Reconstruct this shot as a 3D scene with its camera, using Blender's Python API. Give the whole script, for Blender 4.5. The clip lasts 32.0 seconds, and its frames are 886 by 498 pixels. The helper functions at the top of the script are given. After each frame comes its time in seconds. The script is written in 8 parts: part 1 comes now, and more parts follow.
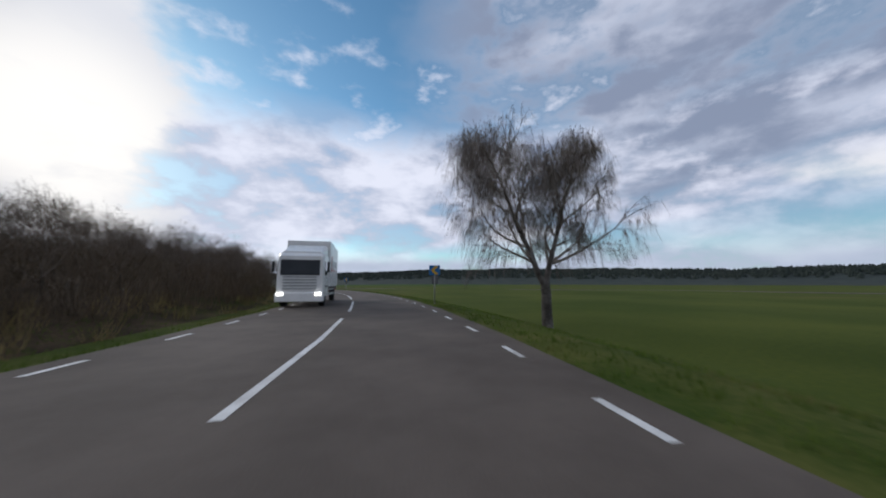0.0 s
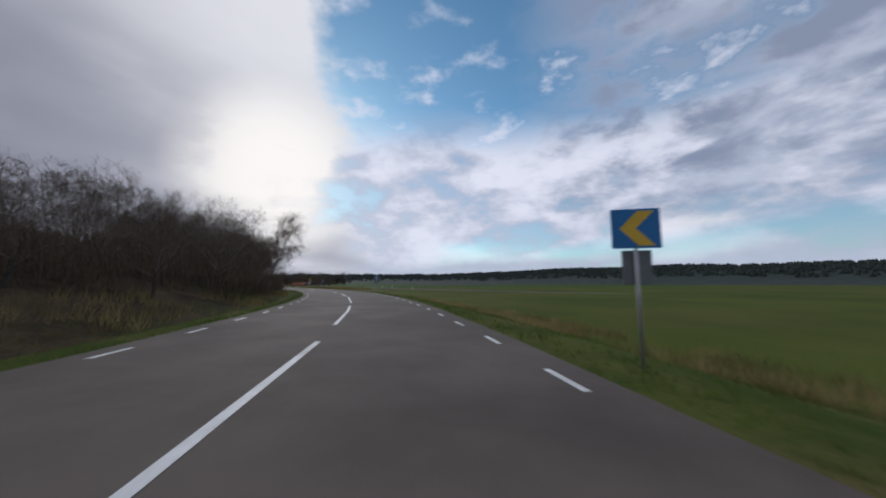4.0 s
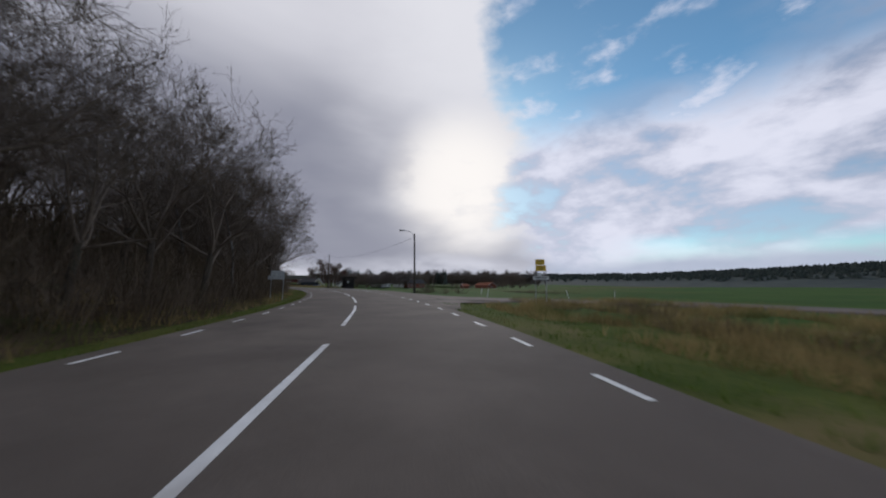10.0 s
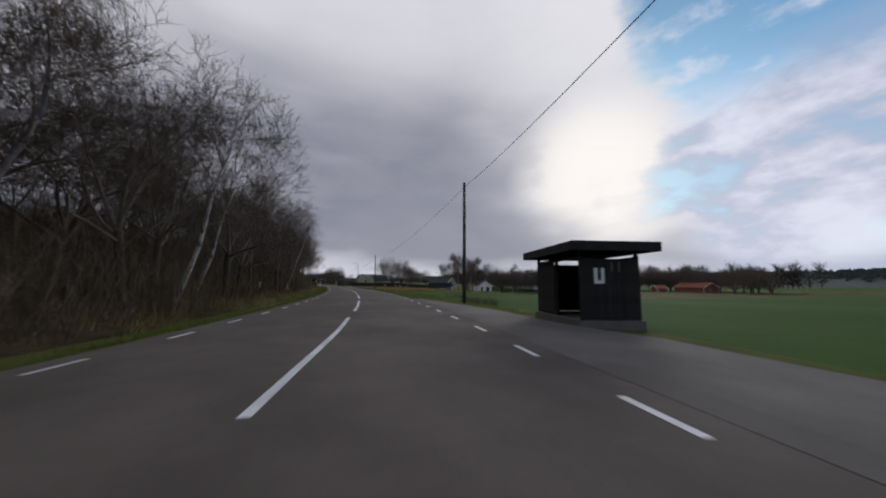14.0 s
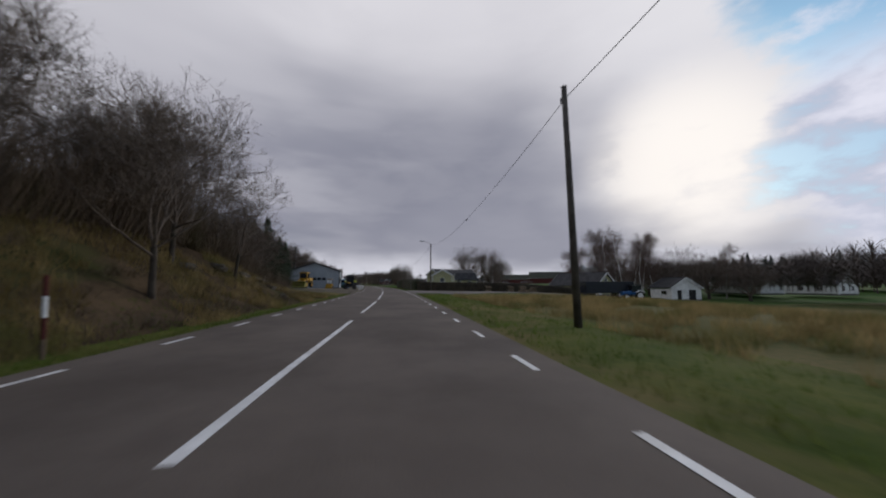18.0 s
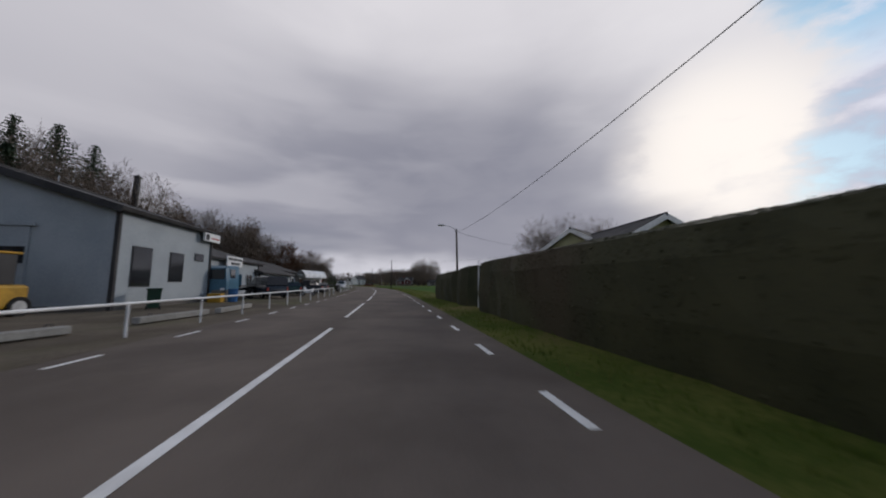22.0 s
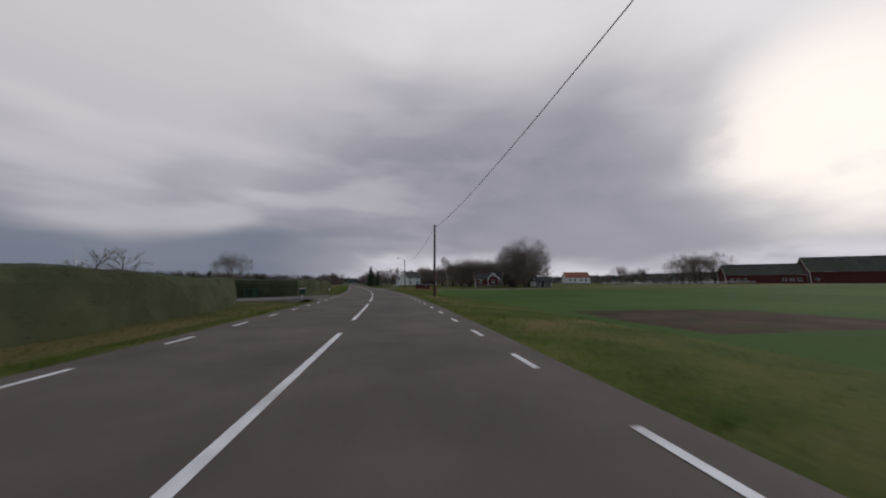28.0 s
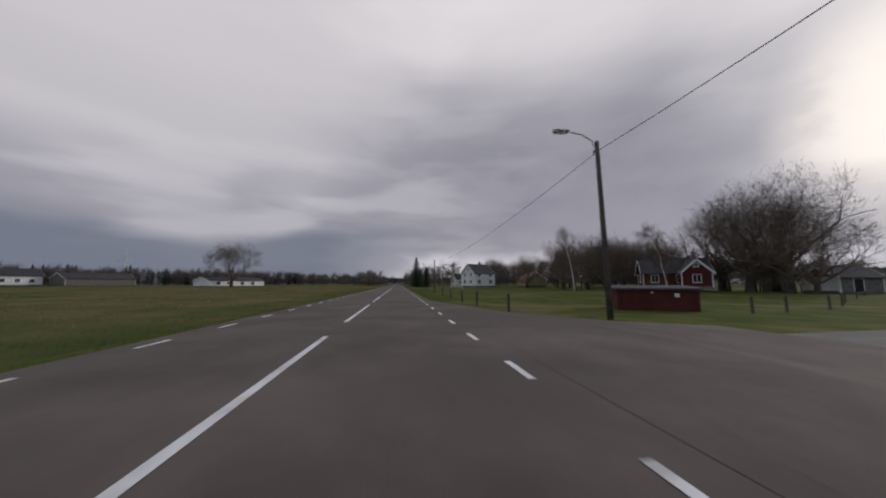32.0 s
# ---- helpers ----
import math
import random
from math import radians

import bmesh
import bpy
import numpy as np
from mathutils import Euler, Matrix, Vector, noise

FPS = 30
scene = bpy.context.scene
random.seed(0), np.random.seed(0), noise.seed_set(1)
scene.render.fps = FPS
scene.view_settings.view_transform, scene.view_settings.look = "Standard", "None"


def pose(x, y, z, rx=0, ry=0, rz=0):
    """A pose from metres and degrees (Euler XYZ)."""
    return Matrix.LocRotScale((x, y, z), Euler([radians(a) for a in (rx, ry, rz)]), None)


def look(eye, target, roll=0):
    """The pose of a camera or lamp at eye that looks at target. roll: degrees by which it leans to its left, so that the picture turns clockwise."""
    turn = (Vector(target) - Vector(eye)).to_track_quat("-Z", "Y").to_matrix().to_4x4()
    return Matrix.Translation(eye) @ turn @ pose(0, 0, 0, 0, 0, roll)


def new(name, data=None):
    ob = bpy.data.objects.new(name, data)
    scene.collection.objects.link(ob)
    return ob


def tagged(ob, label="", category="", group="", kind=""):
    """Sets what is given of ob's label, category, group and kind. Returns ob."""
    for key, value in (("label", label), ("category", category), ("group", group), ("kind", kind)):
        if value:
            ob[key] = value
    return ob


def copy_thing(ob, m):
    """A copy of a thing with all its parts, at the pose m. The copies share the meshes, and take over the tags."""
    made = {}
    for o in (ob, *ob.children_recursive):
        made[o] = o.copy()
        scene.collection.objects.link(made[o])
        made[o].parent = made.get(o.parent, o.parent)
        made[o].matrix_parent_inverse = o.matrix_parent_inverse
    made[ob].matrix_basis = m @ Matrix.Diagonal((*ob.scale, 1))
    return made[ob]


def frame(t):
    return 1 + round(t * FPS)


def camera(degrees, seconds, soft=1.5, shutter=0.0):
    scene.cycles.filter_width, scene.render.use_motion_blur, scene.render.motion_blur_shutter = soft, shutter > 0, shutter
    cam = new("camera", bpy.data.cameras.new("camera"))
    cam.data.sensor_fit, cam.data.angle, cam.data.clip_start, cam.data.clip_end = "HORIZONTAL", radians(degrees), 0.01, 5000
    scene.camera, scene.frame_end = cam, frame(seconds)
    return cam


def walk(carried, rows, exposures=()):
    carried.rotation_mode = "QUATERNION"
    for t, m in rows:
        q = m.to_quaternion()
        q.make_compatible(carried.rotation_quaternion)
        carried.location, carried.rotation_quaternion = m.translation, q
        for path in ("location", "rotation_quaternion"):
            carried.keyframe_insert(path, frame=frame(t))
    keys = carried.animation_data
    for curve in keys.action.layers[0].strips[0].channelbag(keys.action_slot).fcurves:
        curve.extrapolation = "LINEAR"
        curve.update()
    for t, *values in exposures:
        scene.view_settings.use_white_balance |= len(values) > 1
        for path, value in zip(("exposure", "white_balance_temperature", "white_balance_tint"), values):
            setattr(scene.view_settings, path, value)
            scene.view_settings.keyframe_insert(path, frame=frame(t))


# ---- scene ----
PATH = [
    (0.0, 0.0, 0.0, 1.27, 96.2, 0, -8.0), (0.5, -0.14, 8.1, 1.27, 96.2, 0, -5.87),
    (1.0, -0.63, 16.18, 1.27, 96.2, 0, -2.99), (1.5, -1.55, 24.13, 1.27, 96.2, 0, 0.2),
    (2.0, -2.9, 32.01, 1.27, 96.2, 0, 3.18), (2.5, -4.67, 39.97, 1.27, 96.2, 0, 6.06),
    (3.0, -6.84, 47.82, 1.27, 96.2, 0, 8.87), (3.5, -9.39, 55.56, 1.27, 96.2, 0, 11.7),
    (4.0, -12.34, 63.16, 1.27, 96.2, 0, 14.79), (4.5, -15.65, 70.48, 1.27, 96.2, 0, 17.94),
    (5.0, -19.35, 77.61, 1.27, 96.2, 0, 20.94), (5.5, -23.41, 84.54, 1.27, 96.2, 0, 23.87),
    (6.0, -27.82, 91.25, 1.27, 96.2, 0, 26.8), (6.5, -32.57, 97.73, 1.27, 96.2, 0, 29.63),
    (7.0, -37.61, 103.98, 1.27, 96.2, 0, 32.16), (7.5, -42.82, 109.92, 1.27, 96.2, 0, 34.37),
    (8.0, -48.25, 115.66, 1.27, 96.2, 0, 36.42), (8.5, -53.99, 121.31, 1.27, 96.2, 0, 38.61),
    (9.0, -59.95, 126.71, 1.27, 96.2, 0, 41.08), (9.5, -66.22, 131.92, 1.27, 96.2, -0.20, 43.62),
    (10.0, -72.72, 136.84, 1.27, 96.2, -0.40, 46.1), (10.5, -79.34, 141.41, 1.27, 96.2, -0.60, 48.73),
    (11.0, -86.17, 145.67, 1.27, 96.2, -0.80, 51.59), (11.5, -93.3, 149.61, 1.27, 96.2, -0.90, 54.52),
    (12.0, -100.62, 153.19, 1.27, 96.2, -1.00, 57.46), (12.5, -108.44, 156.52, 1.27, 96.2, -0.95, 60.47),
    (13.0, -116.43, 159.43, 1.27, 96.2, -0.90, 63.6), (13.5, -124.75, 161.96, 1.27, 96.2, -0.65, 66.7),
    (14.0, -133.2, 164.04, 1.27, 96.2, -0.40, 69.52), (14.5, -142.03, 165.8, 1.27, 96.2, -0.20, 71.97),
    (15.0, -150.92, 167.19, 1.27, 96.2, 0, 74.31), (15.5, -159.99, 168.25, 1.27, 96.2, 0, 76.34),
    (16.0, -169.1, 169.03, 1.27, 96.2, 0, 77.76), (16.5, -178.22, 169.62, 1.27, 96.2, 0, 78.96),
    (17.0, -187.35, 170.01, 1.27, 96.2, 0, 80.15), (17.5, -196.49, 170.22, 1.27, 96.2, 0, 81.12),
    (18.0, -205.59, 170.32, 1.27, 96.2, 0, 81.47), (18.5, -214.79, 170.4, 1.27, 96.2, 0, 81.58),
    (19.0, -223.99, 170.46, 1.27, 96.2, 0, 81.77), (19.5, -233.24, 170.47, 1.27, 96.2, 0, 82.11),
    (20.0, -242.49, 170.41, 1.27, 96.2, 0, 82.59), (20.5, -251.79, 170.26, 1.27, 96.2, 0, 83.3),
    (21.0, -261.08, 169.99, 1.27, 96.2, 0, 84.06), (21.5, -270.28, 169.61, 1.27, 96.2, 0, 84.66),
    (22.0, -279.46, 169.14, 1.27, 96.2, 0, 85.22), (22.5, -288.6, 168.57, 1.27, 96.2, 0, 85.93),
    (23.0, -297.72, 167.89, 1.27, 96.2, 0, 86.7), (23.5, -306.84, 167.08, 1.27, 96.2, 0, 87.41),
    (24.0, -315.94, 166.16, 1.27, 96.2, 0, 88.16), (24.5, -324.98, 165.13, 1.27, 96.2, 0, 88.9),
    (25.0, -334.01, 163.98, 1.27, 96.2, 0, 89.62), (25.5, -343.02, 162.71, 1.27, 96.2, 0, 90.41),
    (26.0, -351.94, 161.32, 1.27, 96.2, 0, 91.4), (26.5, -360.83, 159.77, 1.27, 96.2, 0, 92.45),
    (27.0, -369.69, 158.05, 1.27, 96.2, 0, 93.5), (27.5, -378.51, 156.18, 1.27, 96.2, 0, 94.48),
    (28.0, -387.29, 154.17, 1.27, 96.2, 0, 95.33), (28.5, -396.08, 152.01, 1.27, 96.2, 0, 96.25),
    (29.0, -404.83, 149.71, 1.27, 96.2, 0, 97.29), (29.5, -413.54, 147.24, 1.27, 96.2, 0, 98.34),
    (30.0, -422.2, 144.62, 1.27, 96.2, 0, 99.42), (30.5, -430.8, 141.83, 1.27, 96.2, 0, 100.52),
    (31.0, -439.36, 138.88, 1.27, 96.2, 0, 101.55), (31.5, -447.91, 135.76, 1.27, 96.2, 0, 102.54),
    (32.0, -456.4, 132.49, 1.27, 96.2, 0, 103.59),
]
cam = camera(108.4, 32.0, soft=2.0, shutter=0.15)
walk(cam, [(r[0], pose(*r[1:])) for r in PATH],
     [(0.0, 0.12, 6050, 12), (4.0, 0.0, 6050, 13), (13.0, 0.0, 6150, 14), (20.0, 0.02, 6280, 14.5), (32.0, 0.06, 6500, 15.5)])

# ---- plan: s runs along the drive, l is metres to its left ----
_t = np.array([r[0] for r in PATH])
_k = np.arange(0.0, 32.001, 0.05)
_h = np.array([r[6] + 8.0 for r in PATH])
_px = np.interp(_k, _t, [r[1] for r in PATH])
_py = np.interp(_k, _t, [r[2] for r in PATH])
_ph = np.radians(np.interp(_k, _t, _h))
_n = np.arange(1.0, 4000.0, 2.0)
_px = np.concatenate([_n[::-1][-60:] * 0.0, _px, _px[-1] - _n * math.sin(_ph[-1])])
_py = np.concatenate([-_n[:60][::-1], _py, _py[-1] + _n * math.cos(_ph[-1])])
_ph = np.concatenate([np.zeros(60), _ph, np.full(len(_n), _ph[-1])])
_ps = np.concatenate([[0.0], np.cumsum(np.hypot(np.diff(_px), np.diff(_py)))])
_ps -= _ps[60]
# soften the heading so that the road bends evenly
_g = np.arange(_ps[0], _ps[-1], 1.0)
_gx, _gy, _gh = np.interp(_g, _ps, _px), np.interp(_g, _ps, _py), np.interp(_g, _ps, _ph)
_w = np.hanning(13)
_w /= _w.sum()
_gh = np.convolve(np.pad(_gh, 6, mode="edge"), _w, "valid")


def at(s, l, z=0.0):
    """A place by its way along the road, metres to the left of the drive, and height."""
    x, y, h = np.interp(s, _g, _gx), np.interp(s, _g, _gy), np.interp(s, _g, _gh)
    return Vector((float(x - l * math.cos(h)), float(y - l * math.sin(h)), z + bank(s, l)))


def bank(s, l):
    """The road leans into the bend by up to a degree; the land beside it evens out."""
    lean = np.interp(s, [145, 161, 177, 193, 210, 227, 245], [0.0, 0.4, 0.8, 1.0, 0.9, 0.4, 0.0])
    return float(-l * math.tan(radians(lean)) * (1 - smooth(6, 16, abs(l))))


def heading(s):
    return math.degrees(float(np.interp(s, _g, _gh)))


def set_at(s, l, z=0.0, turn=0.0):
    p = at(s, l, z)
    return pose(p.x, p.y, p.z, 0, 0, heading(s) + turn)


def centre(s):
    """Offset of the road's centre line from the drive."""
    return float(np.interp(s, [-60, 6, 54, 75, 118, 134, 160, 211, 233, 270, 306, 325, 393, 417, 435, 484, 530, 556, 640], [1.5, 1.6, 1.65, 1.5, 1.12, 1.1, 1.3, 1.25, 1.35, 1.4, 1.6, 1.45, 1.85, 1.7, 1.45, 1.35, 1.5, 1.7, 1.7]))


def right_edge(s):
    return centre(s) - float(np.interp(s, [0, 54, 75, 110, 211, 270, 306, 325], [3.85, 3.95, 3.85, 4.15, 4.1, 3.65, 3.65, 3.5]))


def left_edge(s):
    return centre(s) + float(np.interp(s, [0, 54, 110, 211, 280, 306, 325], [3.4, 3.4, 3.7, 3.75, 3.35, 3.25, 3.4]))


def smooth(a, b, v):
    k = min(1.0, max(0.0, (v - a) / (b - a)))
    return k * k * (3 - 2 * k)


def ground_z(s, l):
    """Height of the land beside the road, with its slow swells."""
    z = land_form(s, l)
    if abs(l) > 9:
        p = at(s, l)
        z += 0.45 * noise.noise(p * 0.028) * smooth(9, 40, abs(l))
    return z


def land_form(s, l):
    if l < -3.4:
        drop = 0.25 + 0.75 * (1 - smooth(120, 190, s)) + 0.15 * smooth(290, 310, s) * (1 - smooth(340, 350, s))
        z = -drop * smooth(3.4, 9.0, -l)
        z -= 1.0 * smooth(60, 400, -l) * (1 - smooth(200, 300, s))
        z -= 2.4 * smooth(14, 62, -l) * smooth(235, 300, s) * (1 - smooth(372, 430, s))
        z += 1.5 * smooth(70, 190, -l) * smooth(430, 500, s)
        z += 1.1 * math.exp(-((s - 452.5) / 14) ** 2 - ((l + 53.0) / 16) ** 2)
        return z
    if l > 5.4:
        wood = smooth(-60, 40, s) * (1 - smooth(322, 343, s))
        z = -0.25 * smooth(5.4, 6.8, l) * (1 - smooth(7.0, 10.0, l))
        z += wood * (1.6 * smooth(8, 15, l) + 5.5 * smooth(14, 50, l))
        z += 2.6 * smooth(285, 304, s) * (1 - smooth(322, 341, s)) * smooth(7.2, 15, l)
        z -= 0.3 * smooth(450, 470, s) * smooth(6, 10, l)
        z += 0.55 * math.exp(-((s - 365) / 8) ** 2 - ((l - 19) / 8) ** 2)
        return z
    return 0.0


# ---- light ----
SUN_AZ, SUN_EL = 41.0, 20.0          # degrees to the left of +y, and up
world = bpy.data.worlds.new("sky")
scene.world = world
world.use_nodes = True


class Nodes:
    """Small helper to write node trees."""

    def __init__(self, tree):
        self.tree = tree
        tree.nodes.clear()

    def add(self, kind, **values):
        n = self.tree.nodes.new(kind)
        for key, value in values.items():
            setattr(n, key, value)
        return n

    def link(self, a, b):
        self.tree.links.new(a, b)

    def put(self, socket, value):
        if isinstance(value, bpy.types.NodeSocket):
            self.link(value, socket)
        elif isinstance(value, (tuple, list)) and len(value) == 3 and socket.type == "RGBA":
            socket.default_value = (*value, 1)
        else:
            socket.default_value = value

    def math(self, op, a, b=0.0, clamp=False):
        n = self.add("ShaderNodeMath", operation=op, use_clamp=clamp)
        self.put(n.inputs[0], a)
        self.put(n.inputs[1], b)
        return n.outputs[0]

    def vec(self, op, a, b):
        n = self.add("ShaderNodeVectorMath", operation=op)
        self.put(n.inputs[0], a)
        self.put(n.inputs[1], b)
        return n.outputs["Value"] if op in ("DOT_PRODUCT", "LENGTH") else n.outputs[0]

    def noise(self, vector, scale, detail=4.0, rough=0.55, distort=0.0):
        n = self.add("ShaderNodeTexNoise")
        if vector is not None:
            self.link(vector, n.inputs["Vector"])
        n.inputs["Scale"].default_value, n.inputs["Detail"].default_value = scale, detail
        n.inputs["Roughness"].default_value, n.inputs["Distortion"].default_value = rough, distort
        return n.outputs["Fac"]

    def ramp(self, fac, a, b, lo=0.0, hi=1.0, smooth_step=True):
        n = self.add("ShaderNodeMapRange", interpolation_type="SMOOTHSTEP" if smooth_step else "LINEAR")
        self.put(n.inputs["Value"], fac)
        n.inputs["From Min"].default_value, n.inputs["From Max"].default_value = a, b
        n.inputs["To Min"].default_value, n.inputs["To Max"].default_value = lo, hi
        return n.outputs[0]

    def mix(self, fac, a, b, blend="MIX"):
        n = self.add("ShaderNodeMix", data_type="RGBA", blend_type=blend)
        self.put(n.inputs[0], fac)
        self.put(n.inputs[6], a)
        self.put(n.inputs[7], b)
        return n.outputs[2]


def toward(az, el):
    a, e = radians(az), radians(el)
    return (-math.sin(a) * math.cos(e), math.cos(a) * math.cos(e), math.sin(e))


def sky():
    """Broken cloud over the fields with a blue gap above it; a heavy grey sheet to the west, lit along its edge by the low sun."""
    n = Nodes(world.node_tree)
    way = n.add("ShaderNodeTexCoord").outputs["Generated"]
    xyz = n.add("ShaderNodeSeparateXYZ")
    n.link(way, xyz.inputs[0])

    def stretched(k):
        c = n.add("ShaderNodeCombineXYZ")
        n.link(xyz.outputs["X"], c.inputs[0])
        n.link(xyz.outputs["Y"], c.inputs[1])
        n.link(n.math("MULTIPLY", xyz.outputs["Z"], k), c.inputs[2])
        return c.outputs[0]
    puff_way, sheet_way, streak_way = stretched(2.0), stretched(2.6), stretched(4.5)
    lump = n.noise(puff_way, 2.6, 4, 0.5, 0.1)
    curl = n.noise(puff_way, 6.5, 7, 0.56, 0.12)
    soft = n.noise(sheet_way, 1.5, 3, 0.45, 0.2)
    roll = n.noise(sheet_way, 3.6, 4, 0.5, 0.2)
    streak = n.noise(streak_way, 2.4, 3, 0.45, 0.2)
    az = n.math("MULTIPLY", n.math("ARCTAN2", n.math("MULTIPLY", xyz.outputs["X"], -1.0), xyz.outputs["Y"]), 57.2958)
    el = n.math("MULTIPLY", n.math("ARCSINE", xyz.outputs["Z"]), 57.2958)

    def off(v, amount):
        return n.math("MULTIPLY", n.math("SUBTRACT", v, 0.5), amount)

    def plus(*values):
        out = values[0]
        for v in values[1:]:
            out = n.math("ADD", out, v)
        return out

    def times(*values):
        out = values[0]
        for v in values[1:]:
            out = n.math("MULTIPLY", out, v)
        return out

    def band(v, lo, hi, edge):
        return times(n.ramp(v, lo - edge, lo + edge), n.ramp(v, hi - edge, hi + edge, 1.0, 0.0))

    azw = plus(az, off(curl, 15.0), off(lump, 22.0))
    elw = plus(el, off(curl, 9.0), off(lump, 12.0))
    azs = plus(az, off(soft, 40.0), off(roll, 14.0))
    els = plus(el, off(soft, 14.0), off(streak, 6.0))
    blue = n.add("ShaderNodeTexSky", sky_type="NISHITA", sun_disc=False)
    blue.sun_elevation, blue.sun_rotation = radians(SUN_EL), radians(-SUN_AZ)
    blue.air_density, blue.dust_density, blue.ozone_density = 1.0, 0.3, 2.0
    clear = n.mix(1.0, blue.outputs[0], (0.085, 0.115, 0.112), "MULTIPLY")
    # broken cumulus over the fields: white where it is thick and sunlit, grey-blue underneath
    shade = plus(n.math("MULTIPLY", curl, 0.55), n.math("MULTIPLY", lump, 0.45))
    puffs = n.mix(n.ramp(shade, 0.40, 0.60), (0.42, 0.455, 0.545), (0.76, 0.765, 0.82))
    grey = times(n.ramp(azw, 2.0, -22.0), n.ramp(els, 9.0, 16.0), n.ramp(elw, 66.0, 44.0), n.ramp(shade, 0.44, 0.56, 1.0, 0.25))
    dull = n.mix(n.ramp(plus(n.math("MULTIPLY", streak, 0.55), n.math("MULTIPLY", curl, 0.45)), 0.42, 0.60), (0.25, 0.283, 0.365), (0.53, 0.555, 0.63))
    puffs = n.mix(grey, puffs, dull)
    pale = times(n.ramp(azw, -8.0, -30.0), band(els, 7.0, 12.0, 2.5), n.ramp(streak, 0.40, 0.58))
    puffs = n.mix(times(pale, 0.8), puffs, (0.84, 0.815, 0.775))
    low = times(n.ramp(els, 6.5, 3.0), 0.8)
    puffs = n.mix(low, puffs, (0.42, 0.47, 0.55))
    cover = times(n.ramp(elw, 30.0, 22.0), n.ramp(shade, 0.38, 0.5, 0.55, 1.0))
    cover = n.math("MAXIMUM", cover, times(grey, 0.95))
    cover = n.math("MAXIMUM", cover, times(n.ramp(shade, 0.5, 0.62), n.ramp(elw, 56.0, 30.0, 0.15, 0.8)))
    slit = times(band(els, 5.0, 8.5, 1.8), n.ramp(azw, 26.0, 8.0), n.ramp(lump, 0.34, 0.5, 0.25, 0.6))
    cover = times(cover, n.math("SUBTRACT", 1.0, slit))
    field_sky = n.mix(cover, clear, puffs)
    # the grey sheet: darkest low down to the west, paler overhead and far to the left
    body = n.mix(n.ramp(els, 18.0, 44.0), (0.30, 0.305, 0.345), (0.70, 0.69, 0.69))
    body = n.mix(times(band(azs, 60.0, 108.0, 18.0), band(els, 6.0, 29.0, 9.0), 0.85), body, (0.235, 0.242, 0.285))
    body = n.mix(times(n.ramp(azs, 104.0, 134.0), n.ramp(els, 11.0, 20.0), 0.75), body, (0.55, 0.545, 0.56))
    body = n.mix(times(n.ramp(streak, 0.46, 0.66), n.ramp(el, 40.0, 16.0), n.ramp(az, 80.0, 120.0, 0.12, 0.4)), body, (0.58, 0.575, 0.59))
    body = n.mix(times(n.ramp(roll, 0.42, 0.66), 0.16), body, (0.50, 0.495, 0.515))
    edge = plus(azw, n.math("MULTIPLY", el, -0.16))
    lit = times(n.ramp(plus(azs, n.math("MULTIPLY", el, -0.1)), 64.0, 40.0), n.ramp(els, 2.0, 9.0), n.ramp(el, 50.0, 34.0, 0.8, 1.0))
    body = n.mix(times(lit, 0.75), body, (0.80, 0.79, 0.775))
    d = n.vec("DOT_PRODUCT", way, toward(SUN_AZ + 2.0, SUN_EL - 3.0))
    glow = times(n.ramp(d, math.cos(radians(15)), math.cos(radians(2))), n.ramp(shade, 0.36, 0.52, 0.6, 1.0))
    body = n.mix(times(glow, 0.92), body, (1.02, 0.965, 0.86))
    brow = times(band(azs, 46.0, 84.0, 7.0), band(els, 4.0, 11.0, 4.0))
    body = n.mix(times(brow, 0.7), body, (0.30, 0.305, 0.345))
    west = times(n.ramp(azs, 92.0, 122.0), band(els, -8.0, 8.0, 2.5))
    body = n.mix(times(west, 0.85), body, (0.135, 0.165, 0.21))
    rim = times(n.ramp(els, 5.5, 2.0), n.ramp(az, 124.0, 98.0), n.ramp(roll, 0.36, 0.58, 0.25, 0.95))
    body = n.mix(rim, body, (0.64, 0.64, 0.665))
    out = n.mix(n.ramp(edge, 27.0, 34.0), field_sky, body)
    bg = n.add("ShaderNodeBackground")
    n.link(out, bg.inputs["Color"])
    bg.inputs["Strength"].default_value = 1.0
    n.link(bg.outputs[0], n.add("ShaderNodeOutputWorld").inputs["Surface"])


sky()
sun = new("sun", bpy.data.lights.new("sun", "SUN"))
sun.data.energy, sun.data.angle, sun.data.color = 0.9, radians(14), (1.0, 0.94, 0.85)
sun.matrix_world = look(Vector(toward(SUN_AZ, SUN_EL)) * 100, (0, 0, 0))


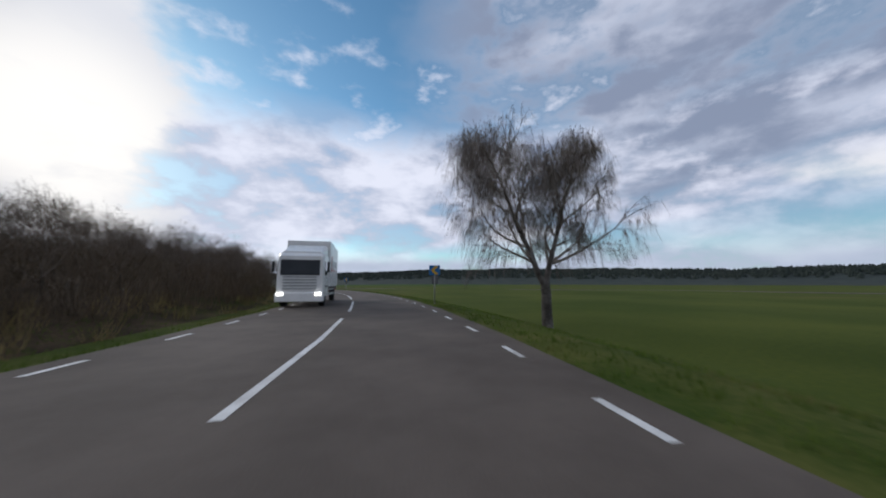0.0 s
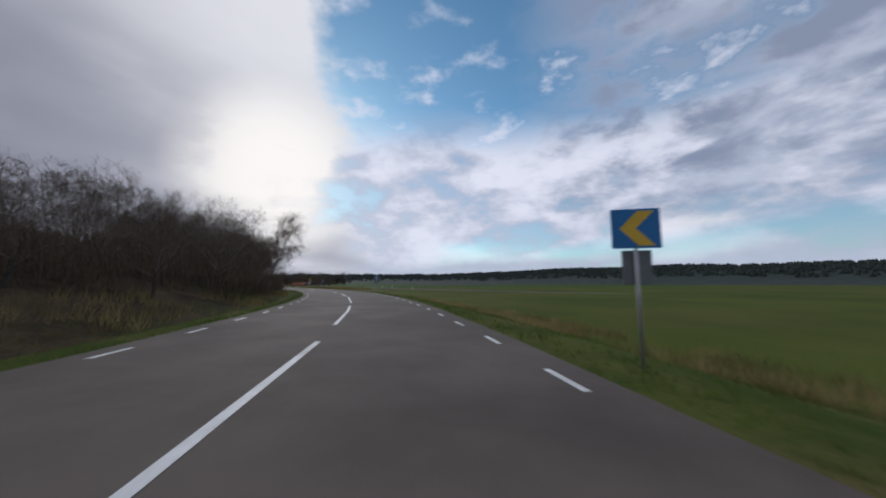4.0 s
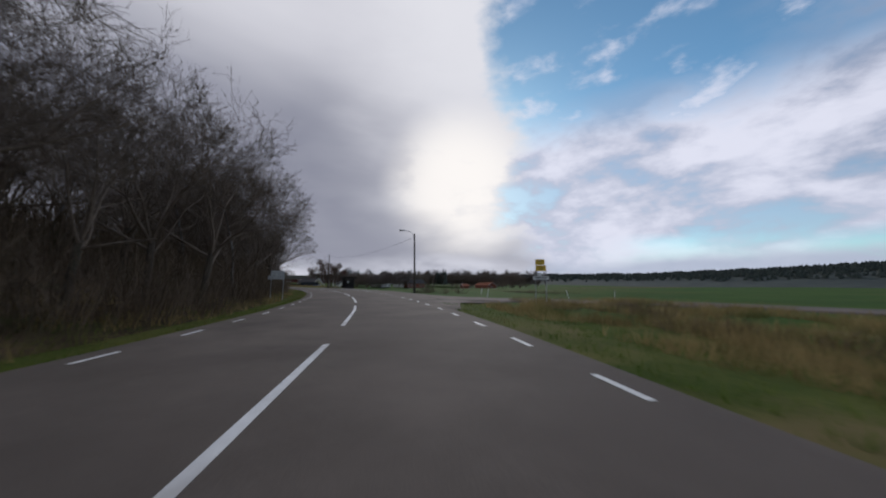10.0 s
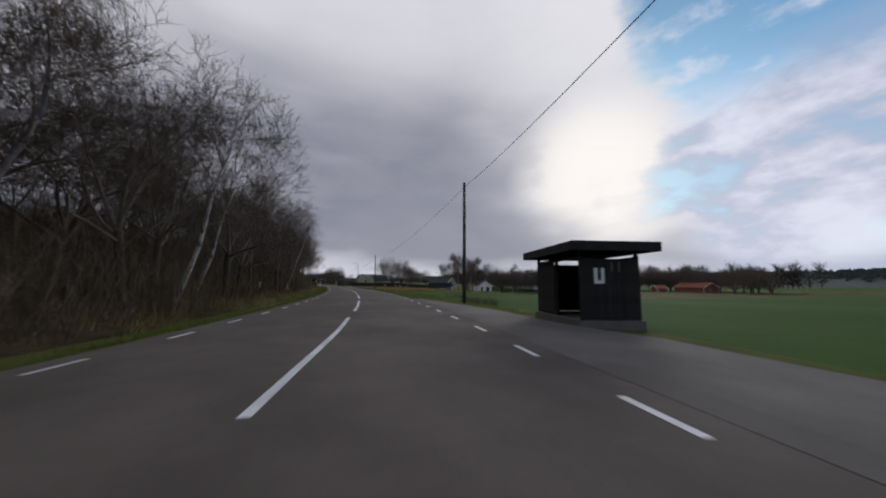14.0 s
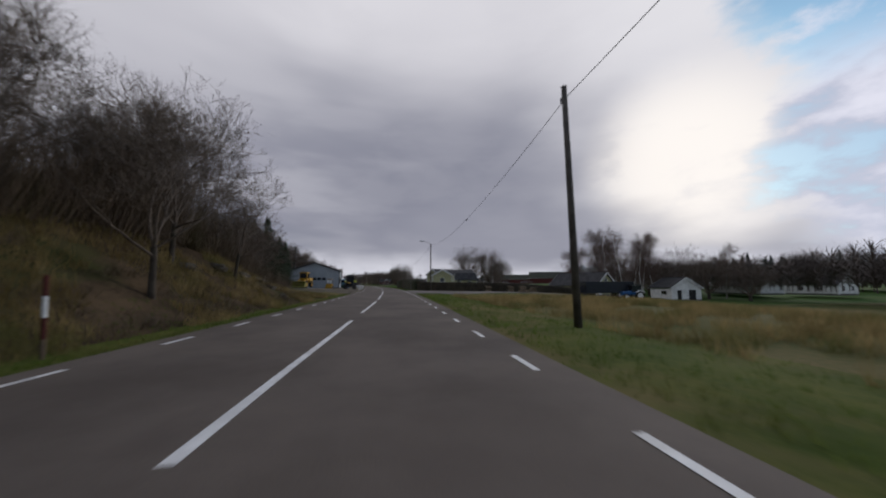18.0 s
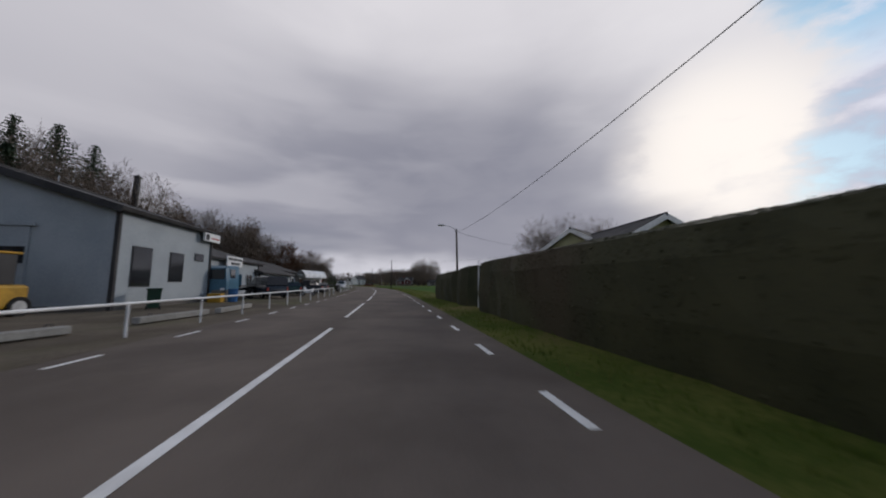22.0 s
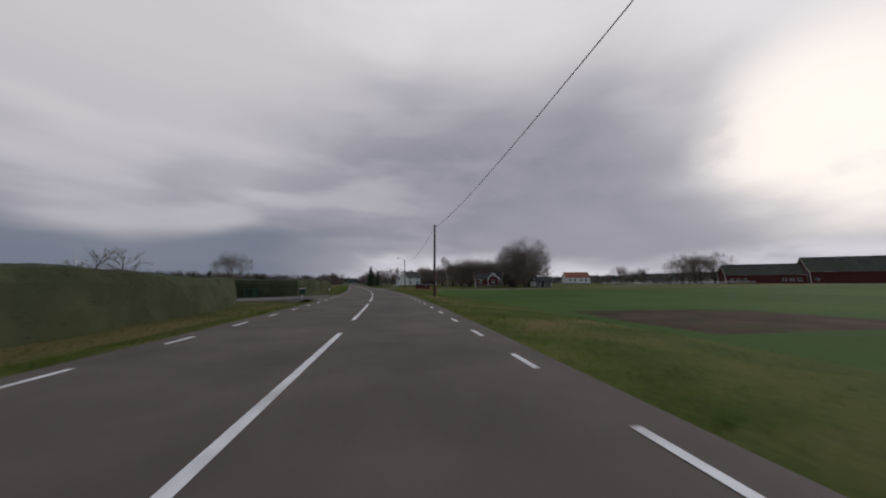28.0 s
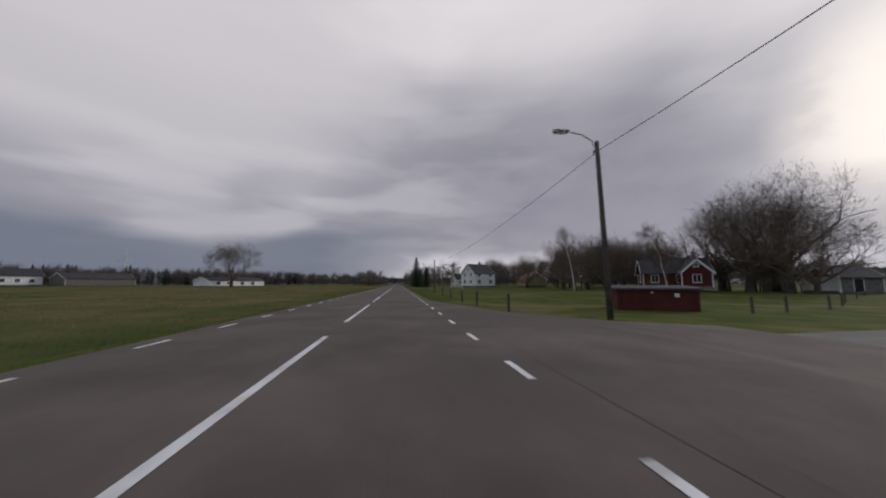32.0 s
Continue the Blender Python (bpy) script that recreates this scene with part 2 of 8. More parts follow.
# ---- materials ----
def blades(name, a, b, c, scale=0.6):
    """Thin grass or leaves: they scatter light back and let some through."""
    m = bpy.data.materials.new(name)
    m.use_nodes = True
    n = Nodes(m.node_tree)
    where = n.add("ShaderNodeTexCoord").outputs["Object"]
    col = n.mix(n.ramp(n.noise(where, scale, 4), 0.36, 0.64), a, b)
    col = n.mix(n.ramp(n.noise(where, scale * 0.3, 4), 0.5, 0.66), col, c)
    d, t, mix = n.add("ShaderNodeBsdfDiffuse"), n.add("ShaderNodeBsdfTranslucent"), n.add("ShaderNodeMixShader")
    n.put(d.inputs["Color"], col)
    n.put(t.inputs["Color"], col)
    mix.inputs[0].default_value = 0.5
    n.link(d.outputs[0], mix.inputs[1])
    n.link(t.outputs[0], mix.inputs[2])
    n.link(mix.outputs[0], n.add("ShaderNodeOutputMaterial").inputs["Surface"])
    return m


def material(name, a, b, scale=3.0, rough=0.85, bump=0.15, fine=40.0, metal=0.0, c=None, spec=0.3, vary=0.0):
    """Two colours mixed by noise at two scales, with a fine relief; c: a third colour in patches."""
    m = bpy.data.materials.new(name)
    m.use_nodes = True
    n = Nodes(m.node_tree)
    where = n.add("ShaderNodeTexCoord").outputs["Object"]
    big = n.noise(where, scale, 5, 0.6)
    small = n.noise(where, fine, 4, 0.65)
    f = n.ramp(n.math("ADD", n.math("MULTIPLY", big, 0.6), n.math("MULTIPLY", small, 0.4)), 0.36, 0.64)
    col = n.mix(f, a, b)
    if c:
        col = n.mix(n.ramp(n.noise(where, scale * 0.31, 4, 0.6, 0.5), 0.5, 0.68), col, c)
    if vary:
        info = n.add("ShaderNodeObjectInfo").outputs["Random"]
        col = n.mix(n.math("MULTIPLY", info, vary), col, tuple(v * 0.45 for v in a))
    s = n.add("ShaderNodeBsdfPrincipled")
    n.put(s.inputs["Base Color"], col)
    n.put(s.inputs["Roughness"], n.ramp(small, 0.3, 0.7, max(0.02, rough - 0.08), min(1.0, rough + 0.08)))
    s.inputs["Metallic"].default_value = metal
    s.inputs["Specular IOR Level"].default_value = spec
    if bump:
        bp = n.add("ShaderNodeBump")
        bp.inputs["Strength"].default_value = bump
        bp.inputs["Distance"].default_value = 0.02
        n.link(small, bp.inputs["Height"])
        n.link(bp.outputs[0], s.inputs["Normal"])
    n.link(s.outputs[0], n.add("ShaderNodeOutputMaterial").inputs["Surface"])
    return m


ASPHALT = material("asphalt", (0.085, 0.069, 0.058), (0.150, 0.123, 0.104), 0.35, 0.88, 0.35, 60, c=(0.105, 0.085, 0.072), spec=0.2)
OLD_ASPHALT = material("old_asphalt", (0.10, 0.087, 0.076), (0.162, 0.142, 0.124), 0.4, 0.9, 0.4, 40, c=(0.13, 0.114, 0.10))
SOIL = material("bare_soil", (0.045, 0.032, 0.022), (0.09, 0.066, 0.045), 0.5, 0.95, 0.7, 6.0, c=(0.05, 0.07, 0.025), spec=0.02)
ROAD_PAINT = material("road_paint", (0.62, 0.61, 0.59), (0.82, 0.81, 0.79), 2.0, 0.7, 0.2, 50, c=(0.5, 0.48, 0.46))
FIELD = material("winter_crop", (0.040, 0.080, 0.020), (0.068, 0.118, 0.030), 0.05, 0.95, 0.9, 5.0, c=(0.078, 0.100, 0.030), spec=0.02)
VERGE = material("verge_grass", (0.045, 0.07, 0.014), (0.11, 0.115, 0.032), 0.4, 0.95, 0.6, 9.0, c=(0.15, 0.12, 0.055), spec=0.02)
LITTER = material("leaf_litter", (0.035, 0.026, 0.018), (0.10, 0.07, 0.042), 0.5, 0.95, 0.7, 7.0, c=(0.05, 0.055, 0.02), spec=0.02)
MEADOW = material("rough_meadow", (0.06, 0.075, 0.022), (0.15, 0.12, 0.055), 0.15, 0.95, 0.6, 5.0, c=(0.045, 0.065, 0.02), spec=0.02)
LEY = material("old_ley", (0.06, 0.083, 0.017), (0.105, 0.122, 0.026), 0.05, 0.95, 0.6, 5.0, c=(0.12, 0.112, 0.036), spec=0.02)
YARD = material("yard_dirt", (0.075, 0.062, 0.047), (0.15, 0.125, 0.096), 0.35, 0.95, 0.7, 12.0, c=(0.085, 0.085, 0.042), spec=0.1)
GRAVEL = material("gravel", (0.09, 0.082, 0.074), (0.17, 0.155, 0.14), 0.5, 0.92, 0.6, 30.0, c=(0.12, 0.105, 0.09))


# ---- mesh helpers ----
def mesh_of(name, verts, faces, mat, smooth_faces=False):
    me = bpy.data.meshes.new(name)
    me.from_pydata(verts, [], faces)
    for m in (mat if isinstance(mat, (list, tuple)) else [mat]):
        me.materials.append(m)
    if smooth_faces:
        me.polygons.foreach_set("use_smooth", [True] * len(me.polygons))
    me.update()
    return me


def strip(name, l0, l1, s0, s1, z, mat, step=2.0, label="", kind="structure", category="road"):
    """A ribbon along the road between two offsets (numbers or functions of s)."""
    verts, faces = [], []
    count = max(1, int(round((s1 - s0) / step)))
    for i in range(count + 1):
        s = s0 + (s1 - s0) * i / count
        for l in (l0, l1):
            verts.append(at(s, l(s) if callable(l) else l, z))
    for i in range(count):
        faces.append((2 * i, 2 * i + 1, 2 * i + 3, 2 * i + 2))
    return tagged(new(name, mesh_of(name, verts, faces, mat)), label, category, kind=kind)


# ---- ground and road ----
def land():
    """One sheet: a fine band along the road, widening to the horizon."""
    ls = [-2600, -1500, -900, -600, -400, -280, -200, -140, -100, -75, -67, -61, -55, -48, -42, -37, -32, -28, -25, -20, -16, -13, -11, -9.5, -8.2, -7, -6, -5.2, -4.4, -3.4,
          -2.0, 4.4, 5.4, 6.0, 6.5, 7.5, 8.5, 9.5, 11, 13, 15, 18, 22, 28, 36, 48, 64, 84, 108, 130]
    ss = [-100, -60, -30] + list(np.arange(-16, 640, 4.0)) + [650, 670, 700, 740, 800, 900, 1050, 1300, 1700, 2400, 3300]
    verts, faces, kinds = [], [], []
    for s in ss:
        far = 1.0 + 5.0 * smooth(330, 640, s) + 14.0 * smooth(640, 2400, s)
        for l in ls:
            ll = l if l < 20 else 20 + (l - 20) * far
            z = ground_z(s, ll) - (0.05 if -4.4 < ll < 5.9 else 0.0)
            if not -6 < ll < 7:
                z += 0.05 * noise.noise(at(s, ll) * 0.21)
            verts.append(at(s, ll, z))
    w = len(ls)
    for i in range(len(ss) - 1):
        sm = (ss[i] + ss[i + 1]) / 2
        for j in range(w - 1):
            lm = (ls[j] + ls[j + 1]) / 2
            faces.append((i * w + j, i * w + j + 1, (i + 1) * w + j + 1, (i + 1) * w + j))
            k = 1
            if lm < -8.5:
                k = 0
                if sm < 172:
                    k = 6
                if 150 < sm < 172 and lm > -60:
                    k = 1
                if 290 < sm < 341 or (sm < 352 and sm > 290 and lm < -18):
                    k = 3
                elif 341 < sm < 352:
                    k = 1
                if 352 <= sm < 410 and lm > -60:
                    k = 1
                if 490 < sm < 500 and -22 < lm < -9:
                    k = 5
                if ((sm - 449) / 20) ** 2 + ((lm + 44.5) / 22) ** 2 < 1:
                    k = 2
                if sm > 556:
                    k = 1
            elif lm > 7:
                k = 2 if sm < 343 else (3 if sm < 352 else (4 if sm < 440 and lm < 24 else 3))
            kinds.append(k)
    me = mesh_of("ground", verts, faces, [FIELD, VERGE, LITTER, MEADOW, YARD, SOIL, LEY], True)
    me.polygons.foreach_set("material_index", kinds)
    return tagged(new("ground", me), "green winter fields and rough grass verges beside the road", "ground", kind="structure")


land()
tagged(new("distant_plain", mesh_of("distant_plain", [(-5000, -5000, -6), (5000, -5000, -6), (5000, 5000, -6), (-5000, 5000, -6)], [(0, 1, 2, 3)], FIELD)),
       "flat distant farmland reaching the horizon", "ground", kind="structure")
strip("road", lambda s: right_edge(s) - 0.55, lambda s: left_edge(s) + 0.5, -90, 1500, 0.0, ASPHALT, 2.0, "worn grey two-lane asphalt road")


def markings():
    def bar(name, s0, s1, l, wide, label):
        n = max(1, int(round((s1 - s0) / 1.5)))
        v, f = [], []
        for i in range(n + 1):
            s = s0 + (s1 - s0) * i / n
            v += [at(s, l(s) - wide / 2, 0.006), at(s, l(s) + wide / 2, 0.006)]
        for i in range(n):
            f.append((2 * i, 2 * i + 1, 2 * i + 3, 2 * i + 2))
        return v, f
    lines = [("centre_line", 9.0, 12.0, 0.4 - 9.0, centre, 0.13), ("edge_line", 1.0, 3.0, 0.4 - 1.0, right_edge, 0.11), ("edge_line", 1.0, 3.0, 0.4 - 1.0, left_edge, 0.11)]
    for name, long, period, phase, l, wide in lines:
        top = tagged(new(name + "_marking"), "broken white painted line on the asphalt", "road marking", kind="structure")
        rest_v, rest_f = [], []
        for k in range(-3, int(900 / period)):
            s0 = k * period + phase
            v, f = bar(name, s0, s0 + long, l, wide, "")
            if k * period < 600:
                o = new("dash", mesh_of("dash", v, f, ROAD_PAINT))
                o.parent = top
            else:
                b = len(rest_v)
                rest_v += v
                rest_f += [tuple(i + b for i in q) for q in f]
        o = tagged(new("far_dashes", mesh_of("far_dashes", rest_v, rest_f, ROAD_PAINT)), kind="stuff")
        o.parent = top


markings()


# ---- building blocks ----
def part(name, geo, mat, parent, label="", smooth_faces=False):
    """One mesh object under a thing or a part. geo: a bmesh, (verts, faces) or a ready mesh."""
    if isinstance(geo, bpy.types.Mesh):
        me = geo
    elif isinstance(geo, tuple):
        me = mesh_of(name, geo[0], geo[1], mat, smooth_faces)
    else:
        me = bpy.data.meshes.new(name)
        geo.to_mesh(me)
        geo.free()
        me.materials.append(mat)
        if smooth_faces:
            me.polygons.foreach_set("use_smooth", [True] * len(me.polygons))
    o = new(name, me)
    o.parent = parent
    if label:
        o["label"] = label
    return o


def thing(name, m, label, category, group="", kind=""):
    o = new(name)
    o.empty_display_size = 0.3
    o.matrix_world = m
    return tagged(o, label, category, group, kind)


def box(cx, cy, cz, sx, sy, sz, bevel=0.0, bm=None):
    """A box round a centre, its edges bevelled."""
    bm = bm or bmesh.new()
    made = bmesh.ops.create_cube(bm, size=1.0)["verts"]
    for v in made:
        v.co = Vector((cx + v.co.x * sx, cy + v.co.y * sy, cz + v.co.z * sz))
    if bevel:
        es = list({e for v in made for e in v.link_edges})
        bmesh.ops.bevel(bm, geom=es, offset=bevel, segments=2, affect="EDGES", profile=0.5)
    return bm


def rod(a, b, r0, r1=None, n=8, bm=None):
    """A round bar from a to b."""
    bm = bm or bmesh.new()
    a, b = Vector(a), Vector(b)
    d = b - a
    m = Matrix.Translation((a + b) / 2) @ d.to_track_quat("Z", "Y").to_matrix().to_4x4()
    bmesh.ops.create_cone(bm, cap_ends=True, segments=n, radius1=r0, radius2=r0 if r1 is None else r1, depth=d.length, matrix=m)
    return bm


def prism(profile, a, b, axis="x", bm=None, bevel=0.0):
    """A closed outline pushed from a to b along an axis; the outline lies in the two other axes."""
    bm = bm or bmesh.new()

    def at3(u, v, w):
        return {"x": (w, u, v), "y": (u, w, v), "z": (u, v, w)}[axis]
    lo = [bm.verts.new(at3(u, v, a)) for u, v in profile]
    hi = [bm.verts.new(at3(u, v, b)) for u, v in profile]
    n = len(profile)
    fs = [bm.faces.new(lo), bm.faces.new(hi[::-1])]
    for i in range(n):
        fs.append(bm.faces.new((lo[i], hi[i], hi[(i + 1) % n], lo[(i + 1) % n])))
    bmesh.ops.recalc_face_normals(bm, faces=fs)
    if bevel:
        es = list({e for f in fs for e in f.edges})
        bmesh.ops.bevel(bm, geom=es, offset=bevel, segments=2, affect="EDGES", profile=0.5)
    return bm


def pipe(points, r, n=6):
    """A bent round bar through points."""
    v, f = [], []
    tube(v, f, [Vector(p) for p in points], [r] * len(points), n)
    return v, f


def tube(v, f, pts, radii, n):
    """Adds a bent, tapering round bar to lists of corners and faces."""
    base = len(v)
    count = len(pts)
    for i, p in enumerate(pts):
        d = pts[min(i + 1, count - 1)] - pts[max(i - 1, 0)]
        d.normalize()
        u = d.cross(Vector((0.31, 0.87, 0.38)))
        u.normalize()
        w = d.cross(u)
        r = radii[i]
        for k in range(n):
            a = 2 * math.pi * k / n
            v.append(p + u * (r * math.cos(a)) + w * (r * math.sin(a)))
    for i in range(count - 1):
        for k in range(n):
            k2 = (k + 1) % n
            f.append((base + i * n + k, base + i * n + k2, base + (i + 1) * n + k2, base + (i + 1) * n + k))
    return base


def moved(ob, m):
    ob.matrix_world = m
    return ob


# ---- trees ----
BARK = material("bark", (0.042, 0.034, 0.026), (0.09, 0.073, 0.056), 1.2, 0.95, 0.8, 14.0, c=(0.05, 0.055, 0.03))
TWIG = material("twigs", (0.095, 0.073, 0.056), (0.18, 0.14, 0.108), 0.8, 0.95, 0.0, 6.0)
TWIG_RED = material("reddish_twigs", (0.085, 0.056, 0.045), (0.17, 0.115, 0.092), 0.8, 0.95, 0.0, 6.0)
BIRCH_TWIG = material("grey_birch_twigs", (0.12, 0.10, 0.088), (0.22, 0.19, 0.165), 0.8, 0.95, 0.0, 6.0)
BIRCH_BARK = material("birch_bark", (0.35, 0.33, 0.3), (0.6, 0.57, 0.53), 2.2, 0.85, 0.5, 9.0, c=(0.06, 0.05, 0.045))
OLD_BIRCH = material("old_birch_bark", (0.035, 0.03, 0.027), (0.12, 0.11, 0.10), 1.6, 0.9, 0.7, 8.0, c=(0.3, 0.285, 0.27))
BRUSH = material("bare_brush", (0.075, 0.055, 0.039), (0.165, 0.118, 0.078), 0.7, 0.95, 0.0, 5.0, c=(0.085, 0.07, 0.034))
NEEDLES = material("spruce_needles", (0.030, 0.050, 0.030), (0.068, 0.098, 0.052), 0.9, 0.9, 0.3, 8.0)
LEAVES_RED = material("withered_oak_leaves", (0.10, 0.045, 0.025), (0.19, 0.09, 0.05), 1.2, 0.9, 0.2, 8.0)
HEDGE_LEAF = material("hedge_leaves", (0.022, 0.034, 0.012), (0.06, 0.062, 0.024), 0.8, 0.85, 0.4, 9.0, c=(0.055, 0.04, 0.02))


def tree(seed, height, trunk_r, bare=0.25, spread=0.75, limbs=9, sub=5, twigs=5, fine=3, droop=0.0, up=0.55, stems=1, leaves=0.0, lean=0.0, fork=0.0):
    """Corners and faces of a bare tree: the wood (trunk and limbs) and the crown (branches and twigs)."""
    rng = random.Random(seed)
    wood, crown = ([], []), ([], [])

    def wander(start, way, length, r0, r1, steps, crook, lift, store, n):
        p, d = start.copy(), way.normalized()
        pts, rad = [p.copy()], [r0]
        for i in range(steps):
            d = d + Vector((rng.gauss(0, crook), rng.gauss(0, crook), rng.gauss(0, crook) + lift))
            d.normalize()
            p = p + d * (length / steps)
            pts.append(p.copy())
            rad.append(r0 + (r1 - r0) * (i + 1) / steps)
        if n:
            tube(store[0], store[1], pts, rad, n)
        else:
            side_way = Vector((rng.uniform(-1, 1), rng.uniform(-1, 1), rng.uniform(-0.4, 0.4))).normalized()
            b = len(store[0])
            for q, r in zip(pts, rad):
                store[0].extend((q - side_way * r, q + side_way * r))
            for i in range(steps):
                store[1].append((b + 2 * i, b + 2 * i + 1, b + 2 * i + 3, b + 2 * i + 2))
        return pts, rad

    def side(d, tilt):
        """A way that leaves d at an angle."""
        a = rng.uniform(0, 2 * math.pi)
        u = d.cross(Vector((0.2, 0.3, 1.0)) if abs(d.z) < 0.9 else Vector((1, 0, 0)))
        u.normalize()
        w = d.cross(u)
        return d * math.cos(tilt) + (u * math.cos(a) + w * math.sin(a)) * math.sin(tilt)

    joint = None
    if fork:
        base_pts, _ = wander(Vector((0, 0, -0.3)), Vector((lean, 0.02, 1)), fork + 0.3, trunk_r * 1.15, trunk_r * 0.95, 4, 0.03, 0.0, wood, 9)
        joint = base_pts[-1]
    for k in range(stems):
        if fork:
            foot = joint - Vector((0, 0, 0.25))
            way = Vector((0.42 * (k - (stems - 1) / 2) / max(1, stems - 1) * 2, rng.uniform(-0.15, 0.15), 1))
        elif stems == 1:
            foot, way = Vector((0, 0, -0.25)), Vector((rng.uniform(-0.12, 0.12) + lean, rng.uniform(-0.12, 0.12), 1))
        else:
            foot, way = Vector((rng.uniform(-0.5, 0.5), rng.uniform(-0.5, 0.5), -0.25)), Vector((rng.uniform(-0.3, 0.3), rng.uniform(-0.3, 0.3), 1))
        h = (height - fork) * (1.0 if k == 0 else rng.uniform(0.78, 1.0))
        tr = trunk_r * (1.0 if stems == 1 else 0.68)
        pts, rad = wander(foot, way, h * 0.92, tr, tr * 0.14, 9, 0.07, 0.03, wood, 7)
        for i in range(limbs):
            g = bare + (1 - bare) * (i + rng.random()) / limbs
            j = min(int(g * 9), 8)
            q = pts[j].lerp(pts[j + 1], g * 9 - j)
            d = (pts[j + 1] - pts[j]).normalized()
            long = height * spread * (0.16 + 0.42 * (1 - g) ** 0.7) * rng.uniform(0.75, 1.2)
            w = side(d, rng.uniform(0.7, 1.25) * (1.15 - up * 0.45))
            lp, lr = wander(q, w, long, max(0.022, rad[j] * 0.55), 0.014, 6, 0.13, 0.10 * up, crown, 5)
            for a in range(sub):
                gg = 0.12 + 0.88 * (a + rng.random()) / sub
                jj = min(int(gg * 6), 5)
                qq = lp[jj].lerp(lp[jj + 1], gg * 6 - jj)
                dd = (lp[jj + 1] - lp[jj]).normalized()
                sp, sr = wander(qq, side(dd, rng.uniform(0.45, 0.95)), max(0.8, long * rng.uniform(0.32, 0.6) * (1.15 - 0.45 * gg)), 0.02, 0.009, 3, 0.17, 0.07 * up - droop * 0.12, crown, 3)
                for b in range(twigs):
                    g3 = 0.1 + 0.9 * (b + rng.random()) / twigs
                    j3 = min(int(g3 * 3), 2)
                    q3 = sp[j3].lerp(sp[j3 + 1], g3 * 3 - j3)
                    d3 = (sp[j3 + 1] - sp[j3]).normalized()
                    l3 = rng.uniform(0.6, 1.25) * (height / 12.0) ** 0.6
                    tp, _ = wander(q3, side(d3, rng.uniform(0.35, 0.85)), l3, 0.011, 0.006, 2, 0.16, 0.05 - droop * 0.3, crown, 0)
                    for c in range(fine):
                        q4 = tp[0].lerp(tp[2], 0.25 + 0.75 * (c + rng.random()) / fine)
                        d4 = side((tp[1] - tp[0]).normalized(), rng.uniform(0.3, 0.8))
                        if droop:
                            d4 = d4 * (1 - droop) + Vector((0, 0, -droop * 1.3))
                        e = q4 + d4.normalized() * rng.uniform(0.3, 0.65) * (1 + 1.6 * droop) * (height / 12.0) ** 0.5
                        s4 = Vector((rng.uniform(-1, 1), rng.uniform(-1, 1), rng.uniform(-0.3, 0.3))).normalized() * 0.008
                        n0 = len(crown[0])
                        crown[0].extend((q4 - s4, q4 + s4, e))
                        crown[1].append((n0, n0 + 1, n0 + 2))
                        if leaves and rng.random() < leaves:
                            u4 = Vector((rng.uniform(-1, 1), rng.uniform(-1, 1), rng.uniform(-1, 1))).normalized() * 0.16
                            w4 = u4.cross(Vector((rng.random(), 1, rng.random()))).normalized() * 0.11
                            n0 = len(crown[0])
                            crown[0].extend((e - u4, e + w4, e + u4, e - w4))
                            crown[1].append((n0, n0 + 1, n0 + 2, n0 + 3))
    return wood, crown


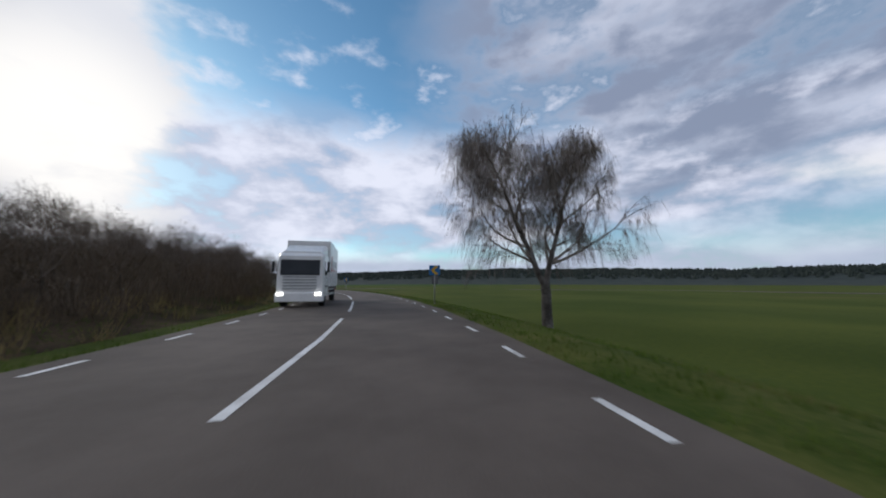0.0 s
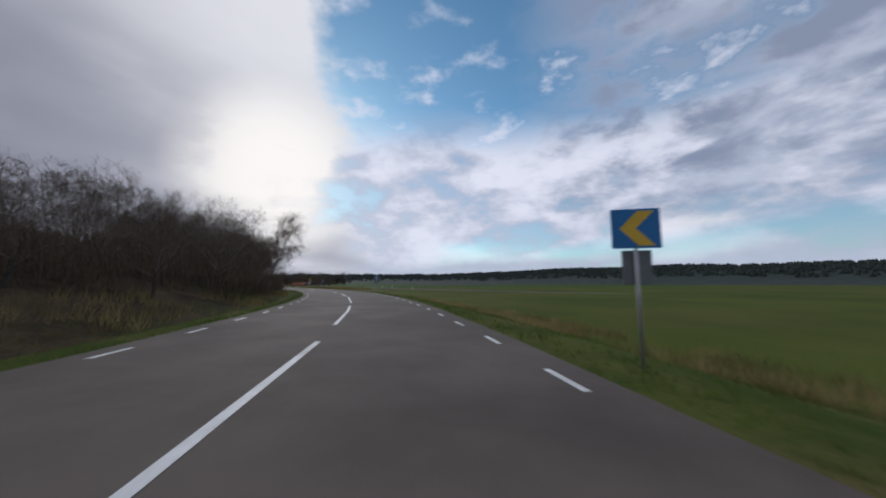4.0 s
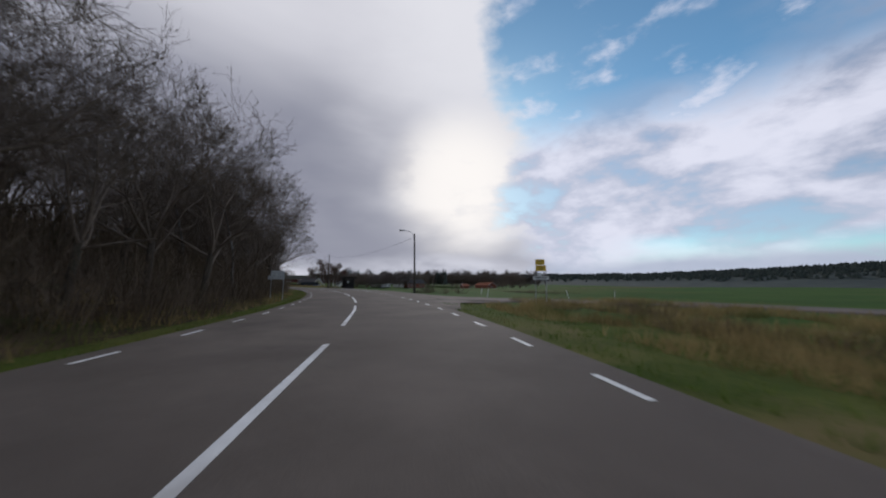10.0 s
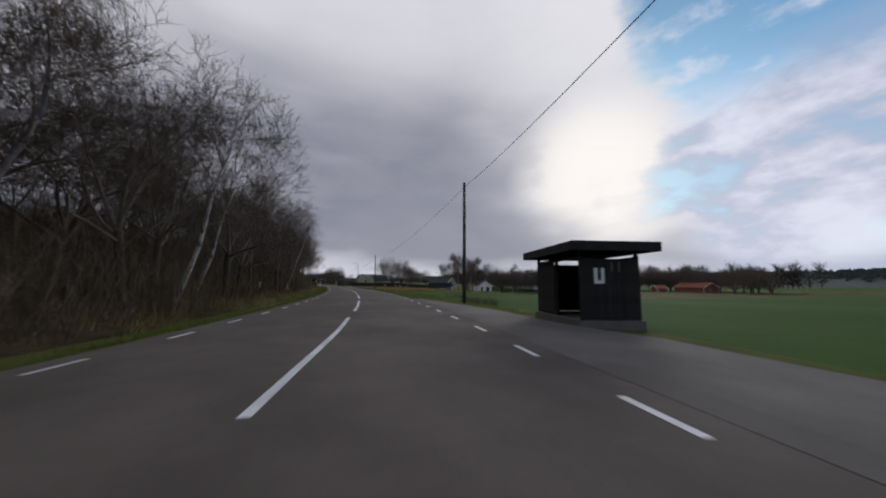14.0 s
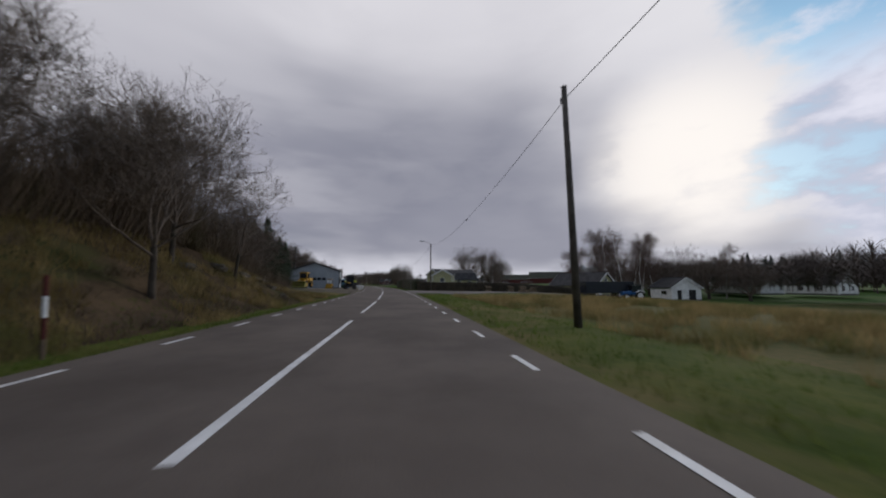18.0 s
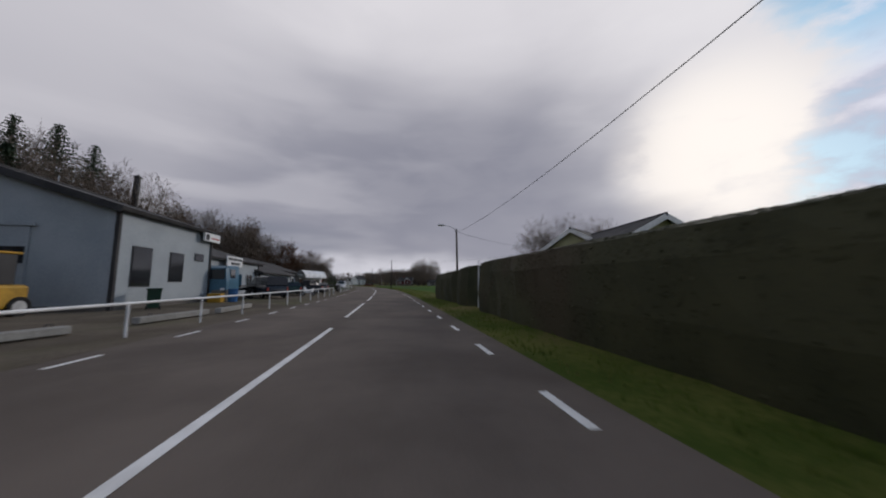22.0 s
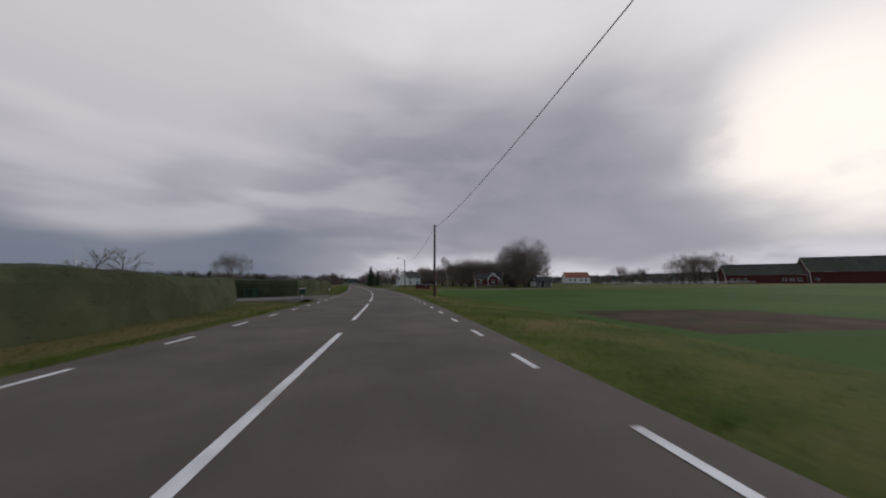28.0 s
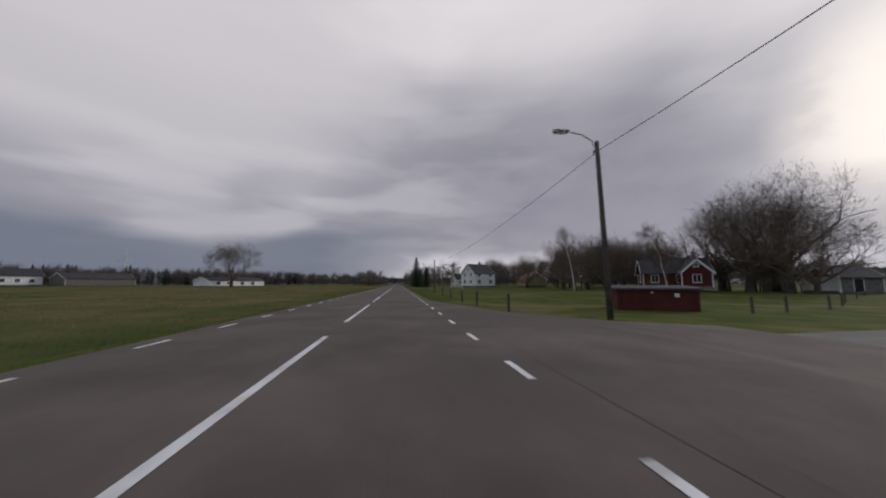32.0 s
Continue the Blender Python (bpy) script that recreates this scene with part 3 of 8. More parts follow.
def fork_tree(seed, height, width, trunk_r, bare, limbs=7, levels=6, lean=(0.0, 0.0), lift=0.03, low=0.1, fine=4, thin=0.009, droop=0.0):
    """A broad tree: a short trunk forking again and again, its twigs ending along a dome."""
    rng = random.Random(seed)
    wood, crown = ([], []), ([], [])
    mid, up, out = height * (0.5 + low * 0.5), height * (0.5 - low * 0.5), width / 2
    lx, ly = lean

    def inside(p):
        k = p.z / height
        bump = 1.0 + 0.22 * noise.noise(p * 0.35 + Vector((seed * 1.7, 0, 0)))
        return ((p.x - lx * height * k) / out) ** 2 + ((p.y - ly * height * k) / out) ** 2 + ((p.z - mid) / up) ** 2 < bump

    def ribbon(a, b, r0, r1):
        side = (b - a).cross(Vector((rng.uniform(-1, 1), rng.uniform(-1, 1), rng.uniform(-1, 1))))
        if side.length < 1e-6:
            return
        side.normalize()
        n = len(crown[0])
        crown[0].extend((a - side * r0, a + side * r0, b + side * r1, b - side * r1))
        crown[1].append((n, n + 1, n + 2, n + 3))

    def grow_on(p, d, long, r, level):
        pts, rad = [p.copy()], [r]
        steps = 4 if level < 3 else 2
        for i in range(steps):
            crook = 0.10 + 0.03 * level
            d = d + Vector((rng.gauss(0, crook), rng.gauss(0, crook), rng.gauss(0, crook) + lift - droop * max(0, level - 3) * 0.09))
            d.normalize()
            p = p + d * (long / steps)
            pts.append(p.copy())
            rad.append(r * (1 - 0.42 * (i + 1) / steps))
        if level < 4:
            tube(*crown, pts, rad, (7, 6, 5, 4)[level])
        else:
            for i in range(steps):
                ribbon(pts[i], pts[i + 1], max(rad[i], thin), max(rad[i + 1], thin))
        if level >= levels or not inside(p):
            for _ in range(fine):
                q = pts[0].lerp(pts[-1], rng.uniform(0.2, 1.0))
                e = q + (d + Vector((rng.gauss(0, 0.6), rng.gauss(0, 0.6), rng.gauss(0, 0.6) + 0.1 - droop))).normalized() * height * rng.uniform(0.022, 0.045)
                ribbon(q, e, thin * 0.9, thin * 0.4)
            return
        for k in range(3 if level else 3):
            tilt = (rng.uniform(0.15, 0.4), rng.uniform(0.4, 0.75), rng.uniform(0.5, 0.95))[k]
            a = rng.uniform(0, 6.283)
            u = d.cross(Vector((0.3, 0.2, 1)) if abs(d.z) < 0.9 else Vector((1, 0.1, 0)))
            u.normalize()
            w = d.cross(u)
            nd = d * math.cos(tilt) + (u * math.cos(a) + w * math.sin(a)) * math.sin(tilt)
            if nd.z < -0.25 and not droop:
                nd.z *= 0.3
            start = pts[-1] if k < 2 else pts[len(pts) // 2]
            grow_on(start, nd.normalized(), long * rng.uniform(0.68, 0.86), rad[-1] * (0.86, 0.68, 0.6)[k], level + 1)

    fork = height * bare
    foot = [Vector((0, 0, -0.4)), Vector((0, 0, 0.15)), Vector((lx * fork * 0.4, ly * fork * 0.4, fork * 0.5)), Vector((lx * fork, ly * fork, fork))]
    tube(wood[0], wood[1], foot, [trunk_r * 1.5, trunk_r * 1.15, trunk_r, trunk_r * 0.92], 10)
    for i in range(limbs):
        a = 6.283 * (i + rng.uniform(-0.3, 0.3)) / limbs
        flat = rng.uniform(0.75, 1.25) if i % 2 else rng.uniform(0.15, 0.6)
        d = Vector((math.cos(a) * math.sin(flat) + lx, math.sin(a) * math.sin(flat) + ly, math.cos(flat) + 0.08))
        start = foot[3] - Vector((0, 0, fork * rng.uniform(0.0, 0.3) if i % 2 else 0.1))
        grow_on(start, d.normalized(), (height - fork) * rng.uniform(0.24, 0.32), trunk_r * rng.uniform(0.42, 0.6), 0)
    return wood, crown


def plant(name, shape, m, label, category="tree", bark=None, twig=None, group=""):
    t = thing(name, m, label, category, group)
    part("trunk", shape[0], bark or BARK, t, smooth_faces=True)
    part("crown", shape[1], twig or TWIG, t)
    return t


def spruce(seed, height, wide):
    """Trunk and crown of a spruce: whorls of hanging boughs made of many narrow blades."""
    rng = random.Random(seed)
    wood, crown = ([], []), ([], [])
    tube(wood[0], wood[1], [Vector((0, 0, -0.2)), Vector((0.05, 0, height * 0.5)), Vector((0, 0, height))], [height * 0.016, height * 0.010, 0.015], 7)
    z = height * 0.06
    while z < height * 0.985:
        g = z / height
        long = wide * (1 - g) ** 0.85 * rng.uniform(0.8, 1.1) + 0.12
        n = 5 + int(6 * (1 - g))
        a0 = rng.random() * 6.3
        for k in range(n):
            a = a0 + 2 * math.pi * k / n + rng.uniform(-0.3, 0.3)
            out = Vector((math.cos(a), math.sin(a), 0))
            across = Vector((-math.sin(a), math.cos(a), 0))
            ll = long * rng.uniform(0.65, 1.1)
            steps = max(2, int(ll / 0.35))
            for i in range(steps):
                f = (i + 0.5) / steps
                p = Vector((0, 0, z)) + out * (ll * f) + Vector((0, 0, -ll * 0.32 * f + 0.25 * ll * f * f))
                for sgn in (-1, 1):
                    w = 0.62 * (1.2 - f) * min(1.0, ll) + 0.14
                    tip = p + across * (sgn * w * rng.uniform(0.6, 1.2)) + out * rng.uniform(0.1, 0.3) + Vector((0, 0, rng.uniform(-0.28, 0.02)))
                    n0 = len(crown[0])
                    crown[0].extend((p - out * 0.16, p + out * 0.18 + Vector((0, 0, 0.03)), tip))
                    crown[1].append((n0, n0 + 1, n0 + 2))
                n0 = len(crown[0])
                crown[0].extend((p - across * 0.09, p + across * 0.09, p + Vector((0, 0, -0.35 - 0.2 * rng.random()))))
                crown[1].append((n0, n0 + 1, n0 + 2))
        z += max(0.16, height * 0.028 * (1.1 - 0.5 * g))
    return wood, crown


def sticks(rng, v, f, base, n, height, wide, r=0.012, lean=0.35):
    """Adds a round bush of bare, arching, forking shoots."""
    for _ in range(n):
        a, d = rng.uniform(0, 6.283), wide * math.sqrt(rng.random())
        k = d / wide
        p = base + Vector((math.cos(a) * d * 0.45, math.sin(a) * d * 0.45, -0.1))
        way = Vector((math.cos(a) * lean * (k + 0.3), math.sin(a) * lean * (k + 0.3), 1))
        h = height * (1.0 - 0.45 * k * k) * rng.uniform(0.55, 1.0)
        q = p + way * h * 0.5 + Vector((rng.uniform(-.15, .15), rng.uniform(-.15, .15), 0))
        e = q + (way * 0.9 + Vector((rng.uniform(-.5, .5), rng.uniform(-.5, .5), 0))) * h * 0.5
        side = Vector((math.cos(a + 1.3), math.sin(a + 1.3), 0)) * r
        n0 = len(v)
        v.extend((p - side, p + side, q + side * 0.7, q - side * 0.7, e))
        f.append((n0, n0 + 1, n0 + 2, n0 + 3))
        f.append((n0 + 3, n0 + 2, n0 + 4))
        for i in range(5):
            b = p.lerp(q, 0.5 + 0.5 * rng.random()) if i < 2 else q.lerp(e, rng.random())
            t = b + Vector((rng.uniform(-1, 1), rng.uniform(-1, 1), rng.uniform(0.0, 0.8))) * (0.25 + h * 0.16)
            n0 = len(v)
            v.extend((b - side * 0.6, b + side * 0.6, t))
            f.append((n0, n0 + 1, n0 + 2))


def left_woods():
    """The wood on the inside of the bend: bare trees over dense brush."""
    rng = random.Random(11)
    kinds = []
    for k in range(5):
        kinds.append(("bare_tree", fork_tree(100 + k, 12.0 + k * 0.7, 8.5 + 0.8 * (k % 3), 0.17, 0.22, 6, 5, (0.10 * (k % 2), 0.05), 0.04, 0.15, 5, 0.0088), BARK, TWIG, "dark bare deciduous tree at the wood's edge"))
    for k in range(2):
        kinds.append(("birch", tree(140 + k, 12.5 + k, 0.13, 0.28, 0.6, 13, 7, 6, 5, 0.35, 0.7, 1, 0, 0.18), OLD_BIRCH, TWIG, "white-stemmed birch with bare hanging twigs"))
    kinds.append(("woodland_oak", fork_tree(150, 13.5, 13.0, 0.26, 0.16, 7, 5, (0.12, 0.0), 0.03, 0.1, 5, 0.0088), BARK, TWIG, "broad bare oak with crooked limbs"))
    first = {}

    def put(k, s, l, scale, turn):
        name, shape, bark, twig, label = kinds[k]
        p = at(s, l, ground_z(s, l) - 0.05)
        m = pose(p.x, p.y, p.z, 0, 0, turn)
        if k not in first:
            first[k] = plant(name, shape, m, label, "tree", bark, twig, "trees of the roadside wood")
            o = first[k]
        else:
            o = copy_thing(first[k], m)
        o.scale = (scale,) * 3

    def size(s):
        """The wood is low at first and tall along the bend."""
        return float(np.interp(s, [-10, 25, 60, 80, 100, 118, 135, 155, 178, 240, 290, 322, 345], [0.3, 0.36, 0.42, 0.5, 0.6, 0.70, 0.76, 0.92, 1.05, 1.04, 0.88, 0.76, 0.7]))
    s = -12.0
    while s < 326:
        put(rng.choice([0, 1, 2, 3, 4, 7, 0, 1, 2, 3, 5]) if 85 < s < 330 and rng.random() < 0.9 else rng.choice([0, 1, 2, 3, 4]), s, rng.uniform(10.0, 13.0) - 0.8 * (s > 110), size(s) * rng.uniform(0.7, 1.05), rng.uniform(0, 360))
        s += rng.uniform(3.2, 5.2)
    for lo, hi, step in ((14.0, 18, 3.8), (19, 25, 4.8), (26, 36, 5.6)):
        s = -10.0
        while s < 334:
            put(rng.choice([0, 1, 2, 3, 4, 5, 6, 7]) if s > 60 else rng.choice([0, 1, 2, 3, 4]), s, rng.uniform(lo, hi), size(s) * rng.uniform(0.8, 1.1), rng.uniform(0, 360))
            s += rng.uniform(0.7, 1.3) * step
    for k in range(26):
        put(rng.choice([0, 1, 2, 3, 4, 7]), rng.uniform(312, 338), rng.uniform(13, 26), rng.uniform(0.5, 0.75), rng.uniform(0, 360))
    # leaning birches by the verge
    for s, l, sc, t in ((110, 9.6, 0.85, 40), (270, 13.2, 0.8, 200), (262, 14.0, 0.75, 215), (124, 11.0, 1.0, 60)):
        put(5, s, l, sc, t)
    # white-stemmed birches leaning out of the wood's edge
    leaning = tree(147, 12.5, 0.15, 0.35, 0.6, 12, 7, 6, 5, 0.35, 0.7, 1, 0, 0.26)
    for s, l, sc, t in ((136.0, 10.4, 1.1, 32), (246.0, 9.9, 0.86, 70), (249.5, 10.6, 0.7, 72), (272, 10.0, 0.66, 80)):
        p = at(s, l, ground_z(s, l) - 0.05)
        plant("birch", leaning, pose(p.x, p.y, p.z, 0, 0, t), "leaning birch with a white stem at the wood's edge", "tree", BIRCH_BARK, TWIG, "birches at the wood's edge").scale = (sc,) * 3
    v, f = [], []
    for i in range(2300):
        s = rng.uniform(-14, 340)
        l = 9.3 + 16 * rng.random() ** 1.6 - (0.8 if 120 < s < 250 else 0)
        if 45 < s < 90:
            l += 2.5
        if s > 292:
            l += 3.8
        h = rng.uniform(2.2, 4.8) * (0.75 if s < 40 else (1.25 if s > 100 and l > 11.5 else 1.0))
        sticks(rng, v, f, at(s, l, ground_z(s, l)), 34, h, 2.6, 0.013)
    for i in range(330):
        s, l = rng.uniform(296, 343), 13.0 + 11 * rng.random()
        sticks(rng, v, f, at(s, l, ground_z(s, l)), 34, rng.uniform(1.5, 3.6), 2.4, 0.013)
    for i in range(240):
        s, l = rng.uniform(296, 343), 7.6 + 7 * rng.random()
        sticks(rng, v, f, at(s, l, ground_z(s, l)), 22, rng.uniform(0.3, 0.9), 1.4, 0.011, 0.8)
    for i in range(200):
        s, l = rng.uniform(300, 343), rng.uniform(15, 22)
        sticks(rng, v, f, at(s, l, ground_z(s, l)), 40, rng.uniform(3.0, 5.0), 2.6, 0.02)
    for i in range(170):
        s, l = rng.uniform(341, 366), rng.uniform(17.5, 34)
        sticks(rng, v, f, at(s, l, ground_z(s, l)), 30, rng.uniform(1.8, 4.2), 2.6, 0.014)
    tagged(new("undergrowth", mesh_of("undergrowth", v, f, BRUSH)), "dense dark bare brush under the trees", "brush", kind="stuff")
    v, f = [], []
    for i in range(1500):
        s = rng.uniform(-14, 340)
        l = rng.uniform(18, 60)
        sticks(rng, v, f, at(s, l, ground_z(s, l)), 24 if s > 105 else 14, rng.uniform(4.5, 9.5) * max(0.4, size(s)), 4.2, 0.04, 0.22)
    tagged(new("thicket", mesh_of("thicket", v, f, BRUSH)), "dark thicket deep in the wood", "brush", kind="stuff")


left_woods()


def big_birch():
    """The lone weeping birch on the outer verge."""
    shape = tree(15, 12.3, 0.25, 0.06, 0.62, 20, 9, 8, 7, 0.66, 0.95, 2, 0.0, 0.0, 2.1)
    p = at(15.1, -8.2, -0.8)
    plant("weeping_birch", shape, pose(p.x, p.y, p.z, 0, 0, 5), "lone bare weeping birch on the grassy verge", "tree", OLD_BIRCH, BIRCH_TWIG)


big_birch()


# ---- more materials ----
def paint(name, colour, rough=0.5, metal=0.0, dirt=0.75):
    return material(name, tuple(c * dirt for c in colour), colour, 1.4, rough, 0.0, 22.0, metal)


POLE_WOOD = material("tarred_pole_wood", (0.05, 0.043, 0.037), (0.11, 0.095, 0.08), 2.0, 0.9, 0.5, 20.0)
GREY_WOOD = material("weathered_wood", (0.09, 0.085, 0.078), (0.2, 0.185, 0.165), 2.0, 0.9, 0.5, 20.0)
# stained boards and doors; also the painted shade in the workshop's gable opening
BLACK_WOOD_AND_SHADE = material("black_boards_and_shade", (0.012, 0.011, 0.011), (0.03, 0.028, 0.027), 2.0, 0.8, 0.4, 18.0, vary=0.5)
RED_WOOD = material("falu_red_boards", (0.062, 0.014, 0.012), (0.105, 0.025, 0.02), 1.1, 0.9, 0.4, 14.0, vary=0.3)
WHITE_WOOD = material("white_painted_boards", (0.55, 0.54, 0.52), (0.78, 0.77, 0.74), 0.9, 0.7, 0.2, 12.0)
YELLOW_WALL = material("pale_yellow_boards", (0.30, 0.29, 0.16), (0.42, 0.40, 0.23), 0.9, 0.75, 0.2, 12.0)
OCHRE_WALL = material("ochre_render", (0.24, 0.20, 0.09), (0.33, 0.27, 0.13), 0.8, 0.85, 0.3, 12.0)
BRICK = material("red_brick", (0.13, 0.045, 0.032), (0.24, 0.09, 0.06), 1.5, 0.9, 0.4, 16.0)
ROOF_DARK = material("dark_roofing", (0.028, 0.027, 0.028), (0.06, 0.057, 0.057), 0.9, 0.85, 0.4, 9.0)
ROOF_TILE = material("red_roof_tiles", (0.20, 0.065, 0.035), (0.33, 0.125, 0.07), 0.9, 0.85, 0.5, 7.0)
ROOF_MOSS = material("mossy_roof", (0.04, 0.042, 0.034), (0.075, 0.072, 0.055), 0.4, 0.9, 0.5, 6.0, c=(0.05, 0.06, 0.03))
SHEET = material("blue_grey_sheet_wall", (0.29, 0.325, 0.345), (0.37, 0.40, 0.42), 0.5, 0.6, 0.15, 10.0)
GALV = material("galvanised_steel", (0.30, 0.31, 0.32), (0.46, 0.47, 0.48), 3.0, 0.45, 0.1, 25.0, 0.7)
STEEL = material("bright_sheet_steel", (0.42, 0.43, 0.45), (0.6, 0.61, 0.63), 0.8, 0.35, 0.1, 12.0, 0.8)
WHITE_PAINT = paint("white_paint", (0.78, 0.78, 0.77), 0.45)
WHITE_LACQUER = paint("white_lacquer", (0.80, 0.80, 0.80), 0.25, dirt=0.9)
BLUE_SIGN = paint("blue_sign_sheeting", (0.02, 0.16, 0.42), 0.45, dirt=0.85)
YELLOW_SIGN = paint("yellow_sign_sheeting", (0.66, 0.42, 0.04), 0.45, dirt=0.85)
SIGN_BACK = paint("grey_sign_back", (0.17, 0.18, 0.19), 0.55, 0.3)
RED_PAINT = paint("red_paint", (0.45, 0.05, 0.03), 0.5)
BLACK_PAINT = paint("black_paint", (0.03, 0.03, 0.033), 0.4)
DARK_LACQUER = paint("dark_lacquer", (0.025, 0.028, 0.035), 0.2, dirt=0.8)
SILVER = paint("silver_lacquer", (0.36, 0.37, 0.38), 0.3, 0.5)
GREEN_LACQUER = paint("dark_green_lacquer", (0.02, 0.05, 0.045), 0.25)
TEAL = paint("teal_blue_lacquer", (0.07, 0.17, 0.25), 0.35)
BLUE_PAINT = paint("blue_lacquer", (0.03, 0.11, 0.27), 0.35)
MACHINE_YELLOW = paint("machine_yellow", (0.52, 0.29, 0.025), 0.5, dirt=0.6)
LIME_YELLOW = paint("lime_yellow", (0.5, 0.5, 0.05), 0.45, dirt=0.8)
FADED_LIME = paint("faded_lime_paint", (0.24, 0.23, 0.04), 0.6, dirt=0.6)
GREEN_BIN = paint("green_plastic", (0.014, 0.048, 0.026), 0.55)
RUBBER = material("tyre_rubber", (0.012, 0.012, 0.012), (0.03, 0.029, 0.028), 4.0, 0.85, 0.3, 30.0)
TARP = material("white_tarpaulin", (0.55, 0.57, 0.58), (0.74, 0.75, 0.75), 0.9, 0.5, 0.5, 4.0)
GELCOAT = paint("grey_gelcoat", (0.42, 0.45, 0.45), 0.3)
LOG_WOOD = material("cut_logs", (0.11, 0.085, 0.06), (0.34, 0.26, 0.17), 1.5, 0.9, 0.5, 10.0, vary=0.6)
DRY_GRASS = blades("dry_grass", (0.17, 0.13, 0.055), (0.34, 0.26, 0.12), (0.11, 0.12, 0.04))
GREEN_GRASS = blades("green_grass", (0.06, 0.10, 0.018), (0.12, 0.17, 0.035), (0.17, 0.15, 0.06))


def pane_material():
    m = bpy.data.materials.new("window_glass")
    m.use_nodes = True
    n = Nodes(m.node_tree)
    s = n.add("ShaderNodeBsdfPrincipled")
    wave = n.noise(n.add("ShaderNodeTexCoord").outputs["Object"], 1.3, 2)
    n.put(s.inputs["Base Color"], n.mix(wave, (0.012, 0.014, 0.017), (0.035, 0.038, 0.042)))
    s.inputs["Roughness"].default_value = 0.06
    s.inputs["Specular IOR Level"].default_value = 0.6
    n.link(s.outputs[0], n.add("ShaderNodeOutputMaterial").inputs["Surface"])
    return m


PANE = pane_material()


def lamp_glow():
    m = bpy.data.materials.new("headlamp_glass")
    m.use_nodes = True
    n = Nodes(m.node_tree)
    s = n.add("ShaderNodeBsdfPrincipled")
    s.inputs["Base Color"].default_value = (0.8, 0.8, 0.78, 1)
    s.inputs["Roughness"].default_value = 0.1
    s.inputs["Emission Color"].default_value = (1.0, 0.95, 0.82, 1)
    s.inputs["Emission Strength"].default_value = 2.5
    n.link(s.outputs[0], n.add("ShaderNodeOutputMaterial").inputs["Surface"])
    return m


HEADLAMP = lamp_glow()


# ---- along the road ----
def lane(name, mid, wide, mat, label, lift=0.05):
    """A side road along (s, l) points."""
    pts = [at(s, l, ground_z(s, l)) for s, l in mid]
    fine = []
    for i in range(len(pts) - 1):
        for k in range(6):
            fine.append(pts[i].lerp(pts[i + 1], k / 6))
    fine.append(pts[-1])
    v, f = [], []
    for i, p in enumerate(fine):
        d = fine[min(i + 1, len(fine) - 1)] - fine[max(0, i - 1)]
        a = Vector((-d.y, d.x, 0)).normalized() * wide / 2
        v += [p + a + Vector((0, 0, lift)), p - a + Vector((0, 0, lift)), p + a * 1.25 - Vector((0, 0, 0.5)), p - a * 1.25 - Vector((0, 0, 0.5))]
    for i in range(len(fine) - 1):
        b = 4 * i
        f += [(b, b + 1, b + 5, b + 4), (b + 2, b, b + 4, b + 6), (b + 1, b + 3, b + 7, b + 5)]
    return tagged(new(name, mesh_of(name, v, f, mat)), label, "road", kind="structure")


lane("side_road", [(188, -5.0), (187, -14), (180, -26), (170, -31), (150, -42), (120, -62), (60, -110), (0, -160)], 6.2, ASPHALT, "narrow asphalt side road curving off across the fields", 0.09)


def patch(name, s0, s1, inner, outer, mat, label, lift=0.012):
    """A surface beside the road between two offsets, lying on the land."""
    v, f = [], []
    n, k = max(2, int((s1 - s0) / 1.5)), 9
    for i in range(n + 1):
        s = s0 + (s1 - s0) * i / n
        a, b = (inner(s) if callable(inner) else inner), (outer(s) if callable(outer) else outer)
        for j in range(k + 1):
            l = a + (b - a) * j / k
            z = max(ground_z(s, l), -0.02 if abs(l) < 6.5 else -9) + lift + (0.05 if abs(l) > 6.5 else 0.0)
            rim = 0.11 if (j == k or i in (0, n)) and not name.endswith("mouth") else 0.0
            v.append(at(s, l, 0.004 if j == 0 else z - rim))
    for i in range(n):
        for j in range(k):
            q = i * (k + 1) + j
            f.append((q, q + 1, q + k + 2, q + k + 1))
    return tagged(new(name, mesh_of(name, v, f, mat)), label, "road", kind="structure")


def outer_line(points):
    return lambda s: float(np.interp(s, [p[0] for p in points], [p[1] for p in points]))


def shoulder(s):
    return right_edge(s) - 0.5


patch("road_mouth", 176, 212, shoulder, outer_line([(176, -3.6), (181, -5.2), (184, -11), (191, -11), (194, -8.5), (207, -6.4), (212, -6.4)]), ASPHALT, "paved mouth of the side road junction", 0.03)
patch("bus_bay", 210, 256, shoulder, outer_line([(210, -6.6), (216, -7.0), (226, -7.6), (233, -7.2), (236, -6.2), (238, -5.7), (243, -5.7), (253, -3.8), (256, -3.4)]), OLD_ASPHALT, "paved bus bay beside the road", 0.034)
patch("farm_entrance", 342.5, 361, shoulder, outer_line([(342.5, -2.6), (344.5, -5), (347, -8), (348.5, -12), (350.2, -14.5), (352, -22), (353, -40), (356.5, -40), (358, -9), (361, -2.7)]), OLD_ASPHALT, "gravel farm entrance beside the road", 0.06)
patch("track_mouth", 552, 580, shoulder, outer_line([(552, -2.4), (558, -5), (560, -11), (566, -11), (569.5, -5), (580, -2.4)]), ASPHALT, "paved mouth of a farm track", 0.03)
patch("workshop_yard", 347, 470, lambda s: left_edge(s) + 0.45, outer_line([(347, 5.9), (352, 7.5), (357, 10.5), (361, 20), (364, 36), (464, 36), (470, 10)]), YARD, "packed gravel yard before the workshops", 0.02)
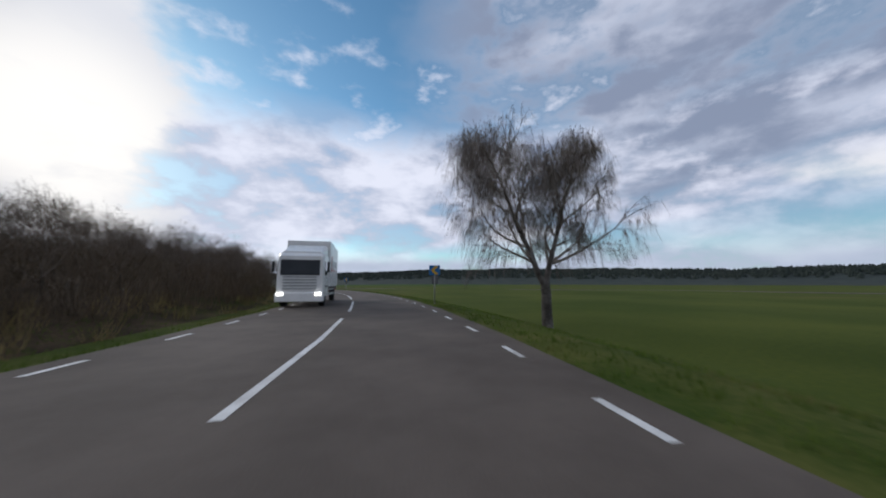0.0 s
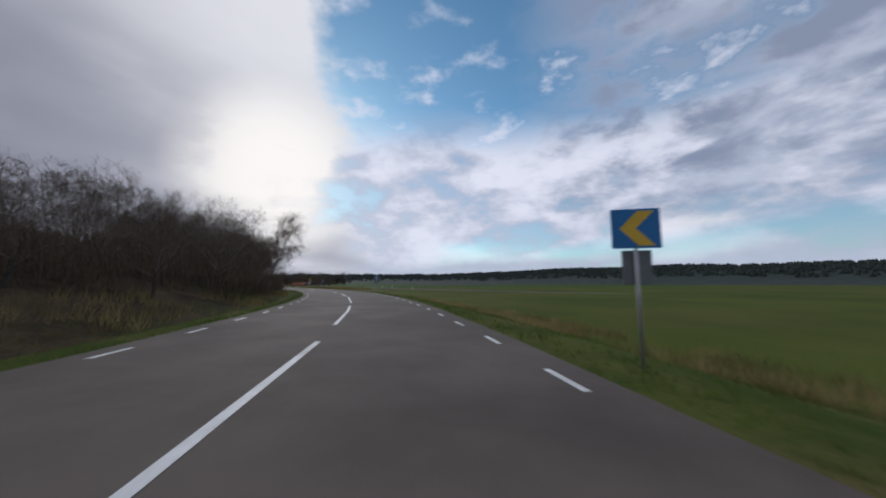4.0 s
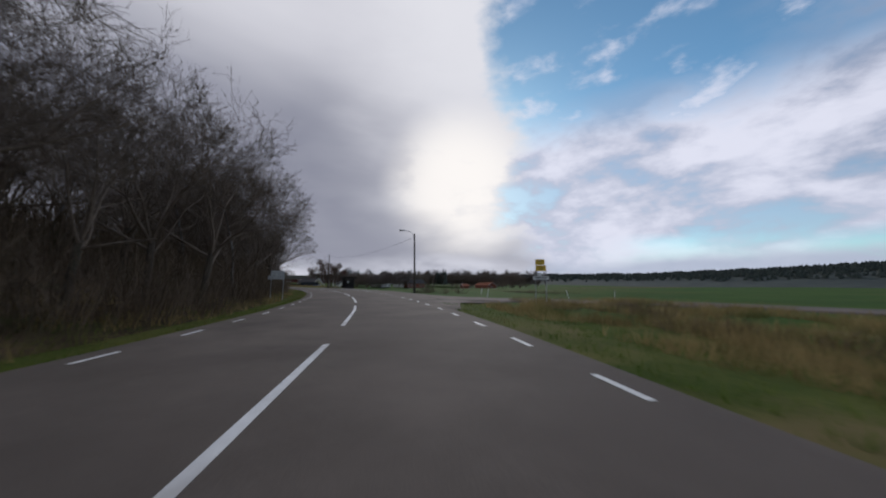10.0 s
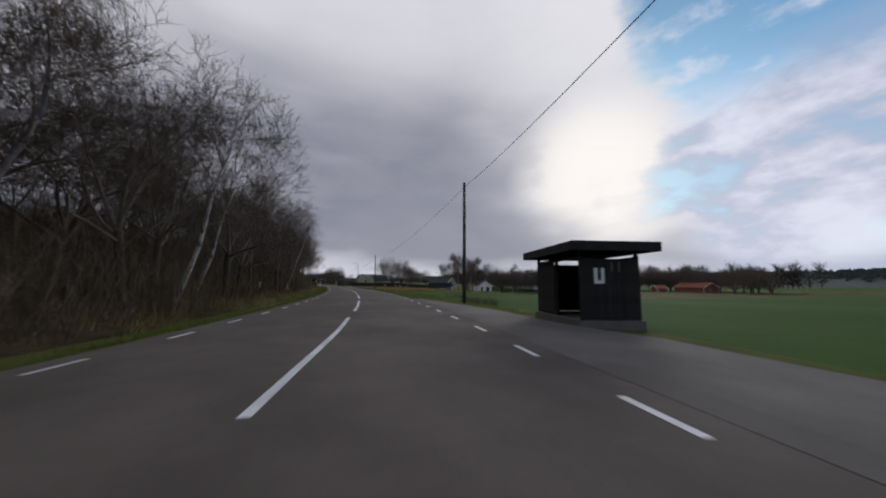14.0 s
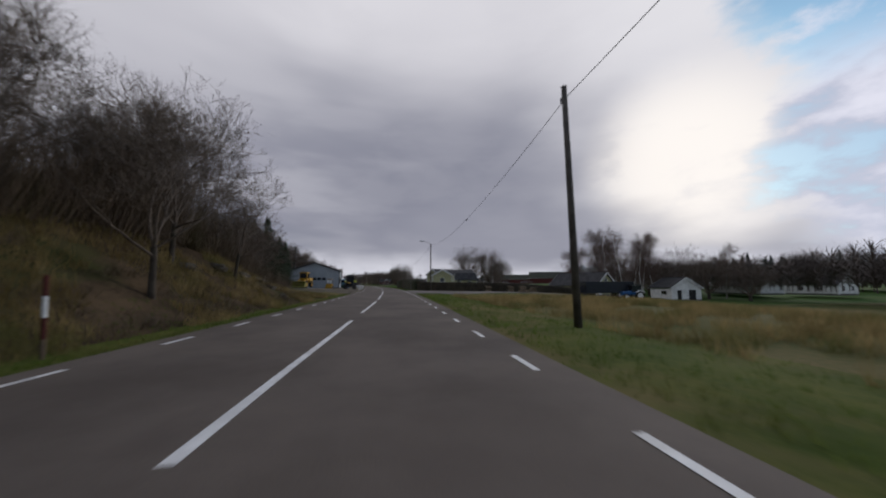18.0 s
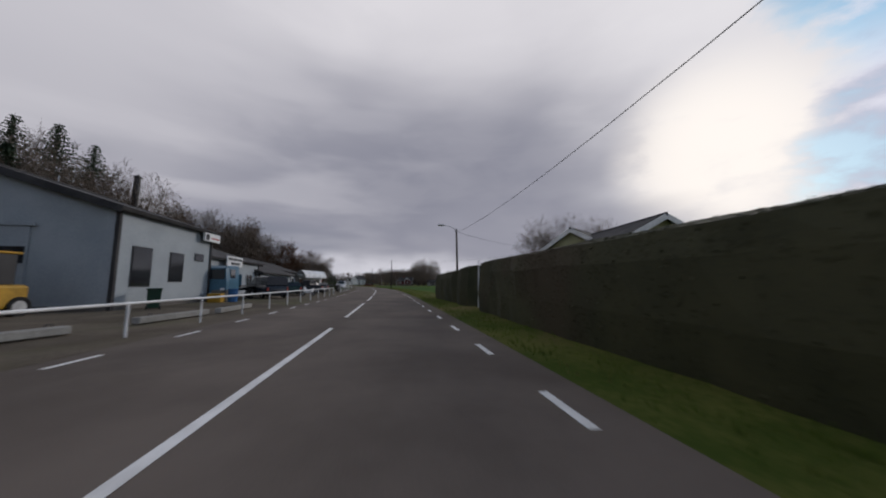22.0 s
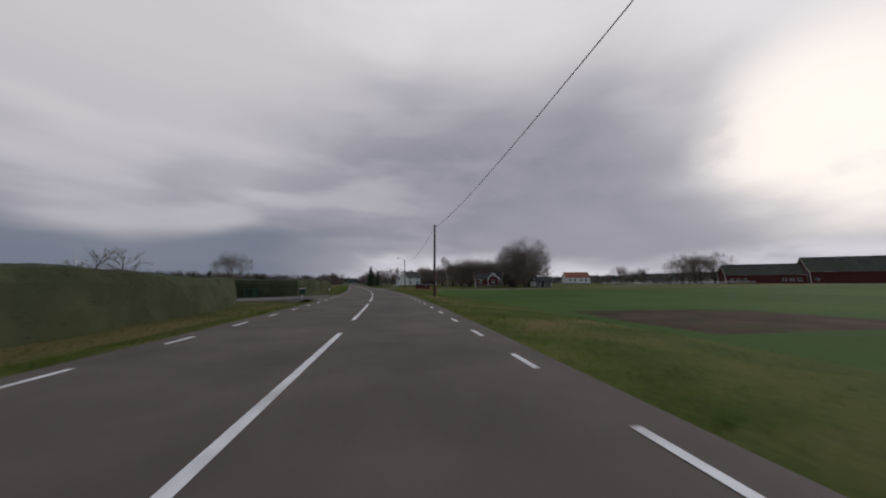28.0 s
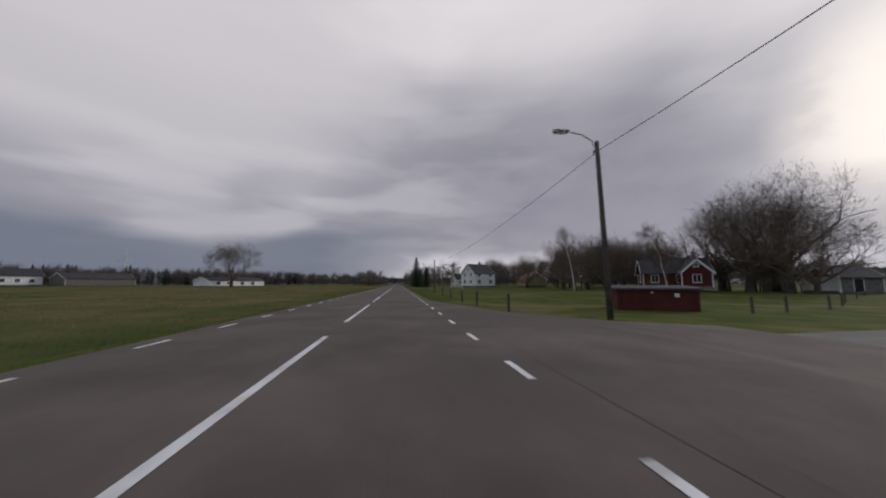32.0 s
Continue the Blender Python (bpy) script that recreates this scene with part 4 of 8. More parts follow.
patch("drive_mouth", 509.5, 521.5, lambda s: left_edge(s) + 0.45, outer_line([(509.5, 5.6), (512, 7.0), (514, 9.0), (515, 24), (519.5, 24), (520.5, 8.0), (521.5, 5.6)]), OLD_ASPHALT, "asphalt mouth of a private drive between hedges", 0.03)
lane("farm_track", [(562.5, -10), (564, -28), (577, -54), (590, -86), (610, -150), (615, -200)], 3.2, GRAVEL, "pale gravel farm track along the field", 0.08)


def wood_pole(s, l, h, lamp=False, lean=0.0, z=None):
    z = ground_z(s, l) if z is None else z
    p = at(s, l, z)
    t = thing("lamp_post" if lamp else "utility_pole", pose(p.x, p.y, p.z, 0, lean, heading(s)), "tarred wooden pole carrying a street lamp" if lamp else "tarred wooden utility pole on the verge", "pole", "poles along the road")
    part("pole", rod((0, 0, -0.4), (0, 0, h), 0.14, 0.095, 10), POLE_WOOD, t, smooth_faces=True)
    part("bracket", box(0.0, 0.16, h - 0.45, 0.06, 0.22, 0.06, 0.01), GALV, t)
    part("insulator", rod((0, 0.24, h - 0.45), (0, 0.24, h - 0.30), 0.04, 0.03, 8), BLACK_PAINT, t)
    part("cap", rod((0, 0, h), (0, 0, h + 0.04), 0.11, 0.06, 10), GALV, t)
    if lamp:
        part("arm", pipe([(0, 0, h - 0.5), (-0.25, 0, h + 0.05), (-0.7, 0, h + 0.3), (-1.4, 0, h + 0.42)], 0.03, 8), GALV, t, "bent steel lamp arm")
        head = part("lamp_head", prism([(-0.11, 0.0), (-0.14, 0.07), (-0.05, 0.15), (0.05, 0.15), (0.14, 0.07), (0.11, 0.0)], -2.05, -1.35, "x"), GALV, t, "grey street lamp head")
        head.location = (0, 0, h + 0.36)
        glass = part("lens", box(-1.72, 0, -0.02, 0.5, 0.17, 0.05, 0.01), WHITE_LACQUER, head)
    return p + Vector((0, 0, h - 0.32))


tops = [wood_pole(s, l, h, lamp, lean) for s, l, h, lamp, lean in (
    (202, -7.4, 7.9, True, -1), (250, -5.9, 8.8, False, 0), (311, -6.05, 8.6, False, -1), (359.4, -7.0, 8.9, True, 0),
    (408.4, -7.2, 7.4, True, -1), (421, -33, 8.4, False, 0), (467, -4.4, 8.0, False, 0), (517, -4.9, 7.6, False, 0), (568.9, -9.0, 7.9, True, -1.5), (640, -9.5, 7.8, False, 0), (700, -9, 7.8, False, 1))]


CABLE_SKIN = material("weathered_cable_sheath", (0.10, 0.10, 0.104), (0.15, 0.15, 0.154), 2.0, 0.7, 0.0, 20.0)


def cable():
    """One overhead cable, span by span."""
    for a, b in zip(tops[:-1], tops[1:]):
        pts = []
        for i in range(15):
            g = i / 14
            pts.append(a.lerp(b, g) - Vector((0, 0, 4 * 1.3 * g * (1 - g))))
        v, f = [], []
        tube(v, f, pts, [0.014] * 15, 6)
        o = tagged(new("overhead_cable", mesh_of("overhead_cable", v, f, CABLE_SKIN)), "black overhead cable sagging between wooden poles", "cable", "overhead cables")
        if a == tops[3] or a == tops[2]:
            q = pts[5]
            part("damper", rod(q - Vector((0.2, 0, 0.05)), q + Vector((0.2, 0, -0.05)), 0.06, None, 8), BLACK_PAINT, o)


cable()


def chevron_sign(s, l, turn=0.0, z=None):
    """A square bend marker with one arrow to the left and a second plate for the other way below it."""
    p = at(s, l, 0)
    z = ground_z(s, l) if z is None else z
    t = thing("chevron_sign", pose(p.x, p.y, z, 0, 0, heading(s) + turn), "blue and yellow chevron bend sign on a steel post", "road sign", "chevron signs on the bend")
    part("post", rod((0, 0, -0.3), (0, 0, 2.46 - z), 0.03, None, 10), GALV, t, smooth_faces=True)
    c = 2.15 - z
    plate = part("plate", box(0, -0.05, c, 0.72, 0.022, 0.64, 0.006), BLUE_SIGN, t)
    part("arrow", prism([(0.30, 0.28), (0.06, 0.28), (-0.21, 0.0), (0.06, -0.28), (0.30, -0.28), (0.03, 0.0)], -0.068, -0.062, "y"), YELLOW_SIGN, plate, "yellow arrow pointing left").location = (-0.03, 0, c)
    back = part("rear_plate", box(0.02, 0.05, c - 0.62, 0.44, 0.022, 0.55, 0.006), SIGN_BACK, t, "grey back of a plate facing the other way")
    for k in (-1, 1):
        part("clamp", box(0, -0.02, c + 0.18 * k, 0.12, 0.05, 0.04, 0.005), GALV, t)
    return t


chevron_sign(20.6, -3.55, -22)
chevron_sign(69.3, -3.9, -22)
chevron_sign(112.5, -4.4, 12)
chevron_sign(164.5, -8.3, -20)


def direction_sign():
    s, l = 181.5, -11.4
    p = at(s, l, ground_z(s, l))
    t = thing("direction_sign", pose(p.x, p.y, p.z, 0, 0, heading(s) - 12), "yellow direction boards over a white plate on posts", "road sign")
    for x in (-0.38, 0.38):
        part("post", rod((x, 0, -0.3), (x, 0, 2.2 if x < 0 else 1.9), 0.03, None, 8), GALV, t)
    for k, (z, w) in enumerate(((3.05, 0.66), (2.62, 0.76))):
        part("yellow_board", box(0.06 * k - 0.05, -0.05, z, w, 0.025, 0.40, 0.006), YELLOW_SIGN, t)
        for j in range(3):
            part("text_bar", box(0.06 * k - 0.05, -0.066, z + 0.1 - 0.1 * j, w * (0.7 - 0.15 * j), 0.006, 0.03), BLACK_PAINT, t)
    part("white_board", box(-0.1, -0.05, 2.2, 0.34, 0.025, 0.2, 0.005), WHITE_PAINT, t)
    low = part("white_board", box(0, -0.05, 1.93, 1.12, 0.025, 0.24, 0.005), WHITE_PAINT, t)
    part("text_bar", box(0, -0.066, 1.95, 0.9, 0.006, 0.07), BLACK_PAINT, low)
    part("text_bar", box(0, -0.066, 1.85, 0.8, 0.006, 0.02), BLACK_PAINT, low)


direction_sign()


def sign_back():
    """The back of a two-post board that faces oncoming traffic."""
    s, l = 195.8, 8.0
    p = at(s, l, ground_z(s, l))
    t = thing("road_sign_board", pose(p.x, p.y, p.z, 0, 0, heading(s) + 6), "grey back of a two-post road sign board", "road sign")
    for x in (-0.52, 0.52):
        part("post", rod((x, 0, -0.3), (x, 0, 2.65), 0.035, None, 8), GALV, t)
    part("board", box(0, 0.05, 2.3, 1.2, 0.03, 0.85, 0.008), GALV, t, "unpainted aluminium board back")
    for z in (2.0, 2.2, 2.4, 2.6):
        part("rib", box(0, 0.02, z, 1.2, 0.03, 0.05), GALV, t)
    part("small_plate", box(-0.66, 0.05, 2.05, 0.3, 0.02, 0.42, 0.005), GALV, t)


sign_back()


def stake(s, l, h, colours, lean, label):
    p = at(s, l, ground_z(s, l))
    t = thing("marker_post", pose(p.x, p.y, p.z, 0, lean, heading(s)), label, "marker post", "marker posts on the verge")
    n = len(colours)
    for k, m in enumerate(colours):
        part("segment", rod((0, 0, -0.15 if k == 0 else h * k / n), (0, 0, h * (k + 1) / n), 0.04, None, 8), m, t)


for s, l, lean in ((131.1, 6.9, -7), (308.3, 6.9, -4)):
    stake(s, l, 1.7, [BRUSH, RED_WOOD, WHITE_PAINT, RED_WOOD], lean, "leaning red and white snow stake on the verge")
stake(256.4, 9.0, 2.2, [RED_WOOD, RED_WOOD, WHITE_PAINT, RED_WOOD, RED_WOOD], -2, "tall red and white snow stake on the verge")
stake(525.2, -6.8, 3.1, [RED_PAINT, RED_PAINT, WHITE_PAINT, RED_PAINT, RED_PAINT], -4, "tall leaning orange-red snow stake with a white band")
stake(265.8, 8.5, 1.2, [BRUSH, WHITE_PAINT], -8, "leaning white-topped snow stake on the verge")
for s, l, lean in ((195.9, -14.6, 12), (202.5, -17.6, 10), (190.1, -21.1, -20), (190.5, -27.8, 6), (170, -36, 4), (163, -27, 8), (156, -33.5, 0)):
    stake(s, l, 0.95, [WHITE_PAINT, WHITE_PAINT], lean, "white plastic edge post by the side road")
stake(369.5, -4.3, 1.9, [RED_PAINT, WHITE_PAINT, RED_PAINT, WHITE_PAINT], 0, "red and white marker stake before the hedge")
stake(534.0, 7.6, 1.1, [GREY_WOOD, WHITE_PAINT], 2, "white-topped post before the hedge")


def bus_shelter():
    """Black board shelter, open to the road."""
    s0, l0 = 237.3, -6.0
    p = at(s0, l0, 0.02)
    t = thing("bus_shelter", pose(p.x, p.y, p.z, 0, 0, heading(238) - 6), "black-stained wooden bus shelter open to the road", "bus shelter")
    long, deep = 3.6, 2.0
    part("floor_slab", box(deep / 2, long / 2, -0.15, deep + 0.2, long + 0.2, 0.5, 0.02), GRAVEL, t)
    for x, y in ((0.05, 0.05), (0.05, long - 0.05), (deep - 0.05, 0.05), (deep - 0.05, long - 0.05), (0.05, long / 2)):
        part("post", box(x, y, 1.22, 0.1, 0.1, 2.4, 0.008), BLACK_WOOD_AND_SHADE, t)
    board = box(0, 0, 1.1, 0.142, 0.025, 1.95, 0.004)
    me = bpy.data.meshes.new("board")
    board.to_mesh(me)
    board.free()
    me.materials.append(BLACK_WOOD_AND_SHADE)

    def boards(x0, y0, dx, dy, n, turn):
        for i in range(n):
            o = part("board", me, BLACK_WOOD_AND_SHADE, t)
            o.location = (x0 + dx * (i + 0.5), y0 + dy * (i + 0.5), 0.0)
            o.rotation_euler = (0, 0, turn)
    boards(0, -0.015, 0.15, 0, 13, 0)
    boards(0, long + 0.015, 0.15, 0, 13, 0)
    boards(deep + 0.015, 0, 0, 0.15, 24, radians(90))
    boards(-0.015, long * 0.52, 0, 0.15, 11, radians(90))
    for x in (0.0, deep):
        part("top_rail", box(x, long / 2, 2.12, 0.07, long, 0.09, 0.01), BLACK_WOOD_AND_SHADE, t)
    for i in range(5):
        part("rafter", box(deep / 2, 0.15 + i * (long - 0.3) / 4, 2.44, deep + 0.6, 0.06, 0.12), BLACK_WOOD_AND_SHADE, t)
    part("roof", box(deep / 2, long / 2, 2.56, deep + 0.9, long + 0.9, 0.07, 0.01), ROOF_DARK, t)
    for y in (-0.46, long + 0.46):
        part("fascia", box(deep / 2, y, 2.45, deep + 0.95, 0.03, 0.3, 0.005), BLACK_WOOD_AND_SHADE, t)
    for x in (-0.46, deep + 0.46):
        part("fascia", box(x, long / 2, 2.45, 0.03, long + 0.95, 0.3, 0.005), BLACK_WOOD_AND_SHADE, t)
    part("bench", box(deep - 0.35, long / 2, 0.48, 0.4, long - 0.5, 0.05, 0.01), GREY_WOOD, t)
    plate = part("notice", box(0.62, -0.05, 1.52, 0.34, 0.02, 0.5, 0.004), WHITE_PAINT, t, "white notice with a dark mark")
    part("mark", box(0.62, -0.064, 1.58, 0.12, 0.008, 0.4), BLACK_PAINT, plate)
    for x in (1.05, 1.3):
        part("notice_strip", box(x, -0.05, 1.8, 0.05, 0.015, 0.32), GREY_WOOD, t)


bus_shelter()


def rail_fence(s0, s1, l, label):
    """Low white pipe rail on posts, dropping to the ground at its ends."""
    t = thing("rail_fence", set_at((s0 + s1) / 2, l, 0), label, "fence", "white pipe fences")
    inv = t.matrix_world.inverted()

    def lo(s, z, dl=0.0):
        return inv @ at(s, l + dl, z)
    n = int((s1 - s0 - 3) / 3.0)
    pts = [lo(s0, 0.05), lo(s0 + 1.3, 0.78)] + [lo(s0 + 1.3 + (s1 - s0 - 2.6) * i / n, 0.80) for i in range(1, n)] + [lo(s1 - 1.3, 0.78), lo(s1, 0.05)]
    part("rail", pipe(pts, 0.035, 8), WHITE_PAINT, t, smooth_faces=True)
    for i in range(n + 1):
        s = s0 + 1.3 + (s1 - s0 - 2.6) * i / n
        part("post", rod(lo(s, -0.2), lo(s, 0.79), 0.032, None, 8), WHITE_PAINT, t)


rail_fence(367, 415, 6.3, "low white pipe fence along the yard")
rail_fence(425.5, 452, 6.8, "low white pipe fence before the parked cars")
rail_fence(454, 465, 6.4, "short white pipe fence at the yard's end")


# ---- hedges ----
def hedge(name, line, height, deep, label, seed, mat=None, dense=60, leaf=0.07, z_at=None, leaf_mat=None, lump=0.06):
    """A clipped hedge: a lumpy dark body with thousands of small leaves standing off it."""
    rng = random.Random(seed)
    pts = [at(s, l, ground_z(s, l) if z_at is None else z_at) for s, l in line]
    t = thing(name, Matrix.Translation(pts[0]), label, "hedge")
    o = pts[0]
    path = []
    for a, b in zip(pts[:-1], pts[1:]):
        k = max(1, int((b - a).length / 0.8))
        path += [a.lerp(b, i / k) for i in range(k)]
    path.append(pts[-1])
    ring = [(-0.5, 0.0), (-0.52, 0.35), (-0.5, 0.75), (-0.42, 0.95), (-0.2, 1.0), (0.2, 1.0), (0.42, 0.95), (0.5, 0.75), (0.52, 0.35), (0.5, 0.0)]
    v, f, lv, lf = [], [], [], []
    hs = height if callable(height) else (lambda g: height)
    for i, p in enumerate(path):
        d = path[min(i + 1, len(path) - 1)] - path[max(i - 1, 0)]
        a = Vector((d.y, -d.x, 0)).normalized()
        h = hs(i / max(1, len(path) - 1))
        end = 0.75 if i in (0, len(path) - 1) else 1.0
        for u, w in ring:
            q = p + a * (u * deep * end) + Vector((0, 0, w * h * (0.93 + 0.07 * end)))
            k = noise.noise(q * 0.35) * lump + noise.noise(q * 0.9) * 0.12 + noise.noise(q * 2.7) * 0.06
            v.append(q - o + a * k + Vector((0, 0, k * 0.5 if w > 0 else -0.2)))
    n = len(ring)
    for i in range(len(path) - 1):
        for j in range(n - 1):
            f.append((i * n + j, i * n + j + 1, (i + 1) * n + j + 1, (i + 1) * n + j))
    f.append(tuple(range(n)))
    f.append(tuple(len(v) - n + j for j in reversed(range(n))))
    part("body", (v, f), mat or HEDGE_LEAF, t)
    count = int(dense * sum((b - a).length for a, b in zip(path[:-1], path[1:])))
    for _ in range(count):
        i = rng.randrange(len(path) - 1)
        j = rng.randrange(n - 1)
        g, e = rng.random(), rng.random()
        q = (v[i * n + j] * (1 - g) + v[i * n + j + 1] * g) * (1 - e) + (v[(i + 1) * n + j] * (1 - g) + v[(i + 1) * n + j + 1] * g) * e
        face = (v[i * n + j + 1] - v[i * n + j]).cross(v[(i + 1) * n + j] - v[i * n + j]).normalized()
        if face.dot(path[i] - o + Vector((0, 0, 1.0)) - q) > 0:
            face = -face
        out = Vector((rng.uniform(-1, 1), rng.uniform(-1, 1), rng.uniform(-0.3, 1))).normalized()
        out = (out - face * (out.dot(face) - rng.uniform(0.05, 0.3))).normalized() * leaf
        side = out.cross(face).normalized() * leaf * 0.45
        b = len(lv)
        lv += [q - out * 0.3, q + out * 0.4 + side, q + out * 1.2, q + out * 0.4 - side]
        lf.append((b, b + 1, b + 2, b + 3))
    o2 = part("foliage", (lv, lf), leaf_mat or mat or HEDGE_LEAF, t)
    o2["kind"] = "stuff"
    return t


BEECH_LEAF = blades("withered_beech_leaves", (0.034, 0.028, 0.017), (0.08, 0.06, 0.036), (0.045, 0.04, 0.022), 1.2)
THUJA = material("clipped_evergreen", (0.032, 0.035, 0.017), (0.062, 0.06, 0.028), 0.5, 0.85, 0.12, 30.0, c=(0.055, 0.043, 0.024))
hedge("tall_hedge", [(366.5, -5.3), (372, -4.9), (390.6, -4.9)], lambda g: 2.1 + 0.35 * g, 1.6, "tall clipped evergreen hedge beside the road", 3, THUJA, 950, 0.05)
hedge("tall_hedge", [(393.0, -4.9), (396, -4.9)], lambda g: 2.42 - 0.1 * g, 1.6, "tall clipped hedge end beside the gap", 33, THUJA, 950, 0.05)
hedge("clipped_hedge", [(396, -4.9), (404.5, -4.8)], lambda g: 2.3 - 0.1 * g, 1.5, "clipped evergreen hedge ending at the field", 4, THUJA, 950, 0.05)
hedge("brown_hedge", [(366, -5.6), (362, -9), (361, -14), (361.5, -24), (364, -44)], 1.8, 1.3, "brown clipped beech hedge along the driveway", 5, material("beech_hedge", (0.024, 0.02, 0.013), (0.058, 0.045, 0.027), 0.6, 0.9, 0.12, 30.0), 220, leaf_mat=BEECH_LEAF)
GARDEN = material("dark_garden_hedge", (0.034, 0.044, 0.019), (0.07, 0.08, 0.034), 0.6, 0.9, 0.12, 30.0, c=(0.045, 0.05, 0.024))
hedge("garden_hedge", [(473, 10.6), (486, 10.2), (500, 10.4), (508, 11.2), (511, 13.0), (512, 18.0)], lambda g: 2.15 - 0.2 * g, 1.7, "long dark green hedge along the verge", 6, GARDEN, 750, 0.045, lump=0.3)
hedge("garden_hedge", [(525.0, 21.0), (523.6, 12.5), (524.0, 10.4), (526.5, 9.5), (534.5, 9.4)], lambda g: 2.08 - 0.05 * g, 1.9, "dark green hedge turning in along the drive", 8, GARDEN, 750, 0.045, lump=0.3)
hedge("garden_hedge", [(530.4, 9.4), (545, 9.8), (555.5, 10.2)], lambda g: 2.06 - 0.25 * g, 2.1, "broad olive brown hedge ending by the field", 7, material("olive_hedge", (0.042, 0.046, 0.019), (0.088, 0.086, 0.036), 0.6, 0.9, 0.12, 30.0, c=(0.07, 0.056, 0.03)), 800, 0.05, lump=0.4)


# ---- buildings ----
def window(t, x, y, z, w, h, face, frame_mat=None, bars=1):
    """A framed window on one wall; face: the way that it looks."""
    frame_mat = frame_mat or WHITE_WOOD
    turn = {"-y": 0, "+x": 90, "+y": 180, "-x": 270}[face]
    bm = bmesh.new()
    for dx in (-w / 2, w / 2):
        box(dx, -0.03, 0, 0.09, 0.08, h + 0.09, 0, bm)
    for dz in (-h / 2, h / 2):
        box(0, -0.034, dz, w + 0.09, 0.08, 0.09, 0, bm)
    o = part("window", bm, frame_mat, t)
    o.matrix_basis = pose(x, y, z, 0, 0, turn)
    part("pane", box(0, -0.012, 0, w - 0.06, 0.02, h - 0.06), PANE, o)
    for i in range(bars):
        part("glazing_bar", box(-w / 2 + w * (i + 1) / (bars + 1), -0.03, 0, 0.06, 0.05, h - 0.05), frame_mat, o)
    part("sill", box(0, -0.07, -h / 2 - 0.06, w + 0.16, 0.14, 0.04), frame_mat, o)
    return o


def door(t, x, y, z, w, h, face, mat, frame_mat=None):
    turn = {"-y": 0, "+x": 90, "+y": 180, "-x": 270}[face]
    o = part("door", box(0, -0.03, h / 2, w, 0.06, h, 0.01), mat, t)
    o.matrix_basis = pose(x, y, z, 0, 0, turn)
    bm = bmesh.new()
    for dx in (-w / 2 - 0.05, w / 2 + 0.05):
        box(dx, -0.04, h / 2, 0.1, 0.09, h, 0, bm)
    box(0, -0.04, h + 0.05, w + 0.2, 0.09, 0.1, 0, bm)
    part("door_frame", bm, frame_mat or WHITE_WOOD, o)
    part("door_handle", box(w / 2 - 0.12, -0.08, 1.0, 0.12, 0.03, 0.03, 0.005), GALV, o)
    return o


def house(name, m, wx, wy, eave, rise, wall, roof, label, over=0.45, windows=(), doors=(), chimney=None, trim=None, gambrel=False, category="house", corners=True, bars=1):
    """A house with its ridge along local x. wx, wy: its size; windows (face, place along it, middle height, w, h)."""
    trim = trim or WHITE_WOOD
    t = thing(name, m, label, category)
    a, b = wx / 2, wy / 2
    top = eave + rise
    if gambrel:
        prof = [(-b, 0), (b, 0), (b, eave), (b * 0.62, eave + rise * 0.62), (0, top), (-b * 0.62, eave + rise * 0.62), (-b, eave)]
        slopes = [((-b, eave), (-b * 0.62, eave + rise * 0.62)), ((-b * 0.62, eave + rise * 0.62), (0, top)), ((0, top), (b * 0.62, eave + rise * 0.62)), ((b * 0.62, eave + rise * 0.62), (b, eave))]
    else:
        prof = [(-b, 0), (b, 0), (b, eave), (0, top), (-b, eave)]
        slopes = [((-b, eave), (0, top)), ((0, top), (b, eave))]
    part("wall", prism(prof, -a, a, "x"), wall, t)
    part("plinth", box(0, 0, 0.0, wx + 0.06, wy + 0.06, 0.5), GRAVEL, t)
    for (u0, v0), (u1, v1) in slopes:
        d = Vector((u1 - u0, v1 - v0)).normalized()
        n = Vector((-d.y, d.x))
        if n.y < 0:
            n = -n
        p0, p1 = Vector((u0, v0)), Vector((u1, v1))
        if abs(u0) == b:
            p0 = p0 - d * over
        if abs(u1) == b:
            p1 = p1 + d * over
        lo, hi = 0.03, 0.19
        part("roof", prism([tuple(p0 + n * lo), tuple(p1 + n * lo), tuple(p1 + n * hi), tuple(p0 + n * hi)], -a - over, a + over, "x"), roof, t)
        for x in (-a - over - 0.03, a + over):
            part("barge_board", prism([tuple(p0 - n * 0.12), tuple(p1 - n * 0.12), tuple(p1 + n * 0.2), tuple(p0 + n * 0.2)], x, x + 0.03, "x"), trim, t)
    if not gambrel:
        part("ridge_cap", rod((-a - over, 0, top + 0.2), (a + over, 0, top + 0.2), 0.1, None, 8), roof, t)
    if corners:
        for x in (-a, a):
            for y in (-b, b):
                part("corner_board", box(x, y, eave / 2, 0.16, 0.16, eave), trim, t)
    for y in (-b - over * 0.75, b + over * 0.75):
        part("gutter", pipe([(-a - over, y, eave - over * rise / b * 0.6), (a + over, y, eave - over * rise / b * 0.6)], 0.06, 6), trim, t)
    for face, u, z, w, h in windows:
        x, y = {"-y": (u, -b), "+y": (u, b), "-x": (-a, u), "+x": (a, u)}[face]
        window(t, x, y, z, w, h, face, trim, bars)
    for face, u, w, h, mat in doors:
        x, y = {"-y": (u, -b), "+y": (u, b), "-x": (-a, u), "+x": (a, u)}[face]
        door(t, x, y, 0.1, w, h, face, mat, trim)
    if chimney is not None:
        c = part("chimney", box(chimney, 0.3, top + 0.35, 0.7, 0.6, 1.5, 0.02), BRICK, t)
        part("chimney_cap", box(chimney, 0.3, top + 1.12, 0.85, 0.75, 0.08, 0.01), ROOF_DARK, c)
    return t


